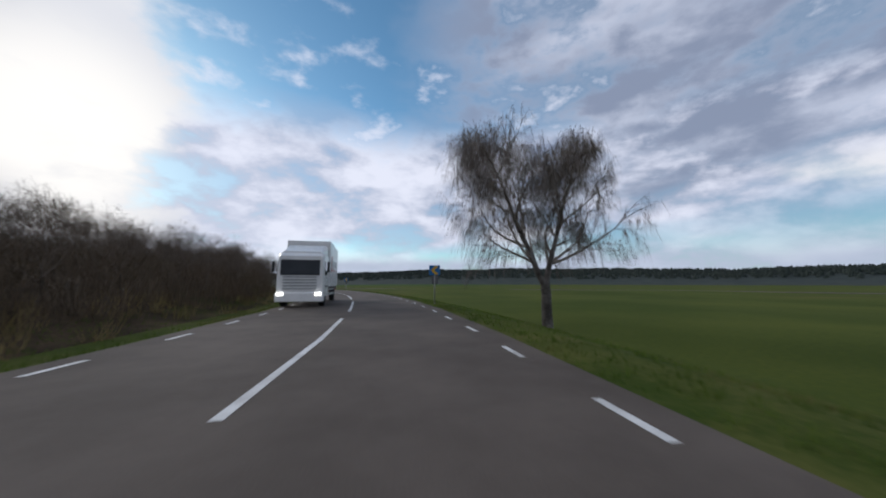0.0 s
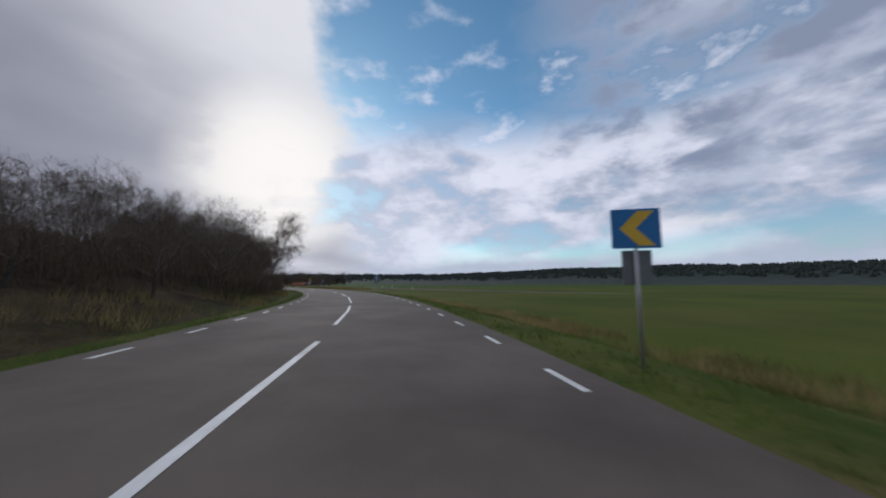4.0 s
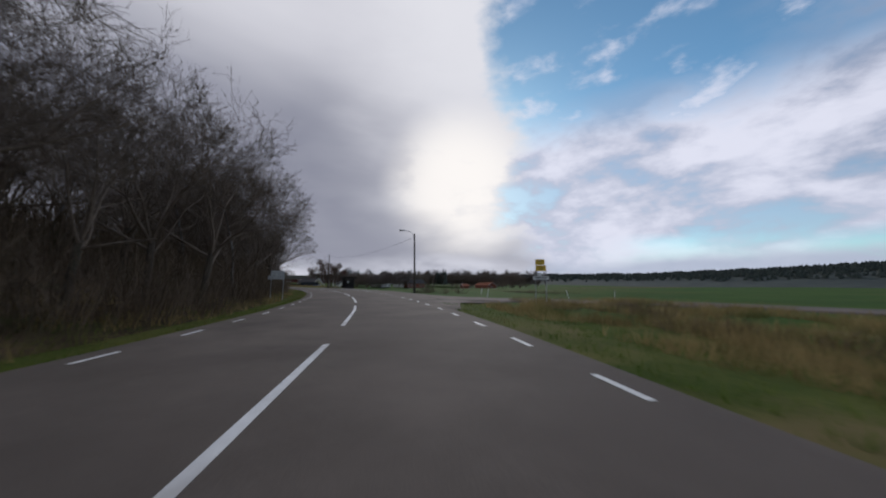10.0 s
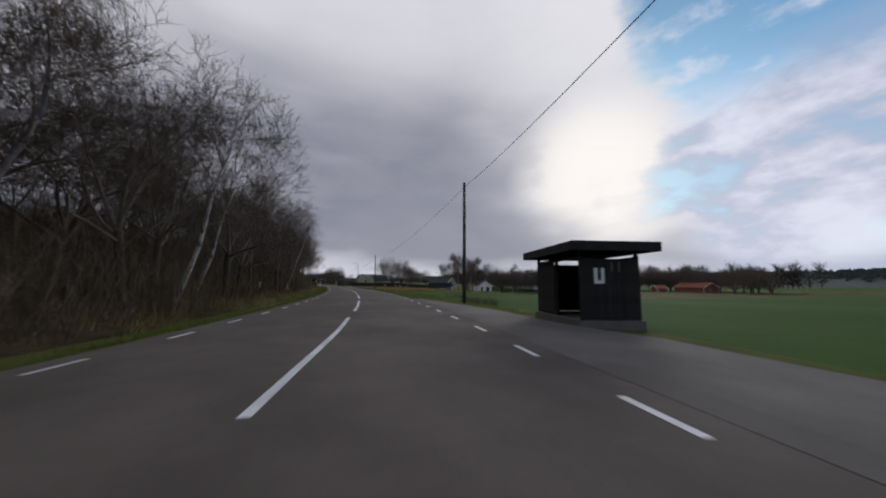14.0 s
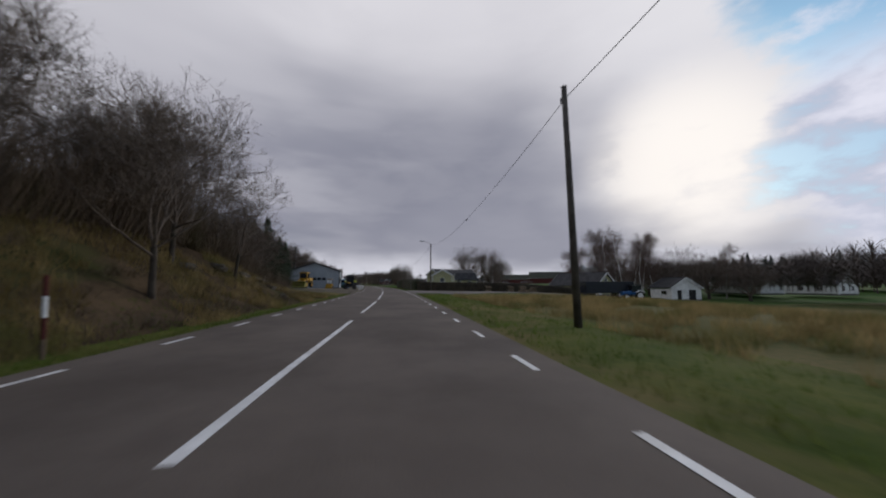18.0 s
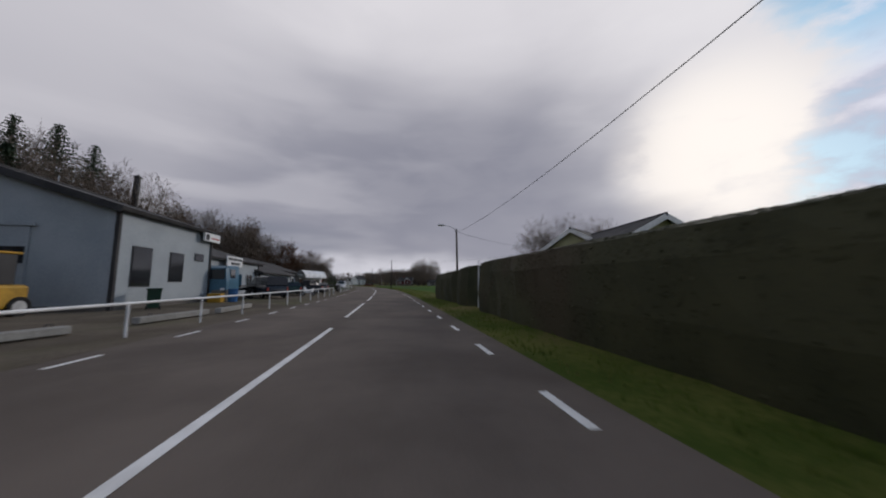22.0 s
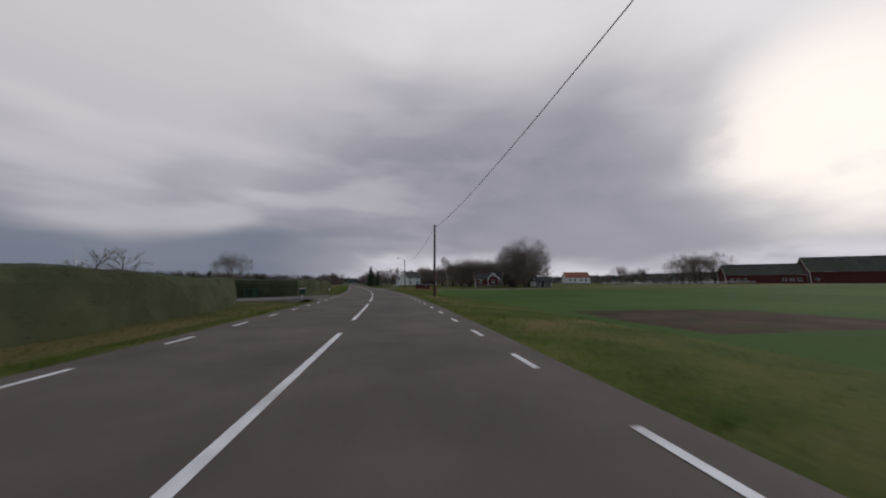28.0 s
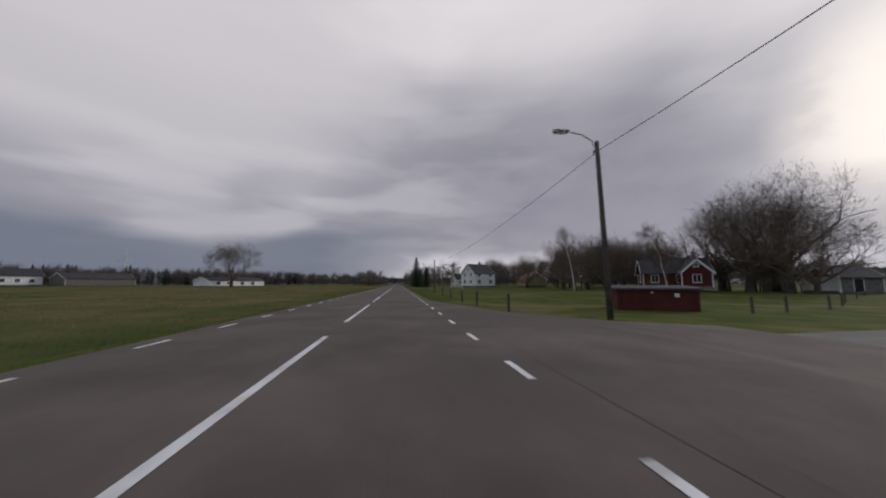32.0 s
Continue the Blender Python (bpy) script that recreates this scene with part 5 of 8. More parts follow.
def spot(s, l, turn, z=None):
    p = at(s, l, ground_z(s, l) if z is None else z)
    return pose(p.x, p.y, p.z, 0, 0, heading(s) + turn)


def workshop():
    """The blue-grey workshop: gable and wide door towards the yard, long side to the road."""
    t = house("workshop", spot(395.4, 18.8, 90, 0.02), 7.8, 12.4, 4.7, 2.0, SHEET, ROOF_DARK, "blue-grey sheet-clad workshop with a wide door", 0.35,
              windows=[], trim=ROOF_DARK, category="workshop")
    # local x runs along the road (turned), the gable at -x looks back along it
    o = part("sliding_door", box(-3.95, -0.6, 1.9, 0.08, 4.6, 3.8, 0.01), SHEET, t, "wide blue-grey door with a row of panes")
    part("door_header", box(-4.0, -0.6, 3.88, 0.1, 5.0, 0.18, 0.01), SHEET, t)
    for k in range(4):
        w = part("door_window", box(-4.0, -2.35 + 1.17 * k, 2.5, 0.06, 0.95, 0.75), PANE, o)
        part("frame", box(-3.99, -2.35 + 1.17 * k, 2.1, 0.07, 1.05, 0.06), SHEET, w)
    for k in range(5):
        part("door_rib", box(-4.0, -2.9 + 1.15 * k, 1.0, 0.05, 0.06, 2.0), SHEET, o)
    # thin black panel on the closed wall: its colour paints an opening's inner shade
    part("dark_opening", box(-3.94, 3.6, 1.0, 0.06, 2.6, 1.8), BLACK_WOOD_AND_SHADE, t)
    for x, z, w, h in ((-2.3, 2.1, 1.25, 1.9), (0.4, 2.2, 1.15, 1.6), (2.6, 2.95, 0.9, 0.4)):
        o = part("window", box(x, -6.215, z, w + 0.1, 0.05, h + 0.1, 0.01), BLACK_PAINT, t)
        part("pane", box(x, -6.245, z, w, 0.02, h), PANE, o)
    fl = thing("steel_chimney", spot(416.3, 28.7, 0, 0.0), "tall dark steel chimney behind the workshops", "chimney")
    c = part("flue", rod((0, 0, 0), (0.25, 0, 13.4), 0.36, 0.3, 14), BLACK_PAINT, fl)
    part("flue_cap", rod((0.25, 0, 13.4), (0.25, 0, 13.6), 0.42, 0.12, 14), BLACK_PAINT, c)
    part("base_block", box(0, 0, 0.4, 1.4, 1.4, 0.8, 0.03), GRAVEL, fl)
    for k in range(18):
        part("ladder_rung", rod((0.5 + 0.015 * k, -0.2, 3.0 + 0.55 * k), (0.5 + 0.015 * k, 0.2, 3.0 + 0.55 * k), 0.02, None, 5), GALV, fl)
    for y in (-0.2, 0.2):
        part("ladder_rail", rod((0.5, y, 2.8), (0.76, y, 12.6), 0.025, None, 5), GALV, fl)
    part("wall_aerial", rod((2.5, 2.0, 5.4), (2.5, 2.0, 8.0), 0.03, None, 6), GALV, t)
    sign = part("company_sign", box(3.3, -6.55, 4.35, 1.9, 0.12, 0.55, 0.02), WHITE_PAINT, t, "white roof sign with a dark emblem")
    part("emblem", rod((2.65, -6.62, 4.35), (2.65, -6.64, 4.35), 0.2, None, 14), BLACK_PAINT, sign)
    part("text_bar", box(3.6, -6.62, 4.3, 1.0, 0.02, 0.08), RED_PAINT, sign)

    t2 = house("workshop_annex", spot(408.4, 20.6, 90, 0.02), 15.5, 10.5, 3.5, 1.7, SHEET, ROOF_DARK, "low blue-grey workshop annex with a name board", 0.4, trim=ROOF_DARK, category="workshop")
    board = part("name_board", box(0.4, -5.75, 3.35, 3.3, 0.08, 0.95, 0.015), WHITE_PAINT, t2, "white board with two lines of dark lettering")
    for k, w in ((0.2, 3.0), (-0.2, 1.9)):
        n = 3 if k > 0 else 2
        for i in range(n):
            part("text_bar", box(0.4 - w / 2 + w * (i + 0.5) / n, -5.8, 3.35 + k, w / n * 0.88, 0.02, 0.2), BLACK_PAINT, board)
    for x in (-6.0, -2.6):
        window(t2, x, -5.25, 1.55, 1.9, 1.5, "-y", SHEET, 2)
    door(t2, 1.2, -5.25, 0.1, 3.0, 2.7, "-y", SHEET, SHEET)
    window(t2, 5.2, -5.25, 1.6, 1.6, 1.3, "-y", SHEET, 1)
    part("roof_vent", box(-2, 1.5, 5.2, 0.8, 0.8, 0.9, 0.05), GALV, t2)

    t3 = house("lean_store", spot(423.0, 19.0, 90, 0.02), 14.0, 8.0, 2.6, 1.5, SHEET, ROOF_DARK, "low blue-grey store with a dark roof", 0.6, trim=ROOF_DARK, category="workshop")
    for x in (-5.0, -1.5, 2.0, 5.0):
        window(t3, x, -4.0, 1.45, 1.4, 1.2, "-y", SHEET, 1)
    door(t3, 3.6, -4.0, 0.05, 1.0, 2.05, "-y", WHITE_WOOD)
    t4 = house("far_workshop", spot(446.0, 24.0, 90, 0.02), 20.0, 11.0, 3.6, 1.9, SHEET, ROOF_DARK, "pale blue gabled workshop at the yard's end", 0.5,
               windows=[("-x", -2.5, 1.7, 1.3, 1.3), ("-x", 2.0, 1.7, 1.3, 1.3), ("-y", -6, 1.7, 1.4, 1.3), ("-y", 3, 1.7, 1.4, 1.3)], doors=[("-x", 0, 1.0, 2.05, WHITE_WOOD)], trim=ROOF_DARK, category="workshop")


workshop()


def beams():
    """Old concrete beams lying along the rail."""
    for i, (s, l, n, turn) in enumerate(((383.0, 8.3, 2.2, 76), (387.6, 7.7, 3.2, 84), (391.4, 7.4, 3.4, 92))):
        t = thing("concrete_beam", spot(s, l, turn, 0.05), "pale weathered concrete beam lying in the yard", "beam", "concrete beams")
        part("beam", box(0, 0, 0.09, n, 0.26, 0.2, 0.03), BEAM, t)
        for x in (-n / 3, n / 3):
            part("lifting_loop", pipe([(x - 0.08, 0, 0.18), (x - 0.05, 0, 0.26), (x + 0.05, 0, 0.26), (x + 0.08, 0, 0.18)], 0.012, 5), BLACK_PAINT, t)


BEAM = material("weathered_concrete", (0.22, 0.21, 0.19), (0.36, 0.35, 0.32), 0.7, 0.9, 0.5, 14.0, c=(0.13, 0.135, 0.09))
beams()

# the bungalow with the red roof beyond the field
house("bungalow", spot(350, -202, 72), 21, 9, 2.9, 2.6, BRICK, ROOF_TILE, "low red brick bungalow with a tiled roof", 0.6,
      [("-y", x, 1.6, 1.5, 1.3) for x in (-5.5, -2.0, 2.0, 6.5)] + [("-x", 0.5, 1.6, 1.4, 1.3)], [("-y", -7.5, 1.1, 2.1, WHITE_WOOD)], 2.0, bars=1)
house("garage", spot(356, -181, 160), 6, 5.5, 2.3, 1.6, BRICK, ROOF_TILE, "small brick garage with white gable trim", 0.5, doors=[("-x", 0, 2.6, 2.0, WHITE_WOOD)], category="garage")
house("red_house", spot(338, -104, 165, -1.7), 12, 8, 3.0, 2.4, BRICK, ROOF_DARK, "dark red brick house with white windows", 0.5,
      [("+y", x, 1.7, 1.5, 1.3) for x in (-3.2, 1.2, 3.8)] + [("-y", x, 1.7, 1.7, 1.3) for x in (-2.5,)] + [("-y", 3.5, 1.7, 1.0, 1.1), ("-x", 0, 1.7, 1.2, 1.2), ("-x", 0, 4.0, 0.8, 0.8)], [("-y", 0.8, 1.0, 2.05, WHITE_WOOD)])
house("pale_barn", spot(380, -110, 85, -1.7), 16, 8, 2.2, 1.6, WHITE_WOOD, ROOF_MOSS, "long pale greenhouse-like shed with a low roof", 0.3, category="shed")
house("white_gabled_house", spot(371, -124, 96, -1.7), 11, 9.5, 2.8, 3.0, WHITE_WOOD, ROOF_DARK, "white gabled house behind the rough meadow", 0.5,
      [("-x", -2.2, 1.7, 1.3, 1.3), ("-x", 2.2, 1.7, 1.3, 1.3), ("-x", 0, 4.2, 1.1, 1.0), ("+y", -2, 1.7, 1.3, 1.3), ("+y", 2, 1.7, 1.3, 1.3)])
house("small_gabled_house", spot(388, -121, 96, -1.2), 7, 6, 2.3, 2.4, WHITE_WOOD, ROOF_DARK, "small white gabled house among the low roofs", 0.4, [("-x", 0, 1.6, 1.2, 1.2)])
house("green_house", spot(379, -52.0, 104, -1.6), 15, 7.0, 2.6, 3.0, YELLOW_WALL, ROOF_DARK, "mossy-roofed house with a pale green gable", 0.6,
      [("-x", 0, 3.6, 1.0, 1.4), ("-y", -3, 1.5, 1.4, 1.2), ("-y", 2, 1.5, 1.4, 1.2)], [("-x", 2.2, 1.0, 2.05, WHITE_WOOD)])
house("white_garage", spot(367.0, -68.5, 76), 8.2, 6.6, 2.9, 2.2, WHITE_WOOD, ROOF_DARK, "small white rendered garage with a dark roof", 0.4,
      [("+y", -1.3, 1.7, 2.2, 1.0)], [("-x", -1.3, 1.6, 2.3, BLACK_WOOD_AND_SHADE), ("-x", 1.6, 1.0, 2.2, BLACK_WOOD_AND_SHADE)], category="garage", corners=False)
house("white_summer_house", spot(398, -112, 20, 0.3), 8, 6, 2.3, 1.8, WHITE_WOOD, ROOF_DARK, "small white summer house with a gable", 0.4, [("-y", -1.5, 1.4, 1.2, 1.1), ("-y", 1.5, 1.4, 1.2, 1.1), ("+x", 0, 1.4, 1.2, 1.1)])
house("glass_shed", spot(396, -130, 10, 0.3), 14, 6, 2.0, 1.0, WHITE_WOOD, ROOF_DARK, "pale low garden building behind a wall", 0.3, [("-y", x, 1.2, 1.8, 1.0) for x in (-4, -1, 2, 5)], category="shed")
house("gambrel_house", spot(408.0, -26, 8, 0.0), 9.5, 8.5, 2.7, 3.3, YELLOW_WALL, ROOF_DARK, "pale yellow gambrel-roofed house behind the hedge", 0.45,
      [("-y", -2, 1.6, 1.3, 1.2), ("-y", 2, 1.6, 1.3, 1.2), ("-x", 1.8, 1.6, 1.2, 1.2), ("-x", 0, 4.2, 1.0, 1.1)], [("-x", -1.5, 1.0, 2.05, WHITE_WOOD)], gambrel=True)
house("garden_house", spot(400.5, -17.6, 33, 0.0), 7.0, 5.2, 4.1, 1.5, YELLOW_WALL, ROOF_DARK, "pale yellow gabled house behind the tall hedge", 0.4, [("-x", 0.0, 2.6, 1.2, 1.2), ("+y", 1.0, 2.6, 1.2, 1.2)])
house("garden_house_wing", spot(395.2, -16.3, 84, 0.0), 8.2, 5.6, 3.7, 1.5, YELLOW_WALL, ROOF_DARK, "pale yellow wing with white gable boards behind the hedge", 0.4, [("-x", 0.0, 2.3, 1.2, 1.2)])
gate_post = thing("gate_post", spot(391.9, -4.6, 0, 0.0), "slim white pole standing in the hedge gap", "post")
part("pole", rod((0, 0, -0.2), (0.05, 0, 2.5), 0.035, 0.03, 8), WHITE_PAINT, gate_post)
part("knob", rod((0.05, 0, 2.5), (0.05, 0, 2.56), 0.045, 0.02, 8), WHITE_PAINT, gate_post)


def red_farm():
    """Long red farm barns with silos beyond the field."""
    a, b = at(621, -208, 1.2), at(598, -233, 1.2)
    d = (b - a).normalized()
    turn = math.degrees(math.atan2(d.y, d.x))
    mid = a + d * 17
    m = pose(mid.x, mid.y, 1.2, 0, 0, turn)
    flip = pose(mid.x, mid.y, 1.2, 0, 0, turn + 180)
    house("red_barn", flip, 34, 12, 5.2, 5.8, RED_WOOD, ROOF_MOSS, "long red barn with white dormer windows", 0.4,
          [(f, x, 2.3, 1.7, 1.4) for f in ("-y", "+y") for x in (-14, -11, -8, 8, 11, 14)], [("-y", 0, 3.0, 3.2, BLACK_WOOD_AND_SHADE)], category="barn")
    for k in range(4):
        q = a + d * (5 + 8.0 * k)
        dm = thing("roof_dormer", pose(q.x, q.y, 1.2, 0, 0, turn + 180), "small white roof dormer on the red barn", "dormer", "barn dormers")
        for y in (-1,):
            part("dormer_body", prism([(-1.5, 6.3), (1.5, 6.3), (1.5, 8.6), (0, 9.6), (-1.5, 8.6)], y * 4.9, y * 1.6, "y"), WHITE_WOOD, dm)
            part("pane", box(0, y * 4.92, 7.7, 1.3, 0.04, 1.0), PANE, dm)
            part("dormer_roof", prism([(-1.9, 8.45), (0, 9.75), (1.9, 8.45), (1.9, 8.6), (0, 9.9), (-1.9, 8.6)], y * 5.2, y * 1.4, "y"), ROOF_MOSS, dm)
    mid = a + d * 62
    house("red_barn", pose(mid.x, mid.y, 1.4, 0, 0, turn + 180), 55, 15, 6.4, 7.6, RED_WOOD, ROOF_MOSS, "very long red barn with a mossy roof", 0.4,
          [(f, x, 2.4, 1.8, 1.3) for f in ("-y", "+y") for x in (25,)], [("-y", -6, 4.0, 3.6, BLACK_WOOD_AND_SHADE)], category="barn")
    q = a + d * 87 - Vector((d.y, -d.x, 0)) * 6
    house("red_gable_barn", pose(q.x, q.y, 1.4, 0, 0, turn + 90), 16, 11, 17.0, 5.5, RED_WOOD, ROOF_DARK, "tall red gabled barn behind the long barn", 0.4, [("-x", 0, 18.6, 1.6, 1.4), ("+x", 0, 18.6, 1.6, 1.4)], category="barn")
    for k, (dd, off, r, h) in enumerate(((96, -3, 4.4, 21.0), (108, -8, 5.8, 18.5))):
        q = a + d * dd + Vector((d.y, -d.x, 0)) * off
        t = thing("grain_silo", pose(q.x, q.y, 1.4), "ribbed bright steel grain silo with a conical lid", "silo", "grain silos")
        v, f = [], []
        n = 40
        rings = int(h * 2)
        for i in range(rings + 1):
            rr = r + (0.05 if i % 2 else -0.03)
            for j in range(n):
                v.append(Vector((rr * math.cos(6.2832 * j / n), rr * math.sin(6.2832 * j / n), h * i / rings)))
        for i in range(rings):
            for j in range(n):
                f.append((i * n + j, i * n + (j + 1) % n, (i + 1) * n + (j + 1) % n, (i + 1) * n + j))
        part("shell", (v, f), STEEL, t, smooth_faces=True)
        part("lid", rod((0, 0, h), (0, 0, h + r * 0.42), r + 0.15, 0.4, 32), STEEL, t)
        part("hatch", rod((0, 0, h + r * 0.42), (0, 0, h + r * 0.42 + 0.6), 0.45, None, 12), GALV, t)
    bridge = thing("silo_conveyor", pose(*(a + d * 98 - Vector((0, 0, 1.2)))), "steel conveyor bridge over the silos", "conveyor")
    part("beam", pipe([(d.x * -10, d.y * -10, 15.5), (d.x * 4, d.y * 4, 19.5), (d.x * 12, d.y * 12, 18.8)], 0.35, 6), GALV, bridge)
    part("support", pipe([(d.x * 3, d.y * 3, 0), (d.x * 3, d.y * 3, 19.3)], 0.2, 6), GALV, bridge)
    p = at(536, -300, 1.3)
    house("red_machine_hall", pose(p.x, p.y, 1.3, 0, 0, turn + 90), 34, 26, 6.0, 4.0, RED_WOOD, ROOF_DARK, "wide red machine hall with a low roof", 0.4,
          [("-x", x, 3.6, 1.8, 1.1) for x in (-8, -3, 3)] + [("+x", x, 3.6, 1.8, 1.1) for x in (-8, -3, 3)], category="barn")


red_farm()
house("white_farmhouse", spot(665, -140, -20, 1.4), 15, 9, 4.0, 3.2, WHITE_WOOD, ROOF_TILE, "white farmhouse with a red tiled roof", 0.4,
      [("-y", x, 2.2, 1.3, 1.5) for x in (-5, -2, 2, 5)] + [("+x", -1.5, 2.2, 1.2, 1.4), ("+x", 1.5, 2.2, 1.2, 1.4), ("+x", 0, 5.0, 1.0, 1.2), ("-x", 0, 2.2, 1.2, 1.4)], bars=1)
house("garden_shed", spot(597.5, -69, 172, 0.0), 6.6, 5.0, 2.3, 1.5, GREY_WOOD, ROOF_DARK, "small grey and white field shed with a dark roof", 0.5, doors=[("+y", 0.5, 1.4, 1.9, BLACK_WOOD_AND_SHADE)], category="shed", windows=[])
gable = thing("shed_gable_boards", spot(597.5, -69, 172, 0.0), "white boarded gable front of the small shed", "cladding")
part("gable_board", prism([(-2.46, 0.2), (2.46, 0.2), (2.46, 2.3), (-2.46, 2.3)], -3.36, -3.31, "x"), WHITE_WOOD, gable)
part("gable_board", prism([(-2.46, 0.2), (2.46, 0.2), (2.46, 2.3), (-2.46, 2.3)], 3.31, 3.36, "x"), WHITE_WOOD, gable)
house("red_cottage", spot(612, -53, 148, 0.6), 10.5, 7.0, 2.7, 2.6, RED_WOOD, ROOF_DARK, "dark red wooden cottage with white window frames", 0.45,
      [("+y", x, 1.6, 1.2, 1.4) for x in (3.4, -0.6)] + [("+x", 0.0, 1.6, 1.2, 1.4), ("-x", 0.5, 1.6, 1.2, 1.4), ("-x", 0.5, 4.0, 0.8, 0.8)] + [("-y", x, 1.6, 1.2, 1.4) for x in (-3, 1)], [("+y", -3.2, 1.0, 2.05, RED_WOOD)], 1.5, bars=1)
wing = house("cottage_wing", spot(607.6, -53.2, 238, 0.6), 4.2, 4.4, 2.7, 2.2, RED_WOOD, ROOF_DARK, "gabled red wing of the wooden cottage", 0.4,
             [("+x", 0.0, 1.6, 1.2, 1.4), ("+x", 0.0, 4.0, 0.7, 0.7), ("-x", 0.0, 1.6, 1.2, 1.4), ("-x", 0, 4.0, 0.7, 0.7)])


def utility_shed():
    t = thing("utility_shed", spot(573.6, -15.0, -26, -0.72), "low dark red board shed beside the pole", "shed")
    part("wall", box(0, 0, 0.85, 4.0, 2.2, 1.7, 0.01), RED_WOOD, t)
    part("roof", prism([(-1.3, 1.62), (1.3, 1.78), (1.3, 1.9), (-1.3, 1.74)], -2.2, 2.2, "x"), ROOF_DARK, t)
    me = bpy.data.meshes.new("board")
    bm = box(0, -1.115, 0.85, 0.17, 0.02, 1.6, 0.003)
    bm.to_mesh(me)
    bm.free()
    me.materials.append(RED_WOOD)
    for i in range(22):
        o = part("board", me, RED_WOOD, t)
        o.location = (-1.9 + i * 0.181, 0, 0)
    part("corner_board", box(2.0, -1.11, 0.85, 0.1, 0.06, 1.7), RED_WOOD, t)
    part("door_leaf", box(0.8, -1.13, 0.8, 1.3, 0.04, 1.4, 0.01), RED_WOOD, t)
    part("warning_plate", box(1.0, -1.16, 1.35, 0.22, 0.02, 0.2), WHITE_PAINT, t)
    part("plate", box(-0.2, -1.14, 1.5, 0.14, 0.02, 0.09), WHITE_PAINT, t)
    s = tagged(moved(new("straw_heap", mesh_of("straw_heap", *heap(31, 0.55, 0.3), DRY_GRASS)), spot(571.9, -14.6, 10, -0.72)), "small heap of straw against the red shed", "straw")


def heap(seed, r, h):
    """A rough low mound of loose stalks or twigs."""
    rng = random.Random(seed)
    v, f = [], []
    for i in range(260):
        a, d = rng.uniform(0, 6.283), r * math.sqrt(rng.random())
        p = Vector((math.cos(a) * d, math.sin(a) * d, h * (1 - (d / r) ** 2) * rng.random()))
        e = p + Vector((rng.uniform(-1, 1), rng.uniform(-1, 1), rng.uniform(-0.2, 0.4))) * r * 0.5
        w = Vector((rng.uniform(-1, 1), rng.uniform(-1, 1), 0.3)).normalized() * r * 0.03
        n = len(v)
        v += [p - w, p + w, e]
        f.append((n, n + 1, n + 2))
    return v, f


utility_shed()
house("white_villa", spot(671, -29, 20, 0.3), 8.5, 9.0, 4.6, 3.2, WHITE_WOOD, ROOF_DARK, "white two-storey villa with a dark gabled roof", 0.4,
      [("-y", x, z, 1.2, 1.4) for x in (-2.4, 2.4) for z in (1.7, 4.2)] + [("-x", y, z, 1.1, 1.4) for y in (-2, 2) for z in (1.7, 4.2)] + [("-x", 0, 6.0, 0.9, 1.0)], [("-y", 0, 1.0, 2.05, WHITE_WOOD)], 1.0)
house("tiled_house", spot(690, -58, 80, 0.3), 14, 9, 2.7, 3.2, OCHRE_WALL, ROOF_TILE, "house with an orange tiled roof among trees", 0.5, [("-y", x, 1.6, 1.3, 1.2) for x in (-4, 0, 4)])
house("small_white_house", spot(720, -33, 10, 0.3), 9, 8, 3.2, 2.8, WHITE_WOOD, ROOF_DARK, "small white house further down the road", 0.4, [("-y", x, 1.7, 1.2, 1.3) for x in (-2.5, 2.5)])
house("white_bungalow", spot(738, 86, 70, 0.0), 34, 9, 2.8, 1.6, WHITE_WOOD, ROOF_DARK, "long low white farm building across the field", 0.5, [("+y", x, 1.5, 2.2, 1.6) for x in (-12, -6, 2, 9)] + [("-y", x, 1.5, 2.2, 1.6) for x in (-12, -6, 2, 9)])
house("grey_barn", spot(735, 146, 65, 0.6), 26, 11, 3.0, 2.6, GREY_WOOD, ROOF_DARK, "grey barn far across the field", 0.5, category="barn")
house("white_farm", spot(715, 166, 60, 0.6), 22, 10, 4.0, 3.0, WHITE_WOOD, ROOF_DARK, "white farm buildings far across the field", 0.5, [("+y", x, 2.0, 1.4, 1.6) for x in (-8, -4, 0, 4, 8)] + [("-y", x, 2.0, 1.4, 1.6) for x in (-8, -4, 0, 4, 8)])
yh = house("ochre_house", spot(507.5, 34.5, 104, 0.2), 9.0, 10.5, 3.6, 4.6, OCHRE_WALL, ROOF_DARK, "ochre yellow house with a dark roof and dormer", 0.5,
           [("-y", -2.4, 2.2, 1.3, 1.4), ("-y", 2.6, 2.2, 1.2, 1.4), ("-x", -2.8, 2.2, 1.3, 1.4), ("-x", 2.4, 2.2, 1.3, 1.4), ("-x", 0, 5.0, 1.2, 1.3)], chimney=-1.5)
part("dormer", prism([(-1.7, 4.6), (1.7, 4.6), (1.7, 5.9), (0, 6.5), (-1.7, 5.9)], -4.6, -1.5, "y"), OCHRE_WALL, yh)
part("dormer_roof", prism([(-2.1, 5.75), (0, 6.55), (2.1, 5.75), (2.1, 5.9), (0, 6.75), (-2.1, 5.9)], -4.9, -1.2, "y"), ROOF_DARK, yh)
window(yh, 0.3, -4.6, 5.3, 1.5, 1.0, "-y", None, 1)


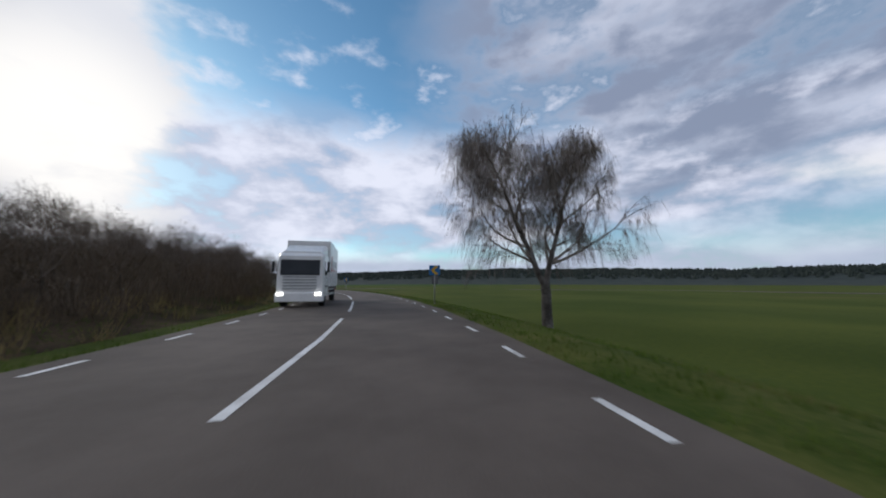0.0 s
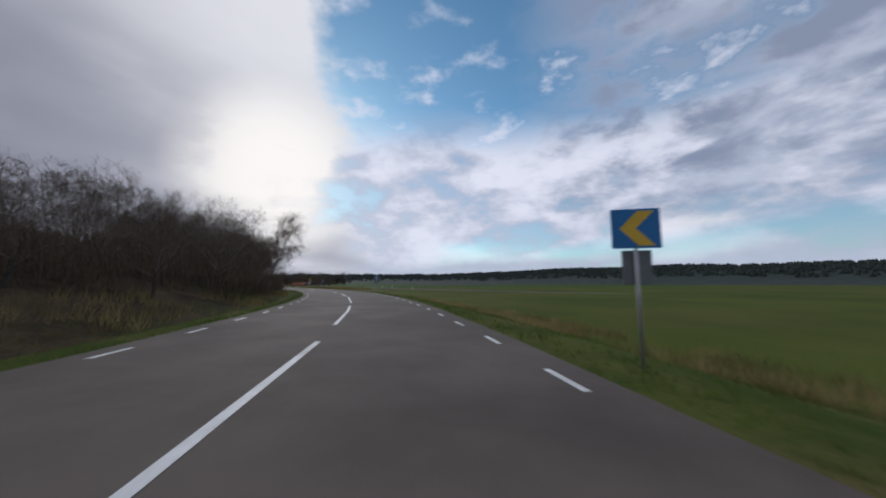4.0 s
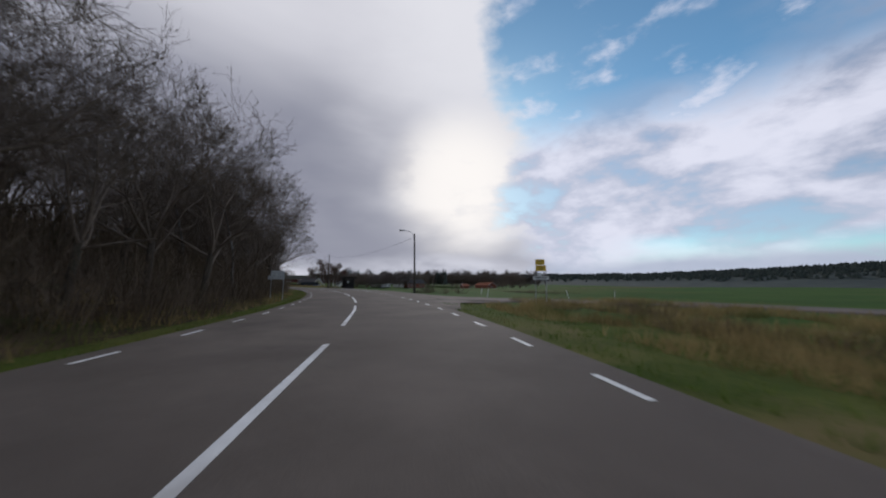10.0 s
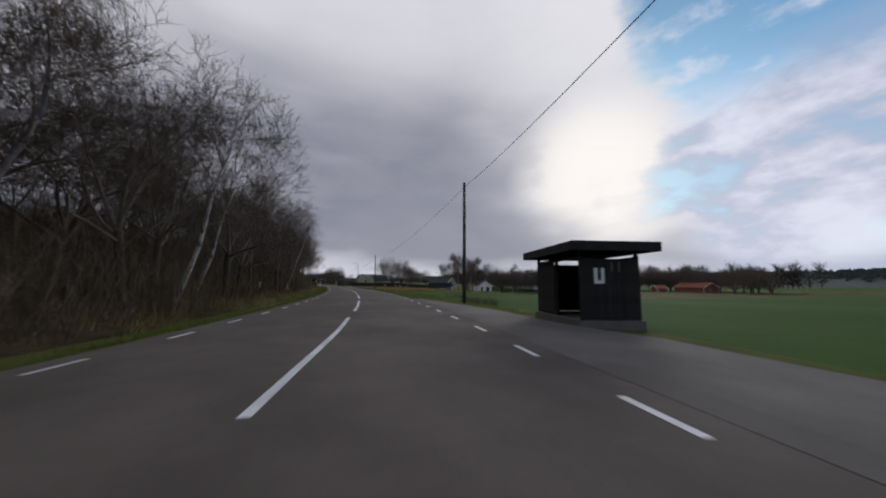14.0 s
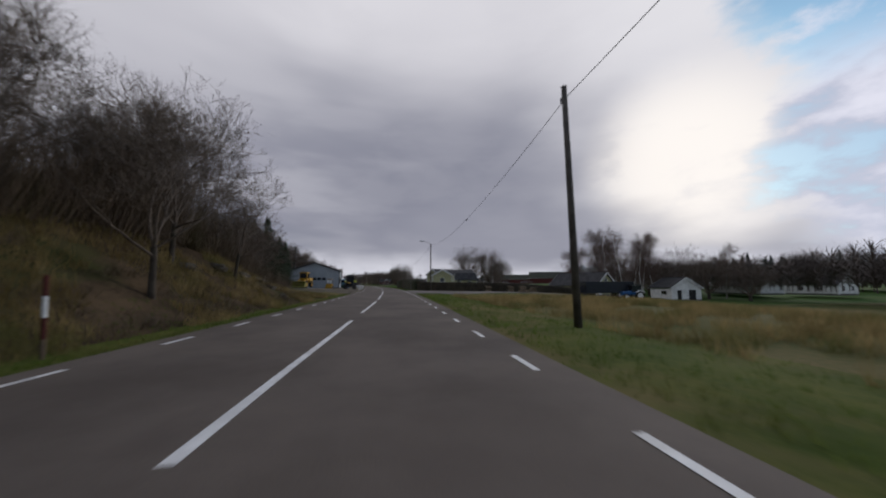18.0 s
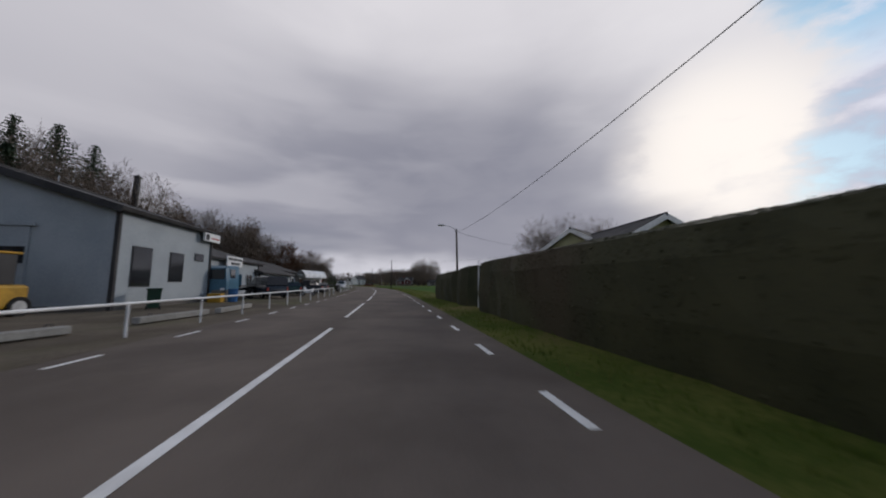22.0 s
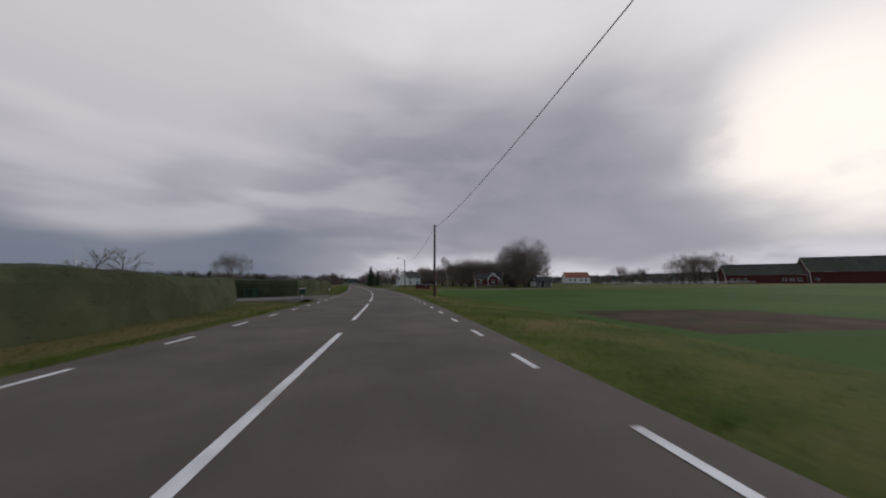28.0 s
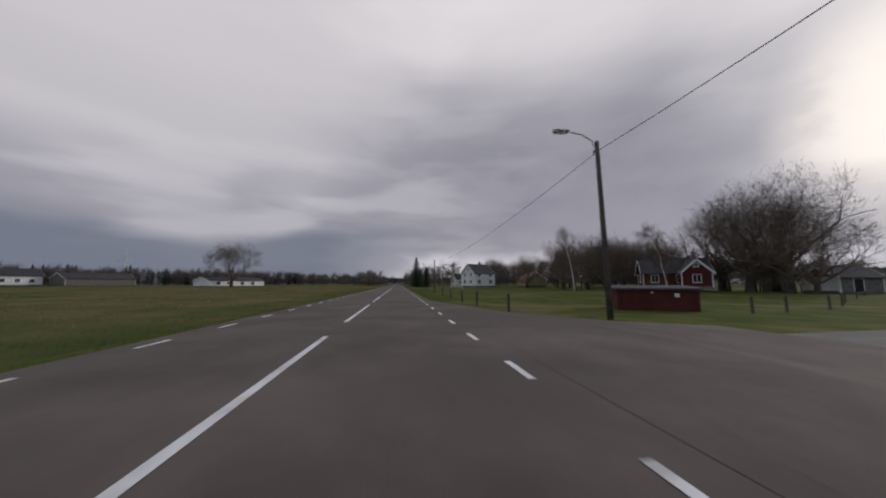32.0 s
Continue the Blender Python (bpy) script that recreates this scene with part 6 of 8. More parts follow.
# ---- vehicles ----
def wheel(t, x, y, r, w, rim=None, name="wheel"):
    """A wheel with its axle along local x."""
    v, f = [], []
    prof = [(-w / 2 * 0.8, r * 0.62), (-w / 2, r * 0.75), (-w / 2, r * 0.93), (-w / 2 * 0.75, r), (w / 2 * 0.75, r), (w / 2, r * 0.93), (w / 2, r * 0.75), (w / 2 * 0.8, r * 0.62)]
    n = 22
    for i in range(n):
        a = 6.28318 * i / n
        for u, q in prof:
            v.append(Vector((u, q * math.cos(a), q * math.sin(a))))
    k = len(prof)
    for i in range(n):
        for j in range(k):
            f.append((i * k + j, i * k + (j + 1) % k, ((i + 1) % n) * k + (j + 1) % k, ((i + 1) % n) * k + j))
    o = part(name, (v, f), RUBBER, t, smooth_faces=False)
    o.location = (x, y, r)
    part("rim", rod((-w * 0.36, 0, 0), (w * 0.36, 0, 0), r * 0.62, None, 18), rim or GALV, o)
    part("hub", rod((-w * 0.44, 0, 0), (w * 0.44, 0, 0), r * 0.18, None, 12), rim or GALV, o)
    return o


def loft(sections, bevel=0.0):
    """A closed body through cross-sections: (y, half width, [(share of width, z) ...])."""
    bm = bmesh.new()
    rings = []
    for y, hw, prof in sections:
        ring = [bm.verts.new((hw * u, y, z)) for u, z in prof] + [bm.verts.new((-hw * u, y, z)) for u, z in reversed(prof)]
        rings.append(ring)
    n = len(rings[0])
    for a, b in zip(rings[:-1], rings[1:]):
        for i in range(n):
            bm.faces.new((a[i], a[(i + 1) % n], b[(i + 1) % n], b[i]))
    bm.faces.new(rings[0][::-1])
    bm.faces.new(rings[-1])
    bmesh.ops.recalc_face_normals(bm, faces=bm.faces)
    return bm


def car(m, lacquer, label, long=4.5, wide=1.75, high=1.42, kind="estate", category="car"):
    """A parked car or van; its nose points to local +y."""
    t = thing("parked_" + ("van" if kind == "van" else "pickup" if kind == "pickup" else "car"), m, label, category)
    a, w = long / 2, wide / 2
    belt = 0.92 if kind != "van" else 1.12
    low = [(0.86, 0.24), (1.0, 0.42), (1.0, 0.68), (0.95, belt), (0.9, belt)]

    def sec(y, k, drop=0.0):
        return (y, w * k, [(u, z - drop * (z > 0.6)) for u, z in low])
    part("body", loft([sec(-a, 0.86, 0.1), sec(-a + 0.15, 0.96, 0.02), sec(-a + 0.9, 1.0), sec(0.3, 1.0), sec(a - 1.0, 0.98, 0.08), sec(a - 0.3, 0.93, 0.2), sec(a, 0.82, 0.32)]), lacquer, t, smooth_faces=True)
    if kind == "pickup":
        y0, y1, y2, y3 = -0.9, -0.75, 0.25, 0.95
    elif kind == "van":
        y0, y1, y2, y3 = -a + 0.05, -a + 0.15, 0.55, 1.25
    elif kind == "saloon":
        y0, y1, y2, y3 = -a + 0.7, -a + 1.35, 0.35, 1.05
    else:
        y0, y1, y2, y3 = -a + 0.1, -a + 0.45, 0.3, 1.0
    roof = [(0.93, belt - 0.02), (0.80, high - 0.06), (0.72, high)]
    flat = [(0.93, belt - 0.02), (0.93, belt + 0.01), (0.90, belt + 0.02)]
    part("cabin", loft([(y0, w, flat), (y1, w, roof), (y2, w, roof), (y3, w, flat)]), lacquer, t)
    glass = [(0.945, belt + 0.06), (0.835, high - 0.12), (0.80, high - 0.12)]
    gy = -0.1 if kind == "van" else y1 + 0.15
    for s in (-1, 1):
        pr = [(gy + 0.0, belt + 0.06), (y3 - 0.28, belt + 0.06), (y2 + 0.02, high - 0.1), (gy + 0.12, high - 0.1)]
        v = [Vector((s * w * (0.935 if z < high - 0.2 else 0.815) + s * 0.012, y, z)) for y, z in pr]
        v += [p - Vector((s * 0.02, 0, 0)) for p in v]
        part("side_window", (v, [(0, 1, 2, 3), (7, 6, 5, 4), (0, 4, 5, 1), (1, 5, 6, 2), (2, 6, 7, 3), (3, 7, 4, 0)]), PANE, t)
        part("door_seam", box(s * (w + 0.002), (gy + y3) / 2 - 0.2, 0.66, 0.012, 0.02, 0.5), BLACK_PAINT, t)
        part("mirror", box(s * (w + 0.1), y3 - 0.35, belt + 0.1, 0.16, 0.1, 0.14, 0.03), lacquer, t)
        part("headlamp", box(s * w * 0.66, a - 0.06, 0.66, 0.34, 0.14, 0.15, 0.03), WHITE_LACQUER, t)
        part("tail_lamp", box(s * w * 0.84, -a + 0.02, 0.78, 0.14, 0.08, 0.26, 0.02), RED_PAINT, t)
    def slab(yb, zb, yt, zt, kb, kt, n):
        v = [Vector((-w * kb, yb, zb)), Vector((w * kb, yb, zb)), Vector((w * kt, yt, zt)), Vector((-w * kt, yt, zt))]
        out = Vector((0, n, 0.4)).normalized() * 0.012
        v = [p + out for p in v] + [p - out for p in v]
        return v, [(0, 1, 2, 3), (7, 6, 5, 4), (0, 4, 5, 1), (1, 5, 6, 2), (2, 6, 7, 3), (3, 7, 4, 0)]
    part("windscreen", slab(y3 - 0.06, belt + 0.07, y2 + 0.05, high - 0.06, 0.82, 0.68, 1), PANE, t)
    if kind != "van":
        part("rear_window", slab(y0 + 0.05, belt + 0.07, y1 - 0.04, high - 0.07, 0.8, 0.66, -1), PANE, t)
    part("front_bumper", box(0, a - 0.02, 0.38, wide * 0.9, 0.16, 0.2, 0.04), BLACK_PAINT if kind == "van" else lacquer, t)
    part("rear_bumper", box(0, -a + 0.02, 0.42, wide * 0.9, 0.14, 0.2, 0.04), BLACK_PAINT, t)
    part("grille", box(0, a - 0.02, 0.62, wide * 0.45, 0.08, 0.13, 0.02), BLACK_PAINT, t)
    part("number_plate", box(0, a + 0.07, 0.42, 0.5, 0.02, 0.11), WHITE_PAINT, t)
    r = 0.31 if kind != "pickup" else 0.37
    for s in (-1, 1):
        for y in (-a + 0.85, a - 0.85):
            wheel(t, s * (w - 0.09), y, r, 0.2)
    if kind == "pickup":
        for s in (-1, 1):
            part("bed_side", box(s * (w - 0.05), -1.55, 0.98, 0.06, 1.3, 0.2, 0.02), lacquer, t)
    return t


van = car(spot(452.9, 8.6, 176, 0.03), WHITE_LACQUER, "white panel van with round spot lamps, parked facing the road", 4.4, 1.8, 1.85, "van", "van")
for x in (-0.36, 0.0, 0.36):
    part("spot_lamp", rod((x, 2.22, 0.72), (x, 2.32, 0.72), 0.11, 0.12, 14), STEEL, van, "chrome round spot lamp")
part("roof_rack", box(0, -0.6, 1.9, 1.4, 2.2, 0.06, 0.02), BLACK_PAINT, van)
car(spot(450.6, 12.4, 172, 0.03), DARK_LACQUER, "dark saloon car parked on the gravel yard", 4.5, 1.7, 1.4, "saloon")
car(spot(441.0, 14.0, 150, 0.03), SILVER, "silver estate car parked on the gravel yard", 4.4, 1.7, 1.45)
car(spot(420.0, 10.4, 70, 0.03), DARK_LACQUER, "dark pickup parked across the workshop yard", 5.0, 1.8, 1.7, "pickup", "pickup")
car(spot(412.5, 10.6, 20, 0.03), GREEN_LACQUER, "dark green car parked by the annex", 4.3, 1.7, 1.42)
car(spot(429.5, 12.2, 10, 0.03), DARK_LACQUER, "dark estate car parked in the yard", 4.4, 1.7, 1.45)
car(spot(405.5, 10.9, 40, 0.03), DARK_LACQUER, "large dark van parked before the workshop", 4.9, 1.9, 1.85, "van", "van")
car(spot(434.8, 13.4, 180, 0.03), GREEN_LACQUER, "dark green car parked beyond the store", 4.3, 1.7, 1.42)


def lorry():
    """White box lorry coming the other way."""
    t = thing("box_lorry", spot(23.8, 4.3, 180 - 2, 0.0), "white box lorry with a refrigerated body on the road", "lorry")
    # nose to local +y
    part("cab", loft([(2.6, 1.22, [(1.0, 0.55), (1.0, 1.6), (0.99, 2.9), (0.93, 3.0)]), (4.55, 1.22, [(1.0, 0.55), (1.0, 1.6), (0.97, 2.85), (0.9, 2.95)]), (4.85, 1.16, [(1.0, 0.5), (1.0, 1.6), (0.94, 2.7), (0.88, 2.78)])]), WHITE_LACQUER, t)
    part("windscreen", box(0, 4.86, 2.15, 2.0, 0.06, 0.85, 0.02), PANE, t)
    for k in range(5):
        part("grille_bar", box(0, 4.88, 1.0 + 0.16 * k, 1.7, 0.06, 0.07, 0.01), GALV, t)
    part("bumper", box(0, 4.8, 0.55, 2.45, 0.35, 0.5, 0.06), WHITE_LACQUER, t)
    part("roof_fairing", loft([(2.65, 1.15, [(1.0, 2.98), (1.0, 3.4), (0.9, 3.6), (0.85, 3.6)]), (4.4, 1.05, [(1.0, 2.9), (1.0, 3.0), (0.9, 3.08), (0.85, 3.08)])]), WHITE_LACQUER, t)
    part("cooling_unit", box(0, 2.42, 3.15, 1.8, 0.5, 0.7, 0.06), GREY_WOOD, t, "dark cooling unit over the cab")
    for s in (-1, 1):
        part("side_window", box(s * 1.215, 3.9, 2.15, 0.03, 1.0, 0.8, 0.02), PANE, t)
        part("mirror", box(s * 1.42, 4.6, 2.2, 0.14, 0.1, 0.6, 0.03), BLACK_PAINT, t)
        part("headlamp", box(s * 0.95, 4.98, 0.72, 0.34, 0.05, 0.18, 0.02), HEADLAMP, t)
        part("mudguard", box(s * 1.12, 3.6, 1.12, 0.28, 1.25, 0.12, 0.04), BLACK_PAINT, t)
        part("side_rail", box(s * 1.2, 0.2, 0.62, 0.05, 3.2, 0.14, 0.01), GALV, t)
        part("side_rail", box(s * 1.2, 0.2, 0.92, 0.05, 3.2, 0.1, 0.01), GALV, t)
        part("emblem", rod((s * 1.285, 1.1, 2.55), (s * 1.292, 1.1, 2.55), 0.52, None, 24), RED_PAINT, t)
        part("emblem_centre", rod((s * 1.287, 1.1, 2.55), (s * 1.297, 1.1, 2.55), 0.38, None, 24), GALV, t)
        for k in range(8):
            part("text_bar", box(s * 1.28, 0.1 - 0.36 * k, 2.65, 0.012, 0.26, 0.4), SILVER, t)
        part("text_bar", box(s * 1.28, -1.2, 2.2, 0.012, 2.7, 0.05), RED_PAINT, t)
        for y in (3.6, -2.4):
            wheel(t, s * 1.02, y, 0.5, 0.32)
        part("tail_lamp", box(s * 1.0, -3.8, 0.85, 0.3, 0.05, 0.12), RED_PAINT, t)
    part("box_body", box(0, -0.75, 2.52, 2.55, 6.0, 2.86, 0.04), WHITE_LACQUER, t, "white insulated box body")
    part("frame_rail", box(0, 0.2, 0.9, 0.9, 7.6, 0.25), BLACK_PAINT, t)
    part("tail_lift", box(0, -3.85, 1.0, 2.4, 0.08, 0.35), GALV, t)
    part("fuel_tank", rod((0.8, 0.6, 0.75), (0.8, 1.9, 0.75), 0.32, None, 14), STEEL, t)
    part("under_run_bar", box(0, -3.7, 0.5, 2.3, 0.1, 0.14), GALV, t)


lorry()


def tractor(m, lacquer, accent, label, rims):
    t = thing("farm_tractor", m, label, "tractor")
    part("bonnet", loft([(0.4, 0.42, [(1, 0.95), (1, 1.5), (0.85, 1.68), (0.6, 1.72)]), (2.2, 0.36, [(1, 0.9), (1, 1.35), (0.85, 1.5), (0.6, 1.54)])]), lacquer, t)
    part("cab_base", box(0, -0.4, 1.25, 1.35, 1.6, 0.5, 0.05), lacquer, t)
    for x in (-0.68, 0.68):
        for y in (-1.15, 0.4):
            part("cab_pillar", box(x, y, 2.1, 0.08, 0.08, 1.3, 0.01), BLACK_PAINT, t)
        part("side_pane", box(x, -0.38, 2.1, 0.03, 1.45, 1.15), PANE, t)
        part("rear_fender", prism([(-1.75, 1.35), (-1.5, 1.75), (-0.7, 1.85), (-0.1, 1.5), (-0.1, 1.38), (-0.7, 1.7), (-1.45, 1.6)], x * 1.0 - 0.02 if x < 0 else x, (x - 0.42) if x < 0 else x + 0.42, "x"), accent, t, "bright yellow rear mudguard")
        wheel(t, x * 1.25, -0.8, 0.85, 0.46, rims)
        wheel(t, x * 1.2, 1.7, 0.6, 0.36, rims)
        part("work_lamp", box(x, 0.42, 2.78, 0.16, 0.1, 0.12, 0.02), WHITE_LACQUER, t)
    part("rear_pane", box(0, -1.17, 2.1, 1.25, 0.03, 1.1), PANE, t)
    part("front_pane", box(0, 0.42, 2.1, 1.25, 0.03, 1.2), PANE, t)
    part("cab_roof", box(0, -0.38, 2.83, 1.6, 1.85, 0.18, 0.06), BLACK_PAINT, t)
    part("exhaust", rod((0.5, 0.55, 1.6), (0.5, 0.55, 2.9), 0.05, None, 8), BLACK_PAINT, t)
    part("linkage", box(0, -1.6, 0.75, 0.8, 0.7, 0.12, 0.02), BLACK_PAINT, t)
    part("axle", box(0, -0.8, 0.85, 1.5, 0.3, 0.3, 0.03), BLACK_PAINT, t)
    part("front_axle", box(0, 1.7, 0.6, 1.3, 0.2, 0.2, 0.03), BLACK_PAINT, t)
    return t


parked = tractor(spot(376.6, 8.7, 178, 0.03), DARK_LACQUER, LIME_YELLOW, "dark tractor with bright yellow mudguards in the yard", BLACK_PAINT)
part("mirror_arm", pipe([(-0.7, 0.5, 2.4), (-1.15, 0.75, 2.4), (-1.15, 0.75, 2.6)], 0.025), BLACK_PAINT, parked)
part("front_weight", box(0, 2.35, 1.3, 0.55, 0.25, 0.26, 0.05), MACHINE_YELLOW, parked, "worn yellow front weight")
parked.scale = (1.12, 1.08, 1.1)
tractor(spot(354.0, -44.6, 80), BLUE_PAINT, WHITE_PAINT, "blue tractor with white wheels beside a dark trailer", WHITE_PAINT)


def machine(m, label, scale=1.0):
    """Yellow wheel loader with a cab and a front bucket."""
    t = thing("wheel_loader", m, label, "loader")
    part("engine_cover", box(0, -1.9, 1.55, 1.9, 2.0, 1.1, 0.12), MACHINE_YELLOW, t)
    part("chassis", box(0, 0, 1.0, 1.2, 5.0, 0.5, 0.06), MACHINE_YELLOW, t)
    part("cab_frame", box(0, -0.3, 2.35, 1.6, 1.5, 1.7, 0.08), MACHINE_YELLOW, t)
    for x in (-0.81, 0.81):
        part("side_pane", box(x, -0.3, 2.5, 0.03, 1.15, 1.0), PANE, t)
        part("lift_arm", prism([(0.6, 1.5), (0.9, 1.75), (2.8, 0.9), (2.9, 0.65), (2.6, 0.6)], x * 0.75 - 0.08, x * 0.75 + 0.08, "x"), MACHINE_YELLOW, t)
        for y in (-1.5, 1.5):
            wheel(t, x * 1.25, y, 0.72, 0.5, MACHINE_YELLOW)
    part("front_pane", box(0, 0.46, 2.5, 1.35, 0.03, 1.05), PANE, t)
    part("rear_pane", box(0, -1.06, 2.5, 1.3, 0.03, 0.9), PANE, t)
    part("cab_roof", box(0, -0.3, 3.25, 1.8, 1.8, 0.14, 0.05), MACHINE_YELLOW, t)
    part("bucket", prism([(2.7, 0.2), (3.9, 0.05), (3.9, 0.12), (2.95, 0.35), (2.85, 0.95), (3.3, 1.25), (3.2, 1.32), (2.65, 1.0)], -1.45, 1.45, "x"), FADED_LIME, t, "faded yellow-green bucket")
    for x in (-1.45, 1.45):
        part("bucket_side", prism([(2.7, 0.2), (3.9, 0.06), (3.3, 1.25), (2.7, 1.0)], x - 0.03, x + 0.03, "x"), FADED_LIME, t)
    for x in (-0.5, 0.5):
        part("grille_lamp", box(x, -2.92, 1.6, 0.2, 0.05, 0.15), WHITE_LACQUER, t)
    t.scale = (scale,) * 3


machine(spot(366.9, 16.6, 172, ground_z(366.9, 16.6) + 0.08), "yellow wheel loader with a faded bucket in the yard", 0.9)


def mini_loader():
    t = thing("compact_roller", spot(388.4, 14.6, 176, 0.03), "small yellow site machine parked before the workshop", "machine")
    part("body", box(0, 0, 0.75, 1.5, 2.0, 0.9, 0.12), MACHINE_YELLOW, t)
    part("cab", box(0, -0.1, 1.75, 1.2, 1.1, 1.2, 0.06), BLACK_PAINT, t)
    for x in (-0.3, 0.3):
        part("pane", box(x, 0.47, 1.8, 0.48, 0.03, 0.9), WHITE_LACQUER, t)
    part("cab_roof", box(0, -0.1, 2.38, 1.3, 1.3, 0.08, 0.03), MACHINE_YELLOW, t)
    for x in (-0.7, 0.7):
        for y in (-0.7, 0.7):
            wheel(t, x, y, 0.38, 0.26)
    part("blade", box(0, 1.25, 0.35, 1.7, 0.12, 0.6, 0.03), MACHINE_YELLOW, t)


mini_loader()


def truck_cab():
    t = thing("flatbed_lorry", spot(402.3, 12.6, 182, 0.03), "old teal flatbed lorry parked by the workshop", "lorry")
    part("cab", loft([(0.9, 1.1, [(1, 0.6), (1, 1.5), (0.93, 2.5), (0.85, 2.58)]), (2.5, 1.1, [(1, 0.6), (1, 1.5), (0.92, 2.45), (0.84, 2.52)]), (2.8, 1.02, [(1, 0.6), (1, 1.4), (0.9, 2.3), (0.82, 2.35)])]), TEAL, t)
    part("windscreen", box(0, 2.8, 1.9, 1.75, 0.06, 0.7, 0.02), PANE, t)
    for s in (-1, 1):
        part("side_window", box(s * 1.08, 2.0, 1.95, 0.04, 0.8, 0.65, 0.02), PANE, t)
        part("headlamp", box(s * 0.8, 2.83, 0.85, 0.25, 0.05, 0.18, 0.02), WHITE_LACQUER, t)
        for y in (1.8, -2.0):
            wheel(t, s * 0.95, y, 0.48, 0.3)
    part("flatbed", box(0, -1.6, 1.05, 2.3, 4.4, 0.14, 0.02), GREY_WOOD, t)
    part("bed_board", box(0, 0.55, 1.5, 2.3, 0.08, 0.9, 0.02), TEAL, t)
    part("frame_rail", box(0, -0.4, 0.8, 0.8, 6.0, 0.22), BLACK_PAINT, t)


truck_cab()


def trailer(m, label, long, wall, lacquer):
    t = thing("farm_trailer", m, label, "trailer")
    part("bed", box(0, 0, 1.0, 2.3, long, 0.15, 0.02), BLACK_PAINT, t)
    if wall:
        for x in (-1.12, 1.12):
            part("side_board", box(x, 0, 1.0 + wall / 2, 0.06, long, wall, 0.01), lacquer, t)
        for y in (-long / 2, long / 2):
            part("end_board", box(0, y, 1.0 + wall / 2, 2.2, 0.06, wall, 0.01), lacquer, t)
    for s in (-1, 1):
        for y in (-long * 0.32, -long * 0.32 + 1.2):
            wheel(t, s * 0.95, y, 0.52, 0.35, WHITE_PAINT if wall else GALV)
    part("drawbar", prism([(-0.5, 0.85), (0.5, 0.85), (0.06, 0.8), (-0.06, 0.8)][:4], long / 2, long / 2 + 0.05, "y"), BLACK_PAINT, t)
    part("drawbar_beam", box(0, long / 2 + 0.8, 0.85, 0.14, 1.8, 0.14, 0.02), BLACK_PAINT, t)
    part("landing_leg", box(0, long / 2 + 1.5, 0.45, 0.1, 0.1, 0.9, 0.01), BLACK_PAINT, t)


trailer(spot(356.0, -40.8, 84), "tall dark farm trailer beside the blue tractor", 9.5, 2.1, DARK_LACQUER)
trailer(spot(428.4, 8.6, 178, 0.03), "low dark flat trailer parked behind the fence", 6.0, 0, BLACK_PAINT)


def boat():
    """A sailing boat under a white tarpaulin on steel props."""
    a, b = at(451.8, 17.5), at(460.8, 13.7)
    d = b - a
    mid = a.lerp(b, 0.5)
    t = thing("covered_boat", pose(mid.x, mid.y, 0.03, 0, 0, math.degrees(math.atan2(d.y, d.x)) - 90), "sailing boat on props under a white tarpaulin", "boat")
    L = d.length / 2

    def hull(y, hw, keel, deck):
        return (y, hw, [(0.05, keel), (0.55, keel + 0.35), (0.92, keel + (deck - keel) * 0.6), (1.0, deck), (0.9, deck + 0.02)])
    part("hull", loft([hull(-L - 0.9, 0.1, 2.9, 3.45), hull(-L * 0.6, 0.9, 2.0, 3.25), hull(-L * 0.1, 1.35, 1.7, 3.1), hull(L * 0.5, 1.3, 1.85, 3.0), hull(L * 0.95, 0.95, 2.3, 3.0)]), GELCOAT, t, smooth_faces=True)
    part("keel", prism([(-1.3, 0.55), (0.8, 0.55), (0.5, 1.9), (-1.0, 1.9)], -0.12, 0.12, "x"), BLACK_PAINT, t)
    part("rudder", prism([(L * 0.75, 0.9), (L * 0.95, 0.9), (L * 0.95, 2.5), (L * 0.8, 2.5)], -0.05, 0.05, "x"), WHITE_PAINT, t)
    prof = [(1.05, 2.55), (1.12, 3.2), (0.5, 3.95), (0.12, 4.3), (0.0, 4.32)]
    v, f = [], []
    n = 15
    for i in range(n):
        g = i / (n - 1)
        y = -L * 0.95 + g * L * 2.0
        sag = 0.07 * abs(math.sin(g * math.pi * 3))
        hw = 1.25 * (0.75 + 0.3 * math.sin(math.pi * min(1, 0.2 + g * 0.75)))
        for u, z in prof + [(-u, z) for u, z in prof[-2::-1]]:
            q = Vector((u * hw, y, z - sag * (z > 3.5)))
            v.append(q + Vector((noise.noise(q * 1.7) * 0.06, 0, noise.noise(q * 2.3) * 0.08)))
    k = 2 * len(prof) - 1
    for i in range(n - 1):
        for j in range(k - 1):
            f.append((i * k + j, i * k + j + 1, (i + 1) * k + j + 1, (i + 1) * k + j))
    o = part("tarpaulin", (v, f), TARP, t, "creased white tarpaulin", True)
    for y in (-L * 0.55, L * 0.0, L * 0.55):
        for s in (-1, 1):
            part("prop", rod((s * 1.5, y, 0.0), (s * 1.0, y, 2.2), 0.05, None, 8), RED_PAINT, t, "red steel boat prop")
    part("cradle_beam", box(0, 0, 0.28, 0.3, L * 1.4, 0.55, 0.03), GREY_WOOD, t)


boat()


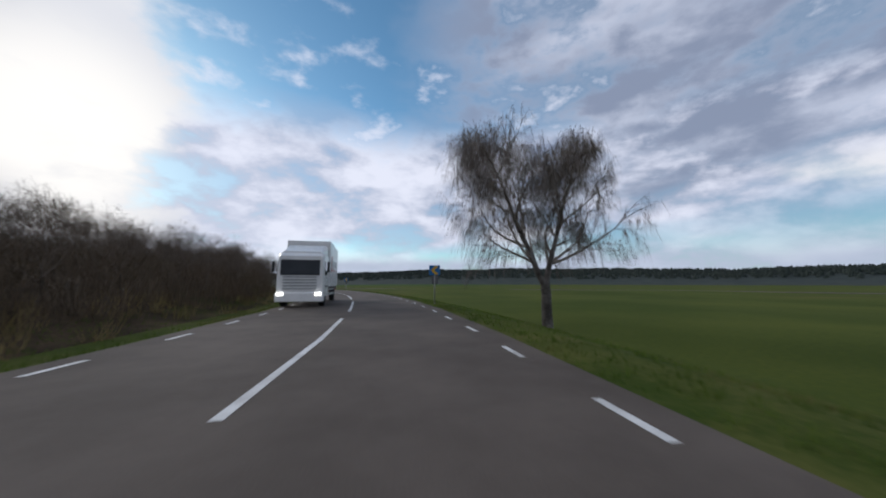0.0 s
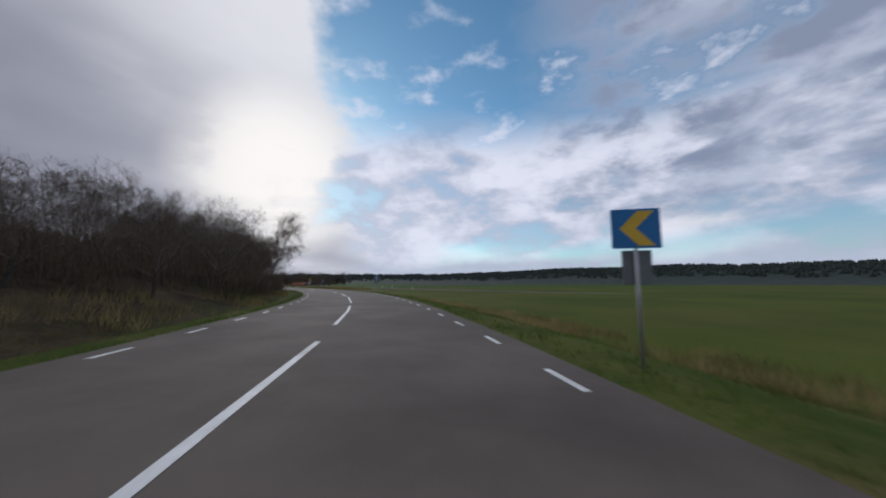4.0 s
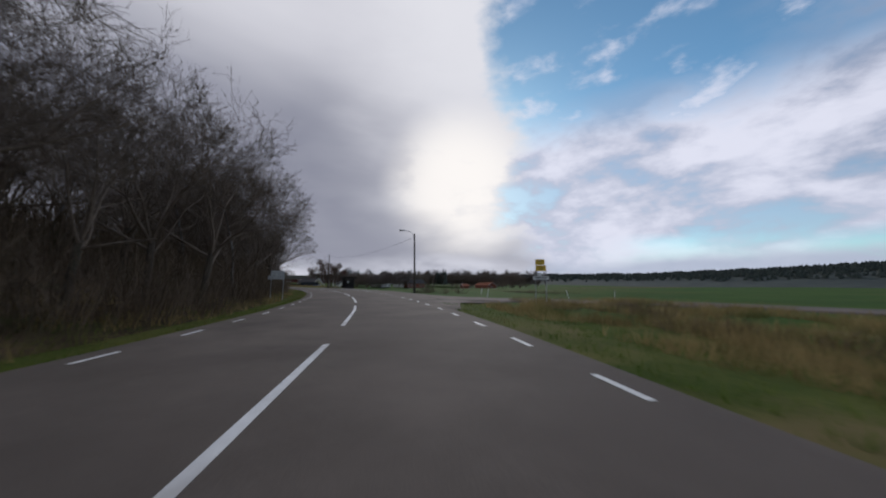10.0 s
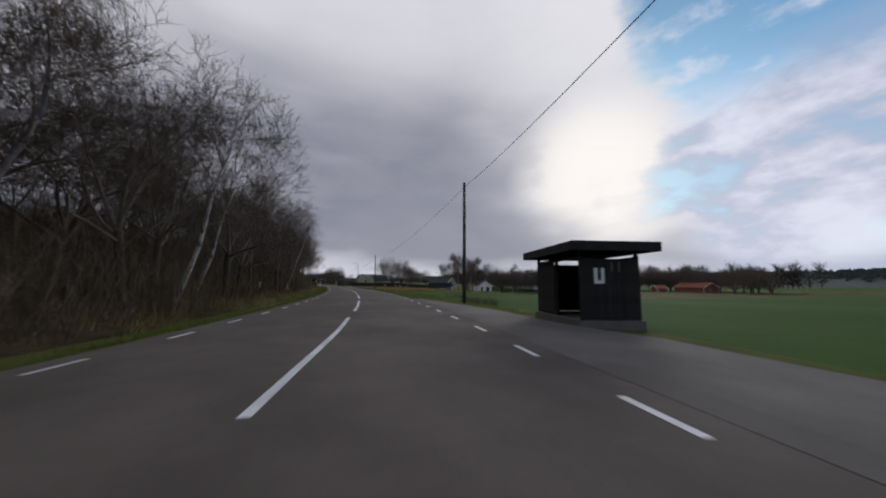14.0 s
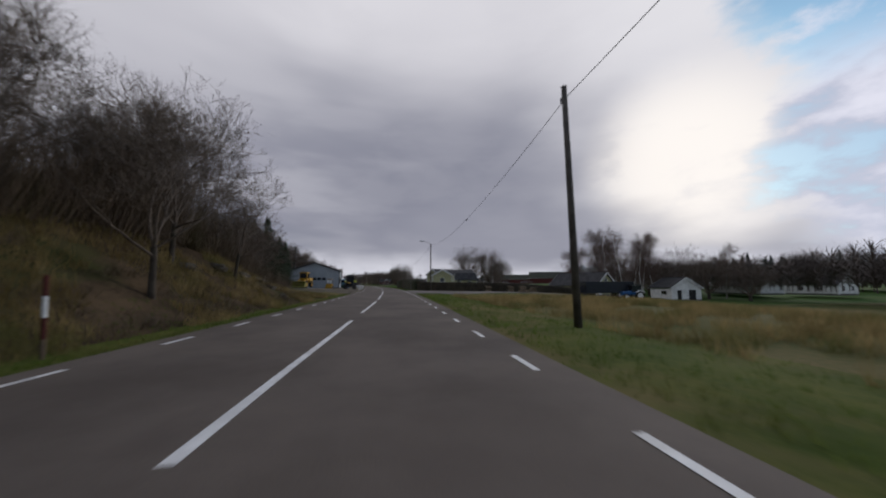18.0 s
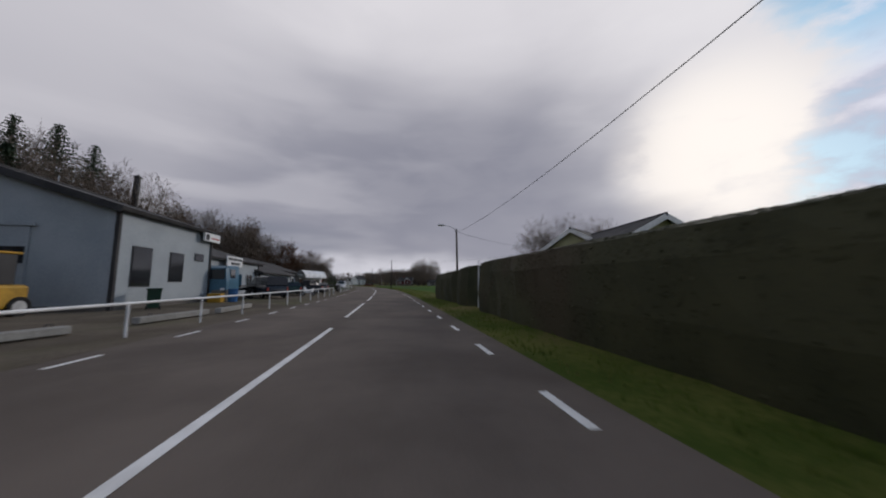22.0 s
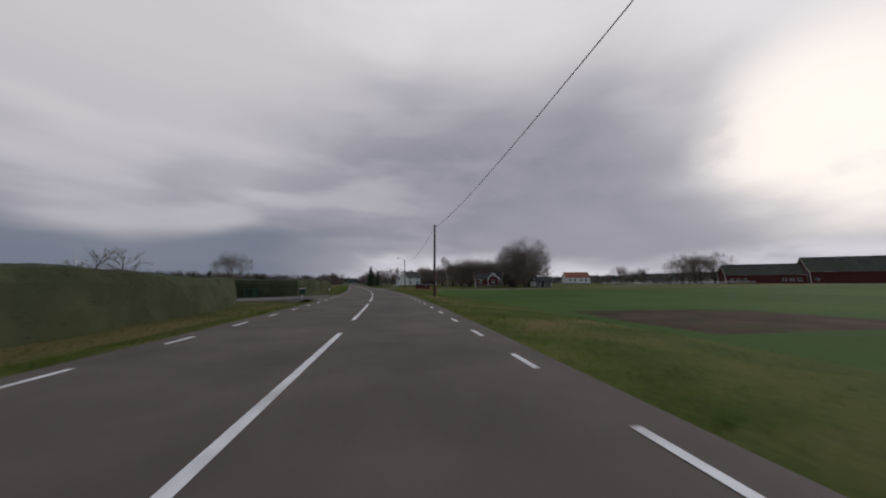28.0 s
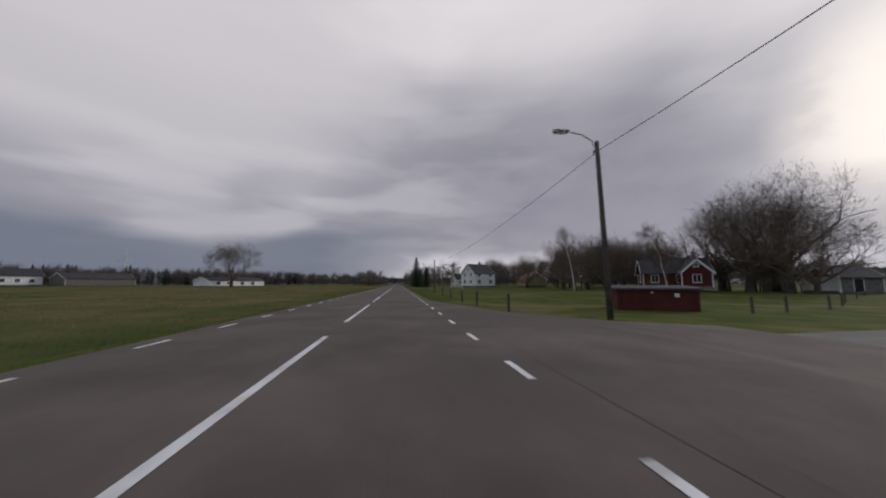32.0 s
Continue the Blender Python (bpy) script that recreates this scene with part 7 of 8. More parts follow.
# ---- yard and garden clutter ----
def bin_(s, l, lacquer, label):
    t = thing("wheeled_bin", spot(s, l, 30, ground_z(s, l) + 0.02), label, "bin")
    part("body", loft([(-0.3, 0.27, [(0.8, 0.08), (1.0, 0.95), (0.9, 0.96)]), (0.3, 0.27, [(0.8, 0.08), (1.0, 0.95), (0.9, 0.96)])]), lacquer, t)
    part("lid", box(0, 0, 1.0, 0.6, 0.68, 0.07, 0.02), lacquer, t)
    for x in (-0.24, 0.24):
        part("wheel", rod((x - 0.03, -0.3, 0.1), (x + 0.03, -0.3, 0.1), 0.1, None, 12), RUBBER, t)


bin_(521.2, 13.6, GREEN_BIN, "green wheeled bin standing by the drive")
bin_(521.6, 14.5, GREEN_BIN, "green wheeled bin with a paper on its lid")


def mailbox():
    t = thing("mailbox", spot(513.2, 7.3, -60, ground_z(513.2, 7.3)), "dark green mailbox on a steel post by the drive", "mailbox")
    part("post", rod((0, 0, -0.3), (0, 0, 0.72), 0.03, None, 8), GALV, t)
    part("body", box(0, 0, 0.92, 0.42, 0.36, 0.44, 0.02), GREEN_LACQUER, t)
    part("lid", prism([(-0.24, 1.13), (0.24, 1.19), (0.24, 1.22), (-0.24, 1.16)], -0.24, 0.24, "x", bevel=0.006), GALV, t, "pale sloping lid")
    part("flap", box(0, -0.19, 0.98, 0.32, 0.02, 0.08, 0.005), BLACK_PAINT, t)


mailbox()
bin_(392.6, 11.6, GREEN_BIN, "dark wheeled bin standing by the workshop wall")


def log_pile(s, l, seed, label):
    rng = random.Random(seed)
    t = thing("log_pile", spot(s, l, 85, ground_z(s, l)), label, "wood pile")
    for k in range(26):
        y, z = rng.uniform(-0.5, 0.5), 0.12 + 0.95 * rng.random() ** 1.5
        r = rng.uniform(0.07, 0.14)
        a = rng.uniform(-0.5, 0.5)
        part("log", rod((y - 1.1, -0.4 * math.sin(a) + rng.uniform(-.4, .4), z), (y + 1.0, 0.5 * math.sin(a), z + rng.uniform(-.12, .12)), r, r * 0.9, 8), LOG_WOOD, t)


log_pile(360.0, -18.0, 5, "untidy pile of old logs and beams")
log_pile(359.6, -22.5, 6, "stack of dark old timber beside the drive")
log_pile(359.4, -27.0, 8, "low stack of old timber before the hedge")
log_pile(354.6, -22.8, 7, "heap of pale split firewood by the hedge")
bale = thing("scrap_heap", spot(399.0, 11.2, 0, 0.03), "low heap of yard scrap behind the fence", "scrap")
part("drum", rod((0.4, 0, 0), (0.4, 0, 0.9), 0.3, None, 16), BLUE_PAINT, bale)
part("crate", box(-0.5, 0.3, 0.4, 0.9, 0.7, 0.8, 0.02), GREY_WOOD, bale)
part("crate", box(-0.3, -0.7, 0.3, 0.8, 0.6, 0.6, 0.02), MACHINE_YELLOW, bale, "yellow steel crate")
for i, (s, l, long, turn) in enumerate(((381.6, 7.0, 2.6, 84), (385.2, 6.7, 3.0, 96), (388.9, 6.5, 3.4, 88), (392.8, 6.6, 2.8, 92))):
    slab = thing("concrete_beam", spot(s, l, turn, ground_z(s, l) + 0.02), "long pale concrete beam lying beside the rail fence", "beam", "beams by the fence")
    part("beam_body", box(0, 0, 0.08, long, 0.42, 0.16, 0.03), GRAVEL, slab)
    part("chipped_end", box(long / 2 + 0.08, 0.05, 0.05, 0.22, 0.3, 0.1, 0.03), GRAVEL, slab)
sc = thing("scooter", spot(410.2, 8.3, 70, 0.03), "small white scooter lying by the fence", "scooter")
part("body", loft([(-0.5, 0.16, [(1, 0.35), (1, 0.7), (0.6, 0.78)]), (0.1, 0.14, [(1, 0.3), (1, 0.45), (0.6, 0.5)]), (0.5, 0.12, [(1, 0.35), (1, 0.9), (0.6, 0.95)])]), WHITE_LACQUER, sc)
wheel(sc, 0, -0.55, 0.22, 0.1)
wheel(sc, 0, 0.62, 0.22, 0.1)
part("handlebar", rod((-0.3, 0.45, 1.0), (0.3, 0.45, 1.0), 0.02, None, 6), BLACK_PAINT, sc)


def post_fence(points, label, wires=True, h=1.0, mat=None, name="post_fence", rails=0):
    """A field fence of separate posts with wires or rails between them."""
    pts = [at(s, l, ground_z(s, l)) for s, l in points]
    t = thing(name, Matrix.Translation(pts[0]), label, "fence")
    o = pts[0]
    for p in pts:
        part("post", rod(p - o - Vector((0, 0, 0.2)), p - o + Vector((0, 0, h)), 0.07, 0.065, 7), mat or POLE_WOOD, t)
    for a, b in zip(pts[:-1], pts[1:]):
        if rails:
            for k in range(rails):
                z = h * (0.9 - 0.42 * k)
                part("rail", rod(a - o + Vector((0, 0, z)), b - o + Vector((0, 0, z)), 0.06, None, 6), mat or POLE_WOOD, t)
        elif wires:
            for z in (0.5, 0.85):
                part("wire", rod(a - o + Vector((0, 0, z * h)), b - o + Vector((0, 0, z * h)), 0.008, None, 4), GALV, t)


post_fence([(570.6, -5.1), (575, -4.7), (579, -4.6), (584, -4.6), (590, -4.7), (600, -5), (612, -5), (626, -5)], "dark field fence posts along the road", False, 0.85)
post_fence([(570.8, -18.5), (571.4, -21.5), (573, -27), (576, -33), (580, -40), (585, -50), (590, -60), (595, -74), (602, -92)], "dark field fence posts beside the track", False, 0.9)
post_fence([(620 + 9 * i, -150 - 6 * i) for i in range(14)], "white paddock rail fence across the fields", False, 1.3, WHITE_PAINT, "paddock_fence", 2)
post_fence([(620 - 4.5 * i, -150 - 9 * i) for i in range(6)], "white paddock rail fence by the barns", False, 1.3, WHITE_PAINT, "paddock_fence", 2)
post_fence([(655 + 5 * i, -20 - 0.2 * i) for i in range(7)], "white garden fence before the villa", False, 1.0, WHITE_PAINT, "garden_fence", 2)


def wind_turbine(s, l, h):
    p = at(s, l, 0)
    t = thing("wind_turbine", pose(p.x, p.y, 0, 0, 0, heading(s) + 20), "distant white wind turbine above the trees", "wind turbine")
    part("tower", rod((0, 0, 0), (0, 0, h), h * 0.025, h * 0.014, 12), WHITE_PAINT, t)
    part("nacelle", box(0, 0, h, h * 0.03, h * 0.1, h * 0.035, 0.2), WHITE_PAINT, t)
    for k in range(3):
        a = 0.5 + k * 2.0944
        part("blade", prism([(0, -h * 0.008), (h * 0.12, -h * 0.014), (h * 0.42, -h * 0.002), (h * 0.42, h * 0.002), (0, h * 0.012)], -0.2, 0.2, "y"), WHITE_PAINT, t).matrix_basis = pose(0, -h * 0.06, h) @ Matrix.Rotation(a, 4, "Y")


wind_turbine(1045, 366, 36)


# ---- single trees and groves ----
OAK = [fork_tree(300 + k, 16.0, 15.0 + k, 0.45, 0.13, 9, 5, (0.04 * k, 0.0), 0.015, 0.03, 5, 0.012) for k in range(3)]
GIANT = [fork_tree(310 + k, 21.0 - k, 17.5, 0.72, 0.15, 9, 6, (0.06 * k, 0.0), 0.02, 0.1, 2, 0.009) for k in range(2)]
BIRCHES = [tree(320 + k, 16.0, 0.19, 0.2, 0.72, 18, 9, 8, 6, 0.4, 0.8) for k in range(2)]
SMALL = [fork_tree(340 + k, 9.0, 6.5, 0.15, 0.2, 6, 5, (0.05, 0.03 * k), 0.04, 0.12, 4, 0.009) for k in range(3)]
APPLE = tree(350, 6.0, 0.2, 0.12, 1.1, 10, 6, 6, 3, 0.0, 0.3)
RED_OAK = tree(360, 11.0, 0.2, 0.15, 0.8, 13, 8, 7, 4, 0.0, 0.7, 1, 0.45)
SPRUCES = [spruce(370, 13.0, 4.6), spruce(371, 11.0, 4.4)]
RED_LEAF = blades("withered_leaves", (0.06, 0.032, 0.02), (0.12, 0.062, 0.036), (0.05, 0.03, 0.022))
KINDS = {
    "oak": (OAK, BARK, TWIG, "broad_oak", "broad bare oak with a wide crown"),
    "giant": (GIANT, BARK, TWIG, "broad_oak", "great bare oak with a wide domed crown"),
    "birch": (BIRCHES, BIRCH_BARK, TWIG_RED, "birch", "tall bare birch with fine hanging twigs"),
    "small": (SMALL, BARK, TWIG, "garden_tree", "small bare deciduous garden tree"),
    "apple": ([APPLE], BARK, TWIG, "fruit_tree", "low crooked bare fruit tree"),
    "red": ([RED_OAK], BARK, RED_LEAF, "leafy_oak", "young oak keeping its reddish brown leaves"),
    "tall_spruce": ([spruce(372, 24.0, 11.5)], BARK, NEEDLES, "spruce", "tall broad dark green spruce above the bare trees"),
    "spruce": (SPRUCES, BARK, NEEDLES, "spruce", "dark green spruce with hanging boughs"),
}
planted = {}


def grow(kind, s, l, scale, turn, group="", z=None):
    shapes, bark, twig, name, label = KINDS[kind]
    k = int(turn) % len(shapes)
    p = at(s, l, (ground_z(s, l) if z is None else z) - 0.05)
    m = pose(p.x, p.y, p.z, 0, 0, turn)
    if (kind, k) not in planted:
        o = planted[(kind, k)] = plant(name, shapes[k], m, label, "tree", bark, twig, group)
    else:
        o = copy_thing(planted[(kind, k)], m)
    o.scale = (scale,) * 3
    if group:
        o["group"] = group


for i, (s, l, kind, sc) in enumerate(((459.3, -49.8, "giant", 1.05), (452.0, -51.5, "giant", 1.0), (449.5, -57.5, "giant", 0.95), (446.6, -60.2, "oak", 0.98), (456.5, -58.5, "birch", 1.0), (454.0, -62.0, "birch", 1.05), (452.5, -66.0, "oak", 0.95))):
    grow(kind, s, l, sc, 37 * i + i, "oaks on the field mound")
for i, (s, l, sc) in enumerate(((385.4, -62.8, 1.22), (383.0, -64.6, 1.25), (380.4, -66.5, 1.12), (378.3, -67.9, 1.14), (376.5, -69.1, 1.05), (388.5, -60.1, 0.98), (390, -66, 0.95), (374.0, -70.5, 0.9), (396, -80, 1.1), (400, -92, 1.0), (371, -90, 0.9), (406, -85, 0.95), (392, -70, 1.0), (395, -63, 0.9), (387, -57, 0.85), (373.5, -66, 1.0))):
    grow("birch", s, l, sc, 53 * i, "birches by the farm")
for i, (s, l, sc) in enumerate(((372.5, -76, 0.9), (368, -80, 0.85), (381, -76, 0.85), (388, -72, 0.8), (362, -84, 0.7))):
    grow("oak", s, l, sc, 41 * i + 2, "birches by the farm")
for i, (s, l, sc) in enumerate(((595, -60.5, 0.8), (600.5, -63.5, 1.05), (604.4, -61, 0.95), (606, -69, 1.05), (611, -63, 0.9), (612, -75, 1.0))):
    grow("oak" if i == 0 else "giant", s, l, sc, 29 * i + 7, "oak grove by the cottage")
for i in range(16):
    grow("small", 598 + 1.0 * i + (i * 7 % 5) * 0.4, -59.0 - (i * 5 % 9) * 1.5 - (2.5 if i > 8 else 0), 0.42 + (i * 3 % 7) * 0.09, 67 * i + 3, "undergrowth below the oaks")
for i, (s, l, sc) in enumerate(((631, -47, 0.92), (641, -65, 1.08), (626, -49, 0.86), (634, -57, 0.95), (648, -58, 1.0))):
    grow("oak", s, l, sc, 59 * i + 11, "garden trees by the villa")
grow("birch", 601.7, -42.5, 0.72, 15, "")
grow("birch", 618, -36, 0.8, 80, "")
for i, (s, l, kind, sc) in enumerate(((676, -50, "oak", 0.75), (639, -45, "oak", 0.8), (645, -62, "oak", 0.85), (631, -52, "small", 1.2), (699, -44, "oak", 0.8), (655, -52, "small", 1.3), (662, -60, "oak", 0.7), (684, -70, "oak", 0.8), (628, -63, "oak", 0.75),
                                       (640, -75, "oak", 0.8), (652, -84, "oak", 0.8), (622, -40, "small", 0.9), (690, -40, "small", 1.2), (706, -60, "oak", 0.8))):
    grow(kind, s, l, sc * 1.2, 31 * i + 5, "garden trees by the villa")
for i, (s, l, sc) in enumerate(((645, -208, 1.4), (640, -213, 1.45), (636, -225, 1.4), (671, -184, 0.95), (671, -203, 0.88), (642, -221, 1.2))):
    grow("oak", s, l, sc, 47 * i + 1, "field trees by the barns")
grow("oak", 725, 80, 1.6, 12)
for i, (s, l, sc) in enumerate(((560.5, 52.6, 1.2), (562.4, 48.8, 1.2), (571, 60, 0.9), (600, 70, 0.9))):
    grow("apple", s, l, sc * 1.2, 61 * i, "fruit trees behind the hedge")
rngt = random.Random(77)
for i in range(64):
    s = 390 + 92 * i / 64 + rngt.uniform(-1.5, 1.5)
    near = 30 if s < 455 else float(np.interp(s, [455, 482], [30, 20]))
    k = "red" if s > 425 and i % 6 == 0 else "small"
    grow(k, s, rngt.uniform(near, near + 16), rngt.uniform(1.3, 1.75) * (0.72 if k == "red" else (0.8 if i % 5 == 2 else 1.0)) * float(np.interp(s, [395, 420, 455, 482], [1.0, 1.0, 1.15, 0.95])), rngt.uniform(0, 360), "trees behind the workshops")
for i in range(44):
    grow("small" if i % 3 else "oak", 343 + 50 * rngt.random(), rngt.uniform(30, 52), rngt.uniform(1.3, 1.75) if i % 3 else rngt.uniform(0.8, 1.0), rngt.uniform(0, 360), "trees behind the workshops")
for i in range(16):
    grow("small", 344 + 17 * rngt.random(), rngt.uniform(21, 33), rngt.uniform(0.95, 1.35), rngt.uniform(0, 360), "trees beside the yard")
for i in range(15):
    s = 469 + 1.6 * i
    grow("birch" if i % 4 == 1 else "small", s, float(np.interp(s, [469, 492], [20, 15])) + rngt.uniform(-1, 5), rngt.uniform(1.0, 1.25) * (0.6 if i % 4 == 1 else 1.0), rngt.uniform(0, 360), "trees beyond the yard")
for i, (s, l) in enumerate(((468, 22), (471, 18.5), (475, 16.0), (479, 14.5))):
    grow("red" if i < 1 else "small", s, l, 1.1 - 0.14 * i, 70 * i + 3, "trees behind the workshops")
for i, (s, l, sc) in enumerate(((367.2, 23.7, 1.06), (365.5, 25.5, 1.0), (375.8, 23.8, 0.88), (378.4, 23.2, 0.82), (404.2, 29.6, 0.95), (401.5, 30.5, 1.0), (364, 31, 1.0), (398.5, 31.5, 1.0), (380, 35, 1.05), (384, 40, 1.2), (395, 39.5, 1.35), (400, 41.5, 1.45), (404, 41, 1.4))):
    grow("spruce", s, l, sc, 23 * i + (i % 2), "spruces behind the yard")
for i, (s, l, sc) in enumerate(((436, 51.6, 1.12), (440, 60.5, 1.22), (429, 58, 1.0), (433, 44.5, 0.95))):
    grow("tall_spruce", s, l, sc, 31 * i, "spruces behind the yard")
for i, (s, l, sc) in enumerate(((695, -7.8, 1.0), (702, -10, 0.75), (699, -12.5, 0.7), (711, -9, 0.8))):
    grow("spruce", s, l, sc, 40 * i + (i % 2), "spruces at the roadside")
for i, (s, l, sc) in enumerate(((335, -218, 1.15), (343, -222, 0.95), (326, -214, 0.8), (360, -214, 0.9), (368, -208, 0.85))):
    grow("oak", s, l, sc, 83 * i + 3, "trees behind the bungalow")
for i in range(40):
    s = 335 + rngt.uniform(0, 80)
    k = "oak" if i % 5 < 2 else ("birch" if i % 5 == 2 else "small")
    grow(k, s - 10, -rngt.uniform(150, 205) - (48 if s < 388 else 0), rngt.uniform(0.8, 1.1) * (1.6 if k == "small" else 1.0), rngt.uniform(0, 360), "village trees")


# ---- belts of distant wood ----
def belt(name, line, deep, count, lo, hi, mat, seed, label, conifers=0.0, z=0.0):
    """Far-off trees along a line: each a thin trunk with a fan of bare branches, or a ragged conifer."""
    rng = random.Random(seed)
    v, f = [], []
    pts = [at(s, l, 0) for s, l in line]
    spans = [(b - a).length for a, b in zip(pts[:-1], pts[1:])]
    for _ in range(count):
        k = rng.choices(range(len(spans)), spans)[0]
        p = pts[k].lerp(pts[k + 1], rng.random()) + Vector((rng.gauss(0, deep), rng.gauss(0, deep), z))
        h = rng.uniform(lo, hi)
        if rng.random() < conifers:
            for i in range(7):
                g = i / 7
                r = h * 0.27 * (1 - g) + 0.2
                zz = h * (0.08 + 0.92 * g)
                n = 7
                b = len(v)
                v.append(p + Vector((0, 0, zz + h * 0.2)))
                for j in range(n):
                    a = 6.283 * j / n + rng.random()
                    rr = r * rng.uniform(0.65, 1.2)
                    v.append(p + Vector((math.cos(a) * rr, math.sin(a) * rr, zz - rng.random() * 0.05 * h)))
                f += [(b, b + 1 + j, b + 1 + (j + 1) % n) for j in range(n)]
            continue
        tube(v, f, [p - Vector((0, 0, 0.5)), p + Vector((rng.uniform(-.4, .4), rng.uniform(-.4, .4), h * 0.5)), p + Vector((rng.uniform(-.8, .8), rng.uniform(-.8, .8), h * 0.9))], [h * 0.011, h * 0.008, 0.02], 4)
        w = h * rng.uniform(0.42, 0.62)
        for _ in range(100):
            g = rng.random()
            a = rng.uniform(0, 6.283)
            s0 = p + Vector((0, 0, h * (0.03 + 0.68 * g)))
            out = w * math.sqrt(max(0.3, 1 - (2 * g - 0.8) ** 2)) * rng.uniform(0.6, 1.0)
            e = s0 + Vector((math.cos(a) * out, math.sin(a) * out, h * rng.uniform(0.08, 0.27)))
            m = s0.lerp(e, 0.55) + Vector((0, 0, h * 0.03))
            sd = Vector((math.cos(a + 1.57), math.sin(a + 1.57), rng.uniform(-0.4, 0.4))) * h * 0.006
            b = len(v)
            v.extend((s0 - sd, s0 + sd, m + sd, m - sd, e))
            f += [(b, b + 1, b + 2, b + 3), (b + 3, b + 2, b + 4)]
            for _ in range(4):
                q = s0.lerp(e, rng.uniform(0.35, 1.0))
                t = q + Vector((rng.uniform(-1, 1), rng.uniform(-1, 1), rng.uniform(-0.2, 0.9))) * h * 0.085
                b = len(v)
                v.extend((q - sd * 0.6, q + sd * 0.6, t))
                f.append((b, b + 1, b + 2))
    return tagged(new(name, mesh_of(name, v, f, mat)), label, "woodland", kind="stuff")


FAR_TWIG = material("far_bare_wood", (0.11, 0.090, 0.080), (0.19, 0.158, 0.140), 0.05, 0.95, 0.0, 0.5)
FAR_PINE = material("far_conifers", (0.022, 0.032, 0.029), (0.044, 0.056, 0.045), 0.03, 0.95, 0.0, 0.4)
belt("tree_belt", [(330, -245), (352, -232), (385, -222), (420, -200), (450, -180)], 7, 190, 11, 18, FAR_TWIG, 1, "bare tree belt behind the bungalow")
belt("conifer_belt", [(385, -190), (430, -190), (480, -200)], 8, 50, 11, 18, FAR_PINE, 2, "dark conifers behind the village", 0.4)
belt("garden_shrubs", [(335, -90), (350, -100), (372, -92), (395, -100), (415, -110)], 6, 150, 6, 11, FAR_TWIG, 3, "bare shrubs among the village houses")
belt("tree_belt", [(720, -24), (800, -20), (900, -22), (1050, -25)], 7, 120, 9, 16, FAR_TWIG, 4, "bare trees beside the road far ahead")
belt("tree_belt", [(640, -85), (690, -95), (740, -80), (800, -60)], 9, 150, 11, 18, FAR_TWIG, 5, "bare trees behind the villa")
belt("tree_belt", [(760, 20), (830, 28), (930, 30), (1060, 26)], 7, 170, 8, 13, FAR_TWIG, 6, "low bare thicket beside the road far ahead")
belt("tree_belt", [(1000, 60), (900, 110), (840, 150), (800, 210), (760, 260), (690, 330), (600, 380)], 14, 520, 10, 16, FAR_TWIG, 7, "bare trees along the far side of the field")
belt("tree_belt", [(900, 120), (820, 220), (740, 300)], 20, 160, 9, 15, FAR_PINE, 8, "dark mixed wood beyond the left field", 0.15)
belt("roadside_bush", [(-2, -40), (6, -44), (14, -50)], 3, 16, 5, 8, FAR_TWIG, 9, "bare bushes at the field's edge")
belt("tree_belt", [(620, -300), (720, -330), (900, -360), (1200, -330)], 20, 180, 11, 18, FAR_TWIG, 10, "bare woodland beyond the red barns")
belt("tree_belt", [(460, -260), (500, -300), (540, -330)], 14, 60, 8, 13, FAR_TWIG, 12, "bare woodland behind the farm")


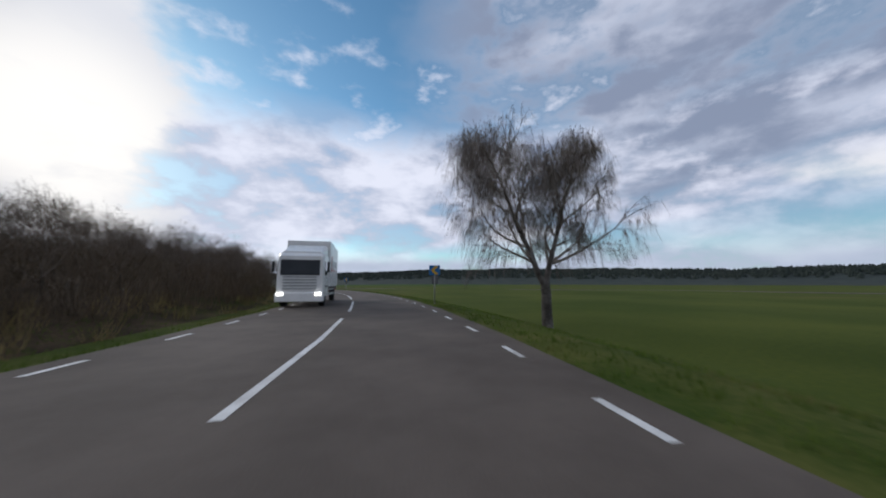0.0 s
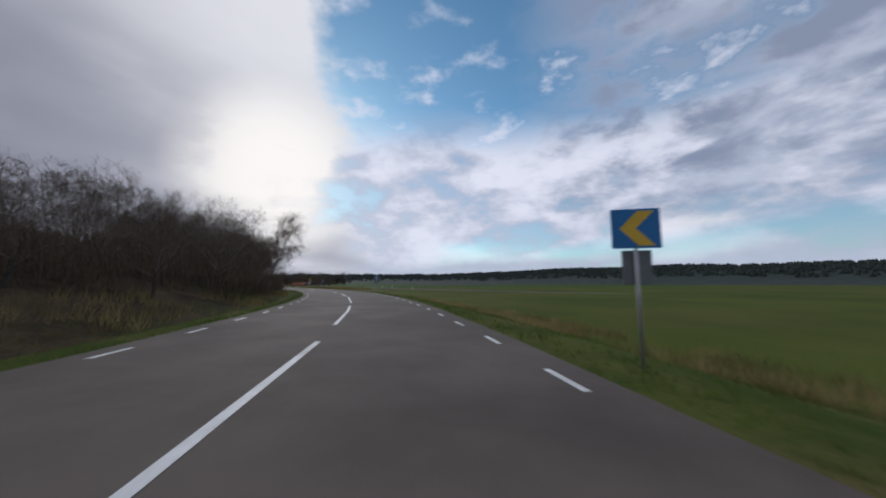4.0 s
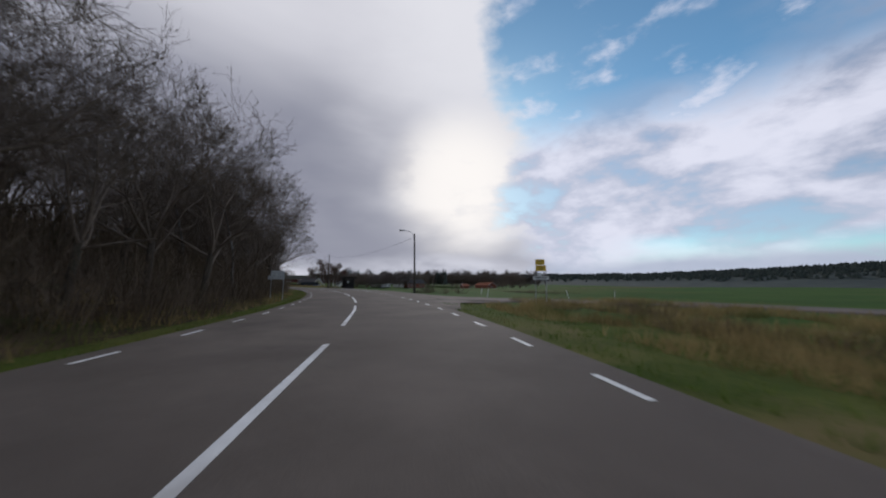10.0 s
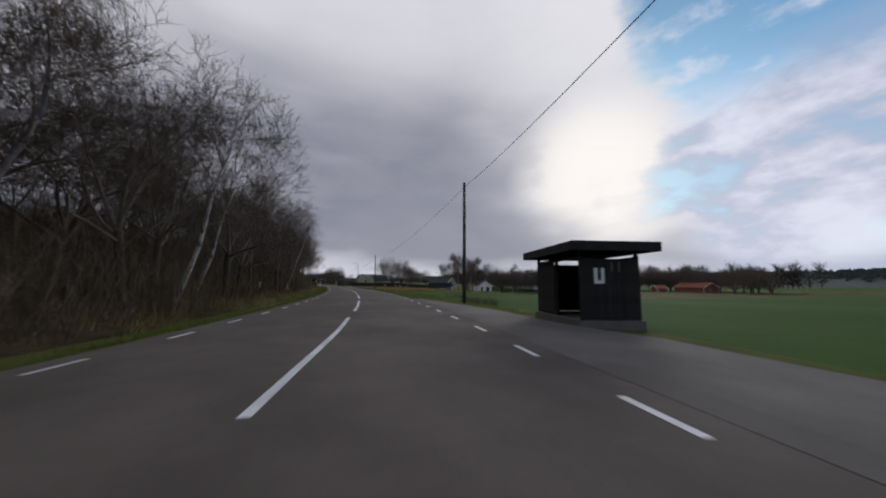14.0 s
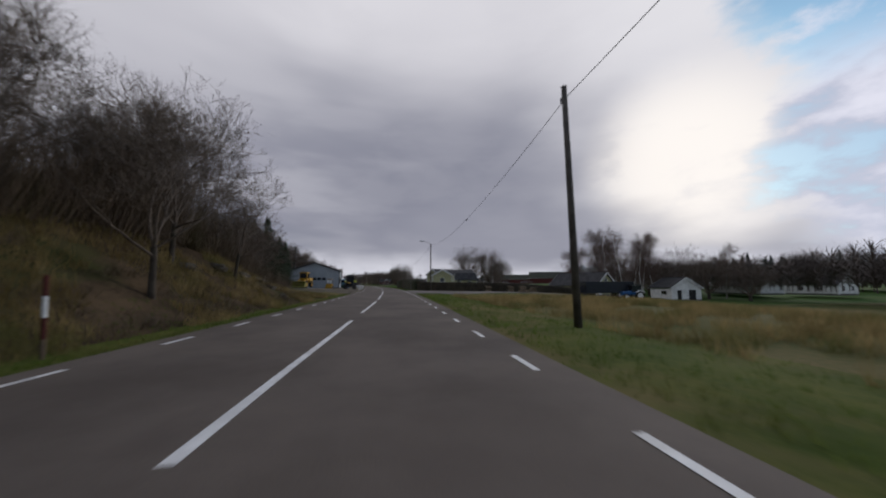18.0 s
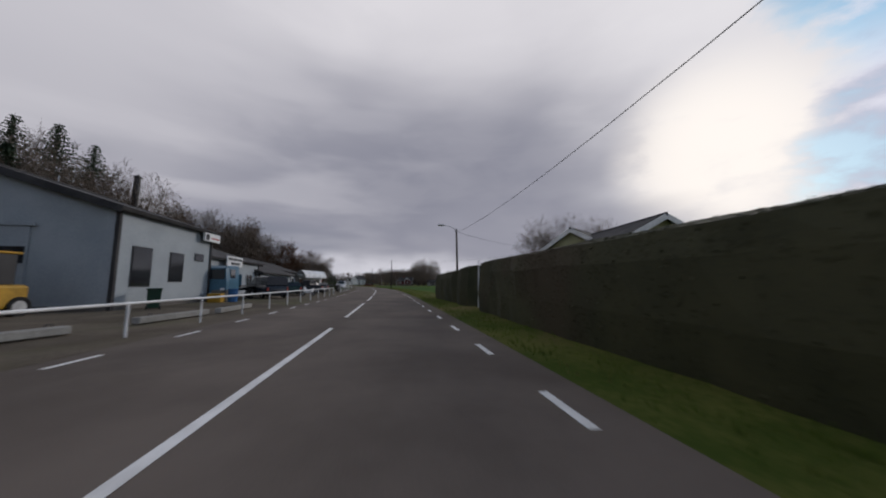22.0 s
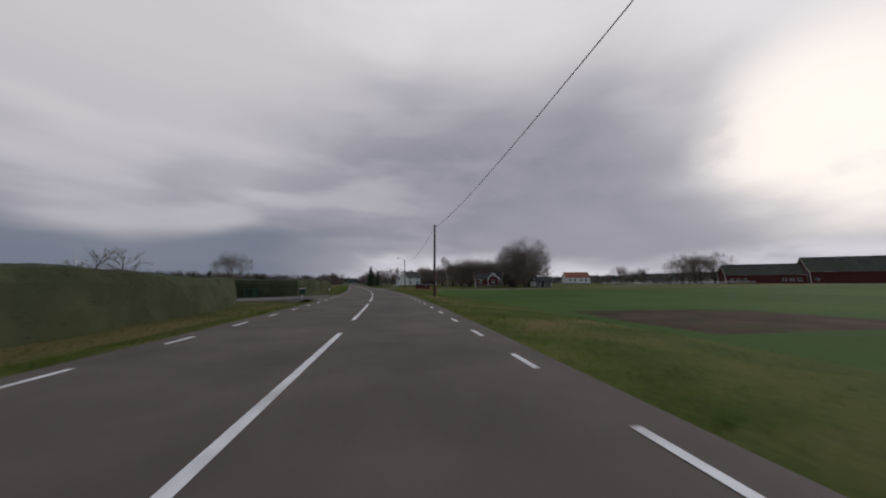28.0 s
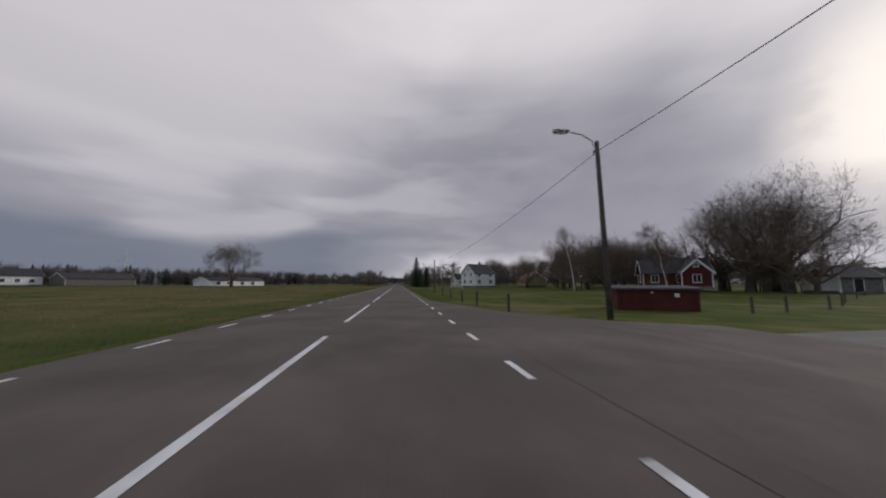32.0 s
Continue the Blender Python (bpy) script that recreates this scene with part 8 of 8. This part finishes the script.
def ridge():
    """The wooded hills along the horizon, with their tree tops."""
    rng = random.Random(21)
    v, f = [], []

    def top(az):
        """Height of the hill's crest by its bearing (degrees to the left of +y)."""
        base = np.interp(az, [-120, -75, -55, -40, -25, -8, 0, 6, 14, 25, 40, 60, 75, 100, 130, 160, 200], [48, 54, 52, 66, 72, 67, 58, 52, 48, 46, 42, 34, 24, 18, 16, 16, 14])
        return float(base + 5 * noise.noise(Vector((az * 0.13, 3.1, 0))) + 2.5 * noise.noise(Vector((az * 0.5, 1.1, 0))))
    cx, cy = -120.0, 120.0
    rings = [(900, -4.0, 0.0), (1050, 0.0, 0.06), (1200, 0.0, 0.45), (1380, 0.0, 0.92), (1450, 0.0, 1.0), (1650, 0.0, 0.8)]
    azs = np.arange(-125, 205, 2.5)
    for az in azs:
        a = radians(az)
        for r, z0, share in rings:
            v.append(Vector((cx - r * math.sin(a), cy + r * math.cos(a), z0 + share * (top(az) - 9) - (5 if share == 0 else 0))))
    n = len(rings)
    for i in range(len(azs) - 1):
        for j in range(n - 1):
            f.append((i * n + j, i * n + j + 1, (i + 1) * n + j + 1, (i + 1) * n + j))
    tagged(new("distant_hills", mesh_of("distant_hills", v, f, FAR_PINE, True)), "low wooded hills along the horizon", "hills", kind="structure")
    v, f = [], []
    for _ in range(13000):
        az = rng.uniform(-85, 130)
        a = radians(az)
        g = rng.random() ** 0.45
        r = 1120 + 320 * g
        share = np.interp(r, [q[0] for q in rings], [q[2] for q in rings])
        p = Vector((cx - r * math.sin(a), cy + r * math.cos(a), float(share) * (top(az) - 9) - 2))
        h = rng.uniform(7, 15)
        w = h * rng.uniform(0.3, 0.55)
        b = len(v)
        k = 6
        v.append(p + Vector((rng.uniform(-1, 1), rng.uniform(-1, 1), h)))
        for zz, ww in ((0.62, 0.62), (0.25, 1.0)):
            for j in range(k):
                c = 6.283 * j / k + rng.random() * 0.7
                q = w * ww * rng.uniform(0.7, 1.25)
                v.append(p + Vector((math.cos(c) * q, math.sin(c) * q, h * zz * rng.uniform(0.85, 1.15))))
        for j in range(k):
            f.append((b, b + 1 + j, b + 1 + (j + 1) % k))
            f.append((b + 1 + j, b + 1 + k + j, b + 1 + k + (j + 1) % k, b + 1 + (j + 1) % k))
    tagged(new("hill_forest", mesh_of("hill_forest", v, f, FAR_PINE)), "dark conifer forest covering the distant hills", "forest", kind="stuff")


ridge()


# ---- grass, brush and stones ----
def tufts(name, area, count, lo, hi, mat, seed, label, wide=0.012, clump=0.0):
    """Upright blades scattered over strips of land: area = (s0, s1, l0, l1) with l as numbers or functions of s."""
    rng = np.random.default_rng(seed)
    s0, s1, l0, l1 = area
    ss = rng.uniform(s0, s1, count)
    knots = np.arange(s0, s1 + 2, 2.0)
    a0 = np.interp(ss, knots, [l0(k) if callable(l0) else l0 for k in knots])
    a1 = np.interp(ss, knots, [l1(k) if callable(l1) else l1 for k in knots])
    ll = a0 + (a1 - a0) * rng.random(count)
    h = np.interp(ss, _g, _gh)
    x = np.interp(ss, _g, _gx) - ll * np.cos(h)
    y = np.interp(ss, _g, _gy) - ll * np.sin(h)
    if clump:
        wave = np.sin(x * 0.9 + 1.7 * np.sin(y * 0.37)) + np.sin(y * 0.8 + 1.3 * np.sin(x * 0.45)) + 0.6 * np.sin(x * 2.3 + y * 1.9)
        keep = wave > (clump - 0.5) * 4
        ss, ll, x, y = ss[keep], ll[keep], x[keep], y[keep]
    paved = np.zeros(len(ss), bool)
    for a, b, l_in, l_out in ((181, 212, -11, 0), (210, 235, -7.6, 0), (235, 254, -5.7, 0), (236.6, 241.6, -8.4, -5.6), (343, 348, -6, 0), (347, 360, -13, 0), (554, 578, -8, 0), (186, 192, -16, 0), (557, 568, -14, 0), (347, 470, 0, 7)):
        paved |= (ss > a) & (ss < b) & (ll > l_in) & (ll < l_out)
    ss, ll, x, y = ss[~paved], ll[~paved], x[~paved], y[~paved]
    z = np.array([ground_z(a, b) + bank(a, b) for a, b in zip(ss.tolist(), ll.tolist())]) - 0.06
    p = np.repeat(np.stack([x, y, z], 1), 4, 0)
    n = len(p)
    p[:, :2] += rng.normal(0, 0.10, (n, 2))
    tall = rng.uniform(lo, hi, n)
    a = rng.uniform(0, 6.283, n)
    d = np.stack([np.cos(a), np.sin(a), np.zeros(n)], 1) * wide
    e = p + np.stack([rng.normal(0, 0.33, n) * tall, rng.normal(0, 0.33, n) * tall, tall], 1)
    v = np.stack([p - d, p + d, e], 1).reshape(-1, 3)
    me = bpy.data.meshes.new(name)
    me.vertices.add(3 * n)
    me.vertices.foreach_set("co", v.ravel())
    me.loops.add(3 * n)
    me.loops.foreach_set("vertex_index", np.arange(3 * n, dtype=np.int32))
    me.polygons.add(n)
    me.polygons.foreach_set("loop_start", np.arange(0, 3 * n, 3, dtype=np.int32))
    me.materials.append(mat)
    me.update(calc_edges=True)
    return tagged(new(name, me), label, "grass", kind="stuff")


tufts("verge_grass", (-10, 352, lambda s: right_edge(s) - 0.75, lambda s: -8.0), 30000, 0.05, 0.2, GREEN_GRASS, 1, "green grass tufts on the outer verge")
tufts("verge_grass", (352, 640, lambda s: right_edge(s) - 0.75, lambda s: -8.5), 20000, 0.05, 0.17, GREEN_GRASS, 2, "green grass tufts on the outer verge")
tufts("verge_grass", (-12, 345, lambda s: left_edge(s) + 0.7, lambda s: 9.5), 24000, 0.05, 0.22, GREEN_GRASS, 3, "grass tufts on the inner verge")
tufts("verge_grass", (468, 660, lambda s: left_edge(s) + 0.7, lambda s: 10.5), 14000, 0.05, 0.22, GREEN_GRASS, 4, "grass tufts on the inner verge")
tufts("dry_grass", (288, 340, -7.0, -34.0), 26000, 0.25, 0.75, DRY_GRASS, 5, "tall dry yellow grass in the rough meadow", 0.014, 0.42)
tufts("dry_grass", (50, 180, -5.5, -10.5), 14000, 0.2, 0.6, DRY_GRASS, 6, "dry yellow grass along the ditch", 0.012, 0.45)
tufts("dry_grass", (160, 186, -8.0, -24.0), 10000, 0.25, 0.7, DRY_GRASS, 7, "tall dry grass by the junction", 0.014, 0.45)
tufts("dry_grass", (546, 562, -5.0, -13.0), 5000, 0.2, 0.55, DRY_GRASS, 11, "yellow rough grass by the farm track", 0.014, 0.4)
tufts("dry_grass", (298, 340, 7.0, 13.5), 9000, 0.2, 0.6, DRY_GRASS, 12, "dry grass on the bank below the wood", 0.014, 0.45)
tufts("dry_grass", (-12, 345, 7.2, 11.5), 13000, 0.25, 0.7, DRY_GRASS, 9, "dry brown grass below the wood", 0.012, 0.5)
tufts("field_stubble", (545, 760, 11, 60), 16000, 0.12, 0.35, DRY_GRASS, 10, "thin dry stalks in the left field", 0.016, 0.45)


def bushes():
    rng = random.Random(5)
    v, f = [], []
    for s, l, h in [(170, -10, 1.3), (173, -12, 1.5), (176, -13.5, 1.4), (178, -11, 1.0), (166, -11, 1.2), (252.5, -8.2, 1.0), (254, -7.4, 0.9), (250.5, -8.5, 0.8), (262, -9, 0.8), (205, -9.5, 0.7)]:
        for k in range(3):
            q = s + rng.uniform(-1, 1), l + rng.uniform(-1, 1)
            sticks(rng, v, f, at(*q, ground_z(*q)), 40, h, 1.5, 0.008, 0.7)
    for s, l, h in [(209, -12.2, 3.0), (210, -13.6, 2.6), (208, -11.4, 2.2), (210.5, -18.0, 2.9), (212, -17.0, 2.0), (206, -16.5, 1.6), (204, -12.5, 1.2), (214, -13, 1.3)]:
        for k in range(2):
            q = s + rng.uniform(-0.6, 0.6), l + rng.uniform(-0.6, 0.6)
            sticks(rng, v, f, at(*q, ground_z(*q)), 30, h, 1.5, 0.009, 0.45)
    for k in range(760):
        a, d = rng.uniform(0, 6.283), math.sqrt(rng.random())
        q = 449 + 20.5 * d * math.cos(a), -44.5 + 22.5 * d * math.sin(a)
        sticks(rng, v, f, at(*q, ground_z(*q)), 30, rng.uniform(0.25, 0.75), 1.3, 0.008, 0.9)
    for k in range(70):
        q = 205 + rng.uniform(0, 10), -30 - rng.uniform(0, 12)
        sticks(rng, v, f, at(*q, ground_z(*q)), 14, rng.uniform(0.5, 1.0), 1.2, 0.008, 0.8)
    tagged(new("low_brush", mesh_of("low_brush", v, f, BRUSH)), "low brown bare brush on the verges and mound", "brush", kind="stuff")


bushes()


STONE = material("grey_fieldstone", (0.045, 0.040, 0.033), (0.12, 0.105, 0.085), 0.9, 0.95, 0.8, 8.0, c=(0.055, 0.06, 0.025), spec=0.1)


def boulder(s, l, r, seed, label):
    bm = bmesh.new()
    bmesh.ops.create_icosphere(bm, subdivisions=3, radius=r)
    off = Vector((seed * 3.7, seed * 1.3, 0))
    for v in bm.verts:
        n = v.co.normalized()
        v.co = n * r * (1 + 0.5 * noise.noise(n * 1.3 + off) + 0.28 * abs(noise.noise(n * 3 + off)) + 0.07 * noise.noise(n * 9 + off))
        v.co.z *= 0.62
    me = bpy.data.meshes.new("boulder")
    bm.to_mesh(me)
    bm.free()
    me.materials.append(STONE)
    o = new("boulder", me)
    o.matrix_world = spot(s, l, seed * 47, ground_z(s, l) - r * 0.12)
    tagged(o, label, "stone", "field stones")


for i, (s, l, r) in enumerate(((326, 11.2, 0.5), (329.5, 10.4, 0.4), (332.5, 9.8, 0.4), (323.5, 11.6, 0.5), (452.4, -41.8, 0.9), (443.4, -45.8, 0.7), (330.5, 11.8, 0.5), (320, 11.4, 0.45), (325.2, 9.4, 0.3), (328.0, 9.0, 0.3))):
    boulder(s, l, r, i + 1, "mossy grey boulder at the foot of the bank" if l > 0 else "grey field stone on the brushy mound")
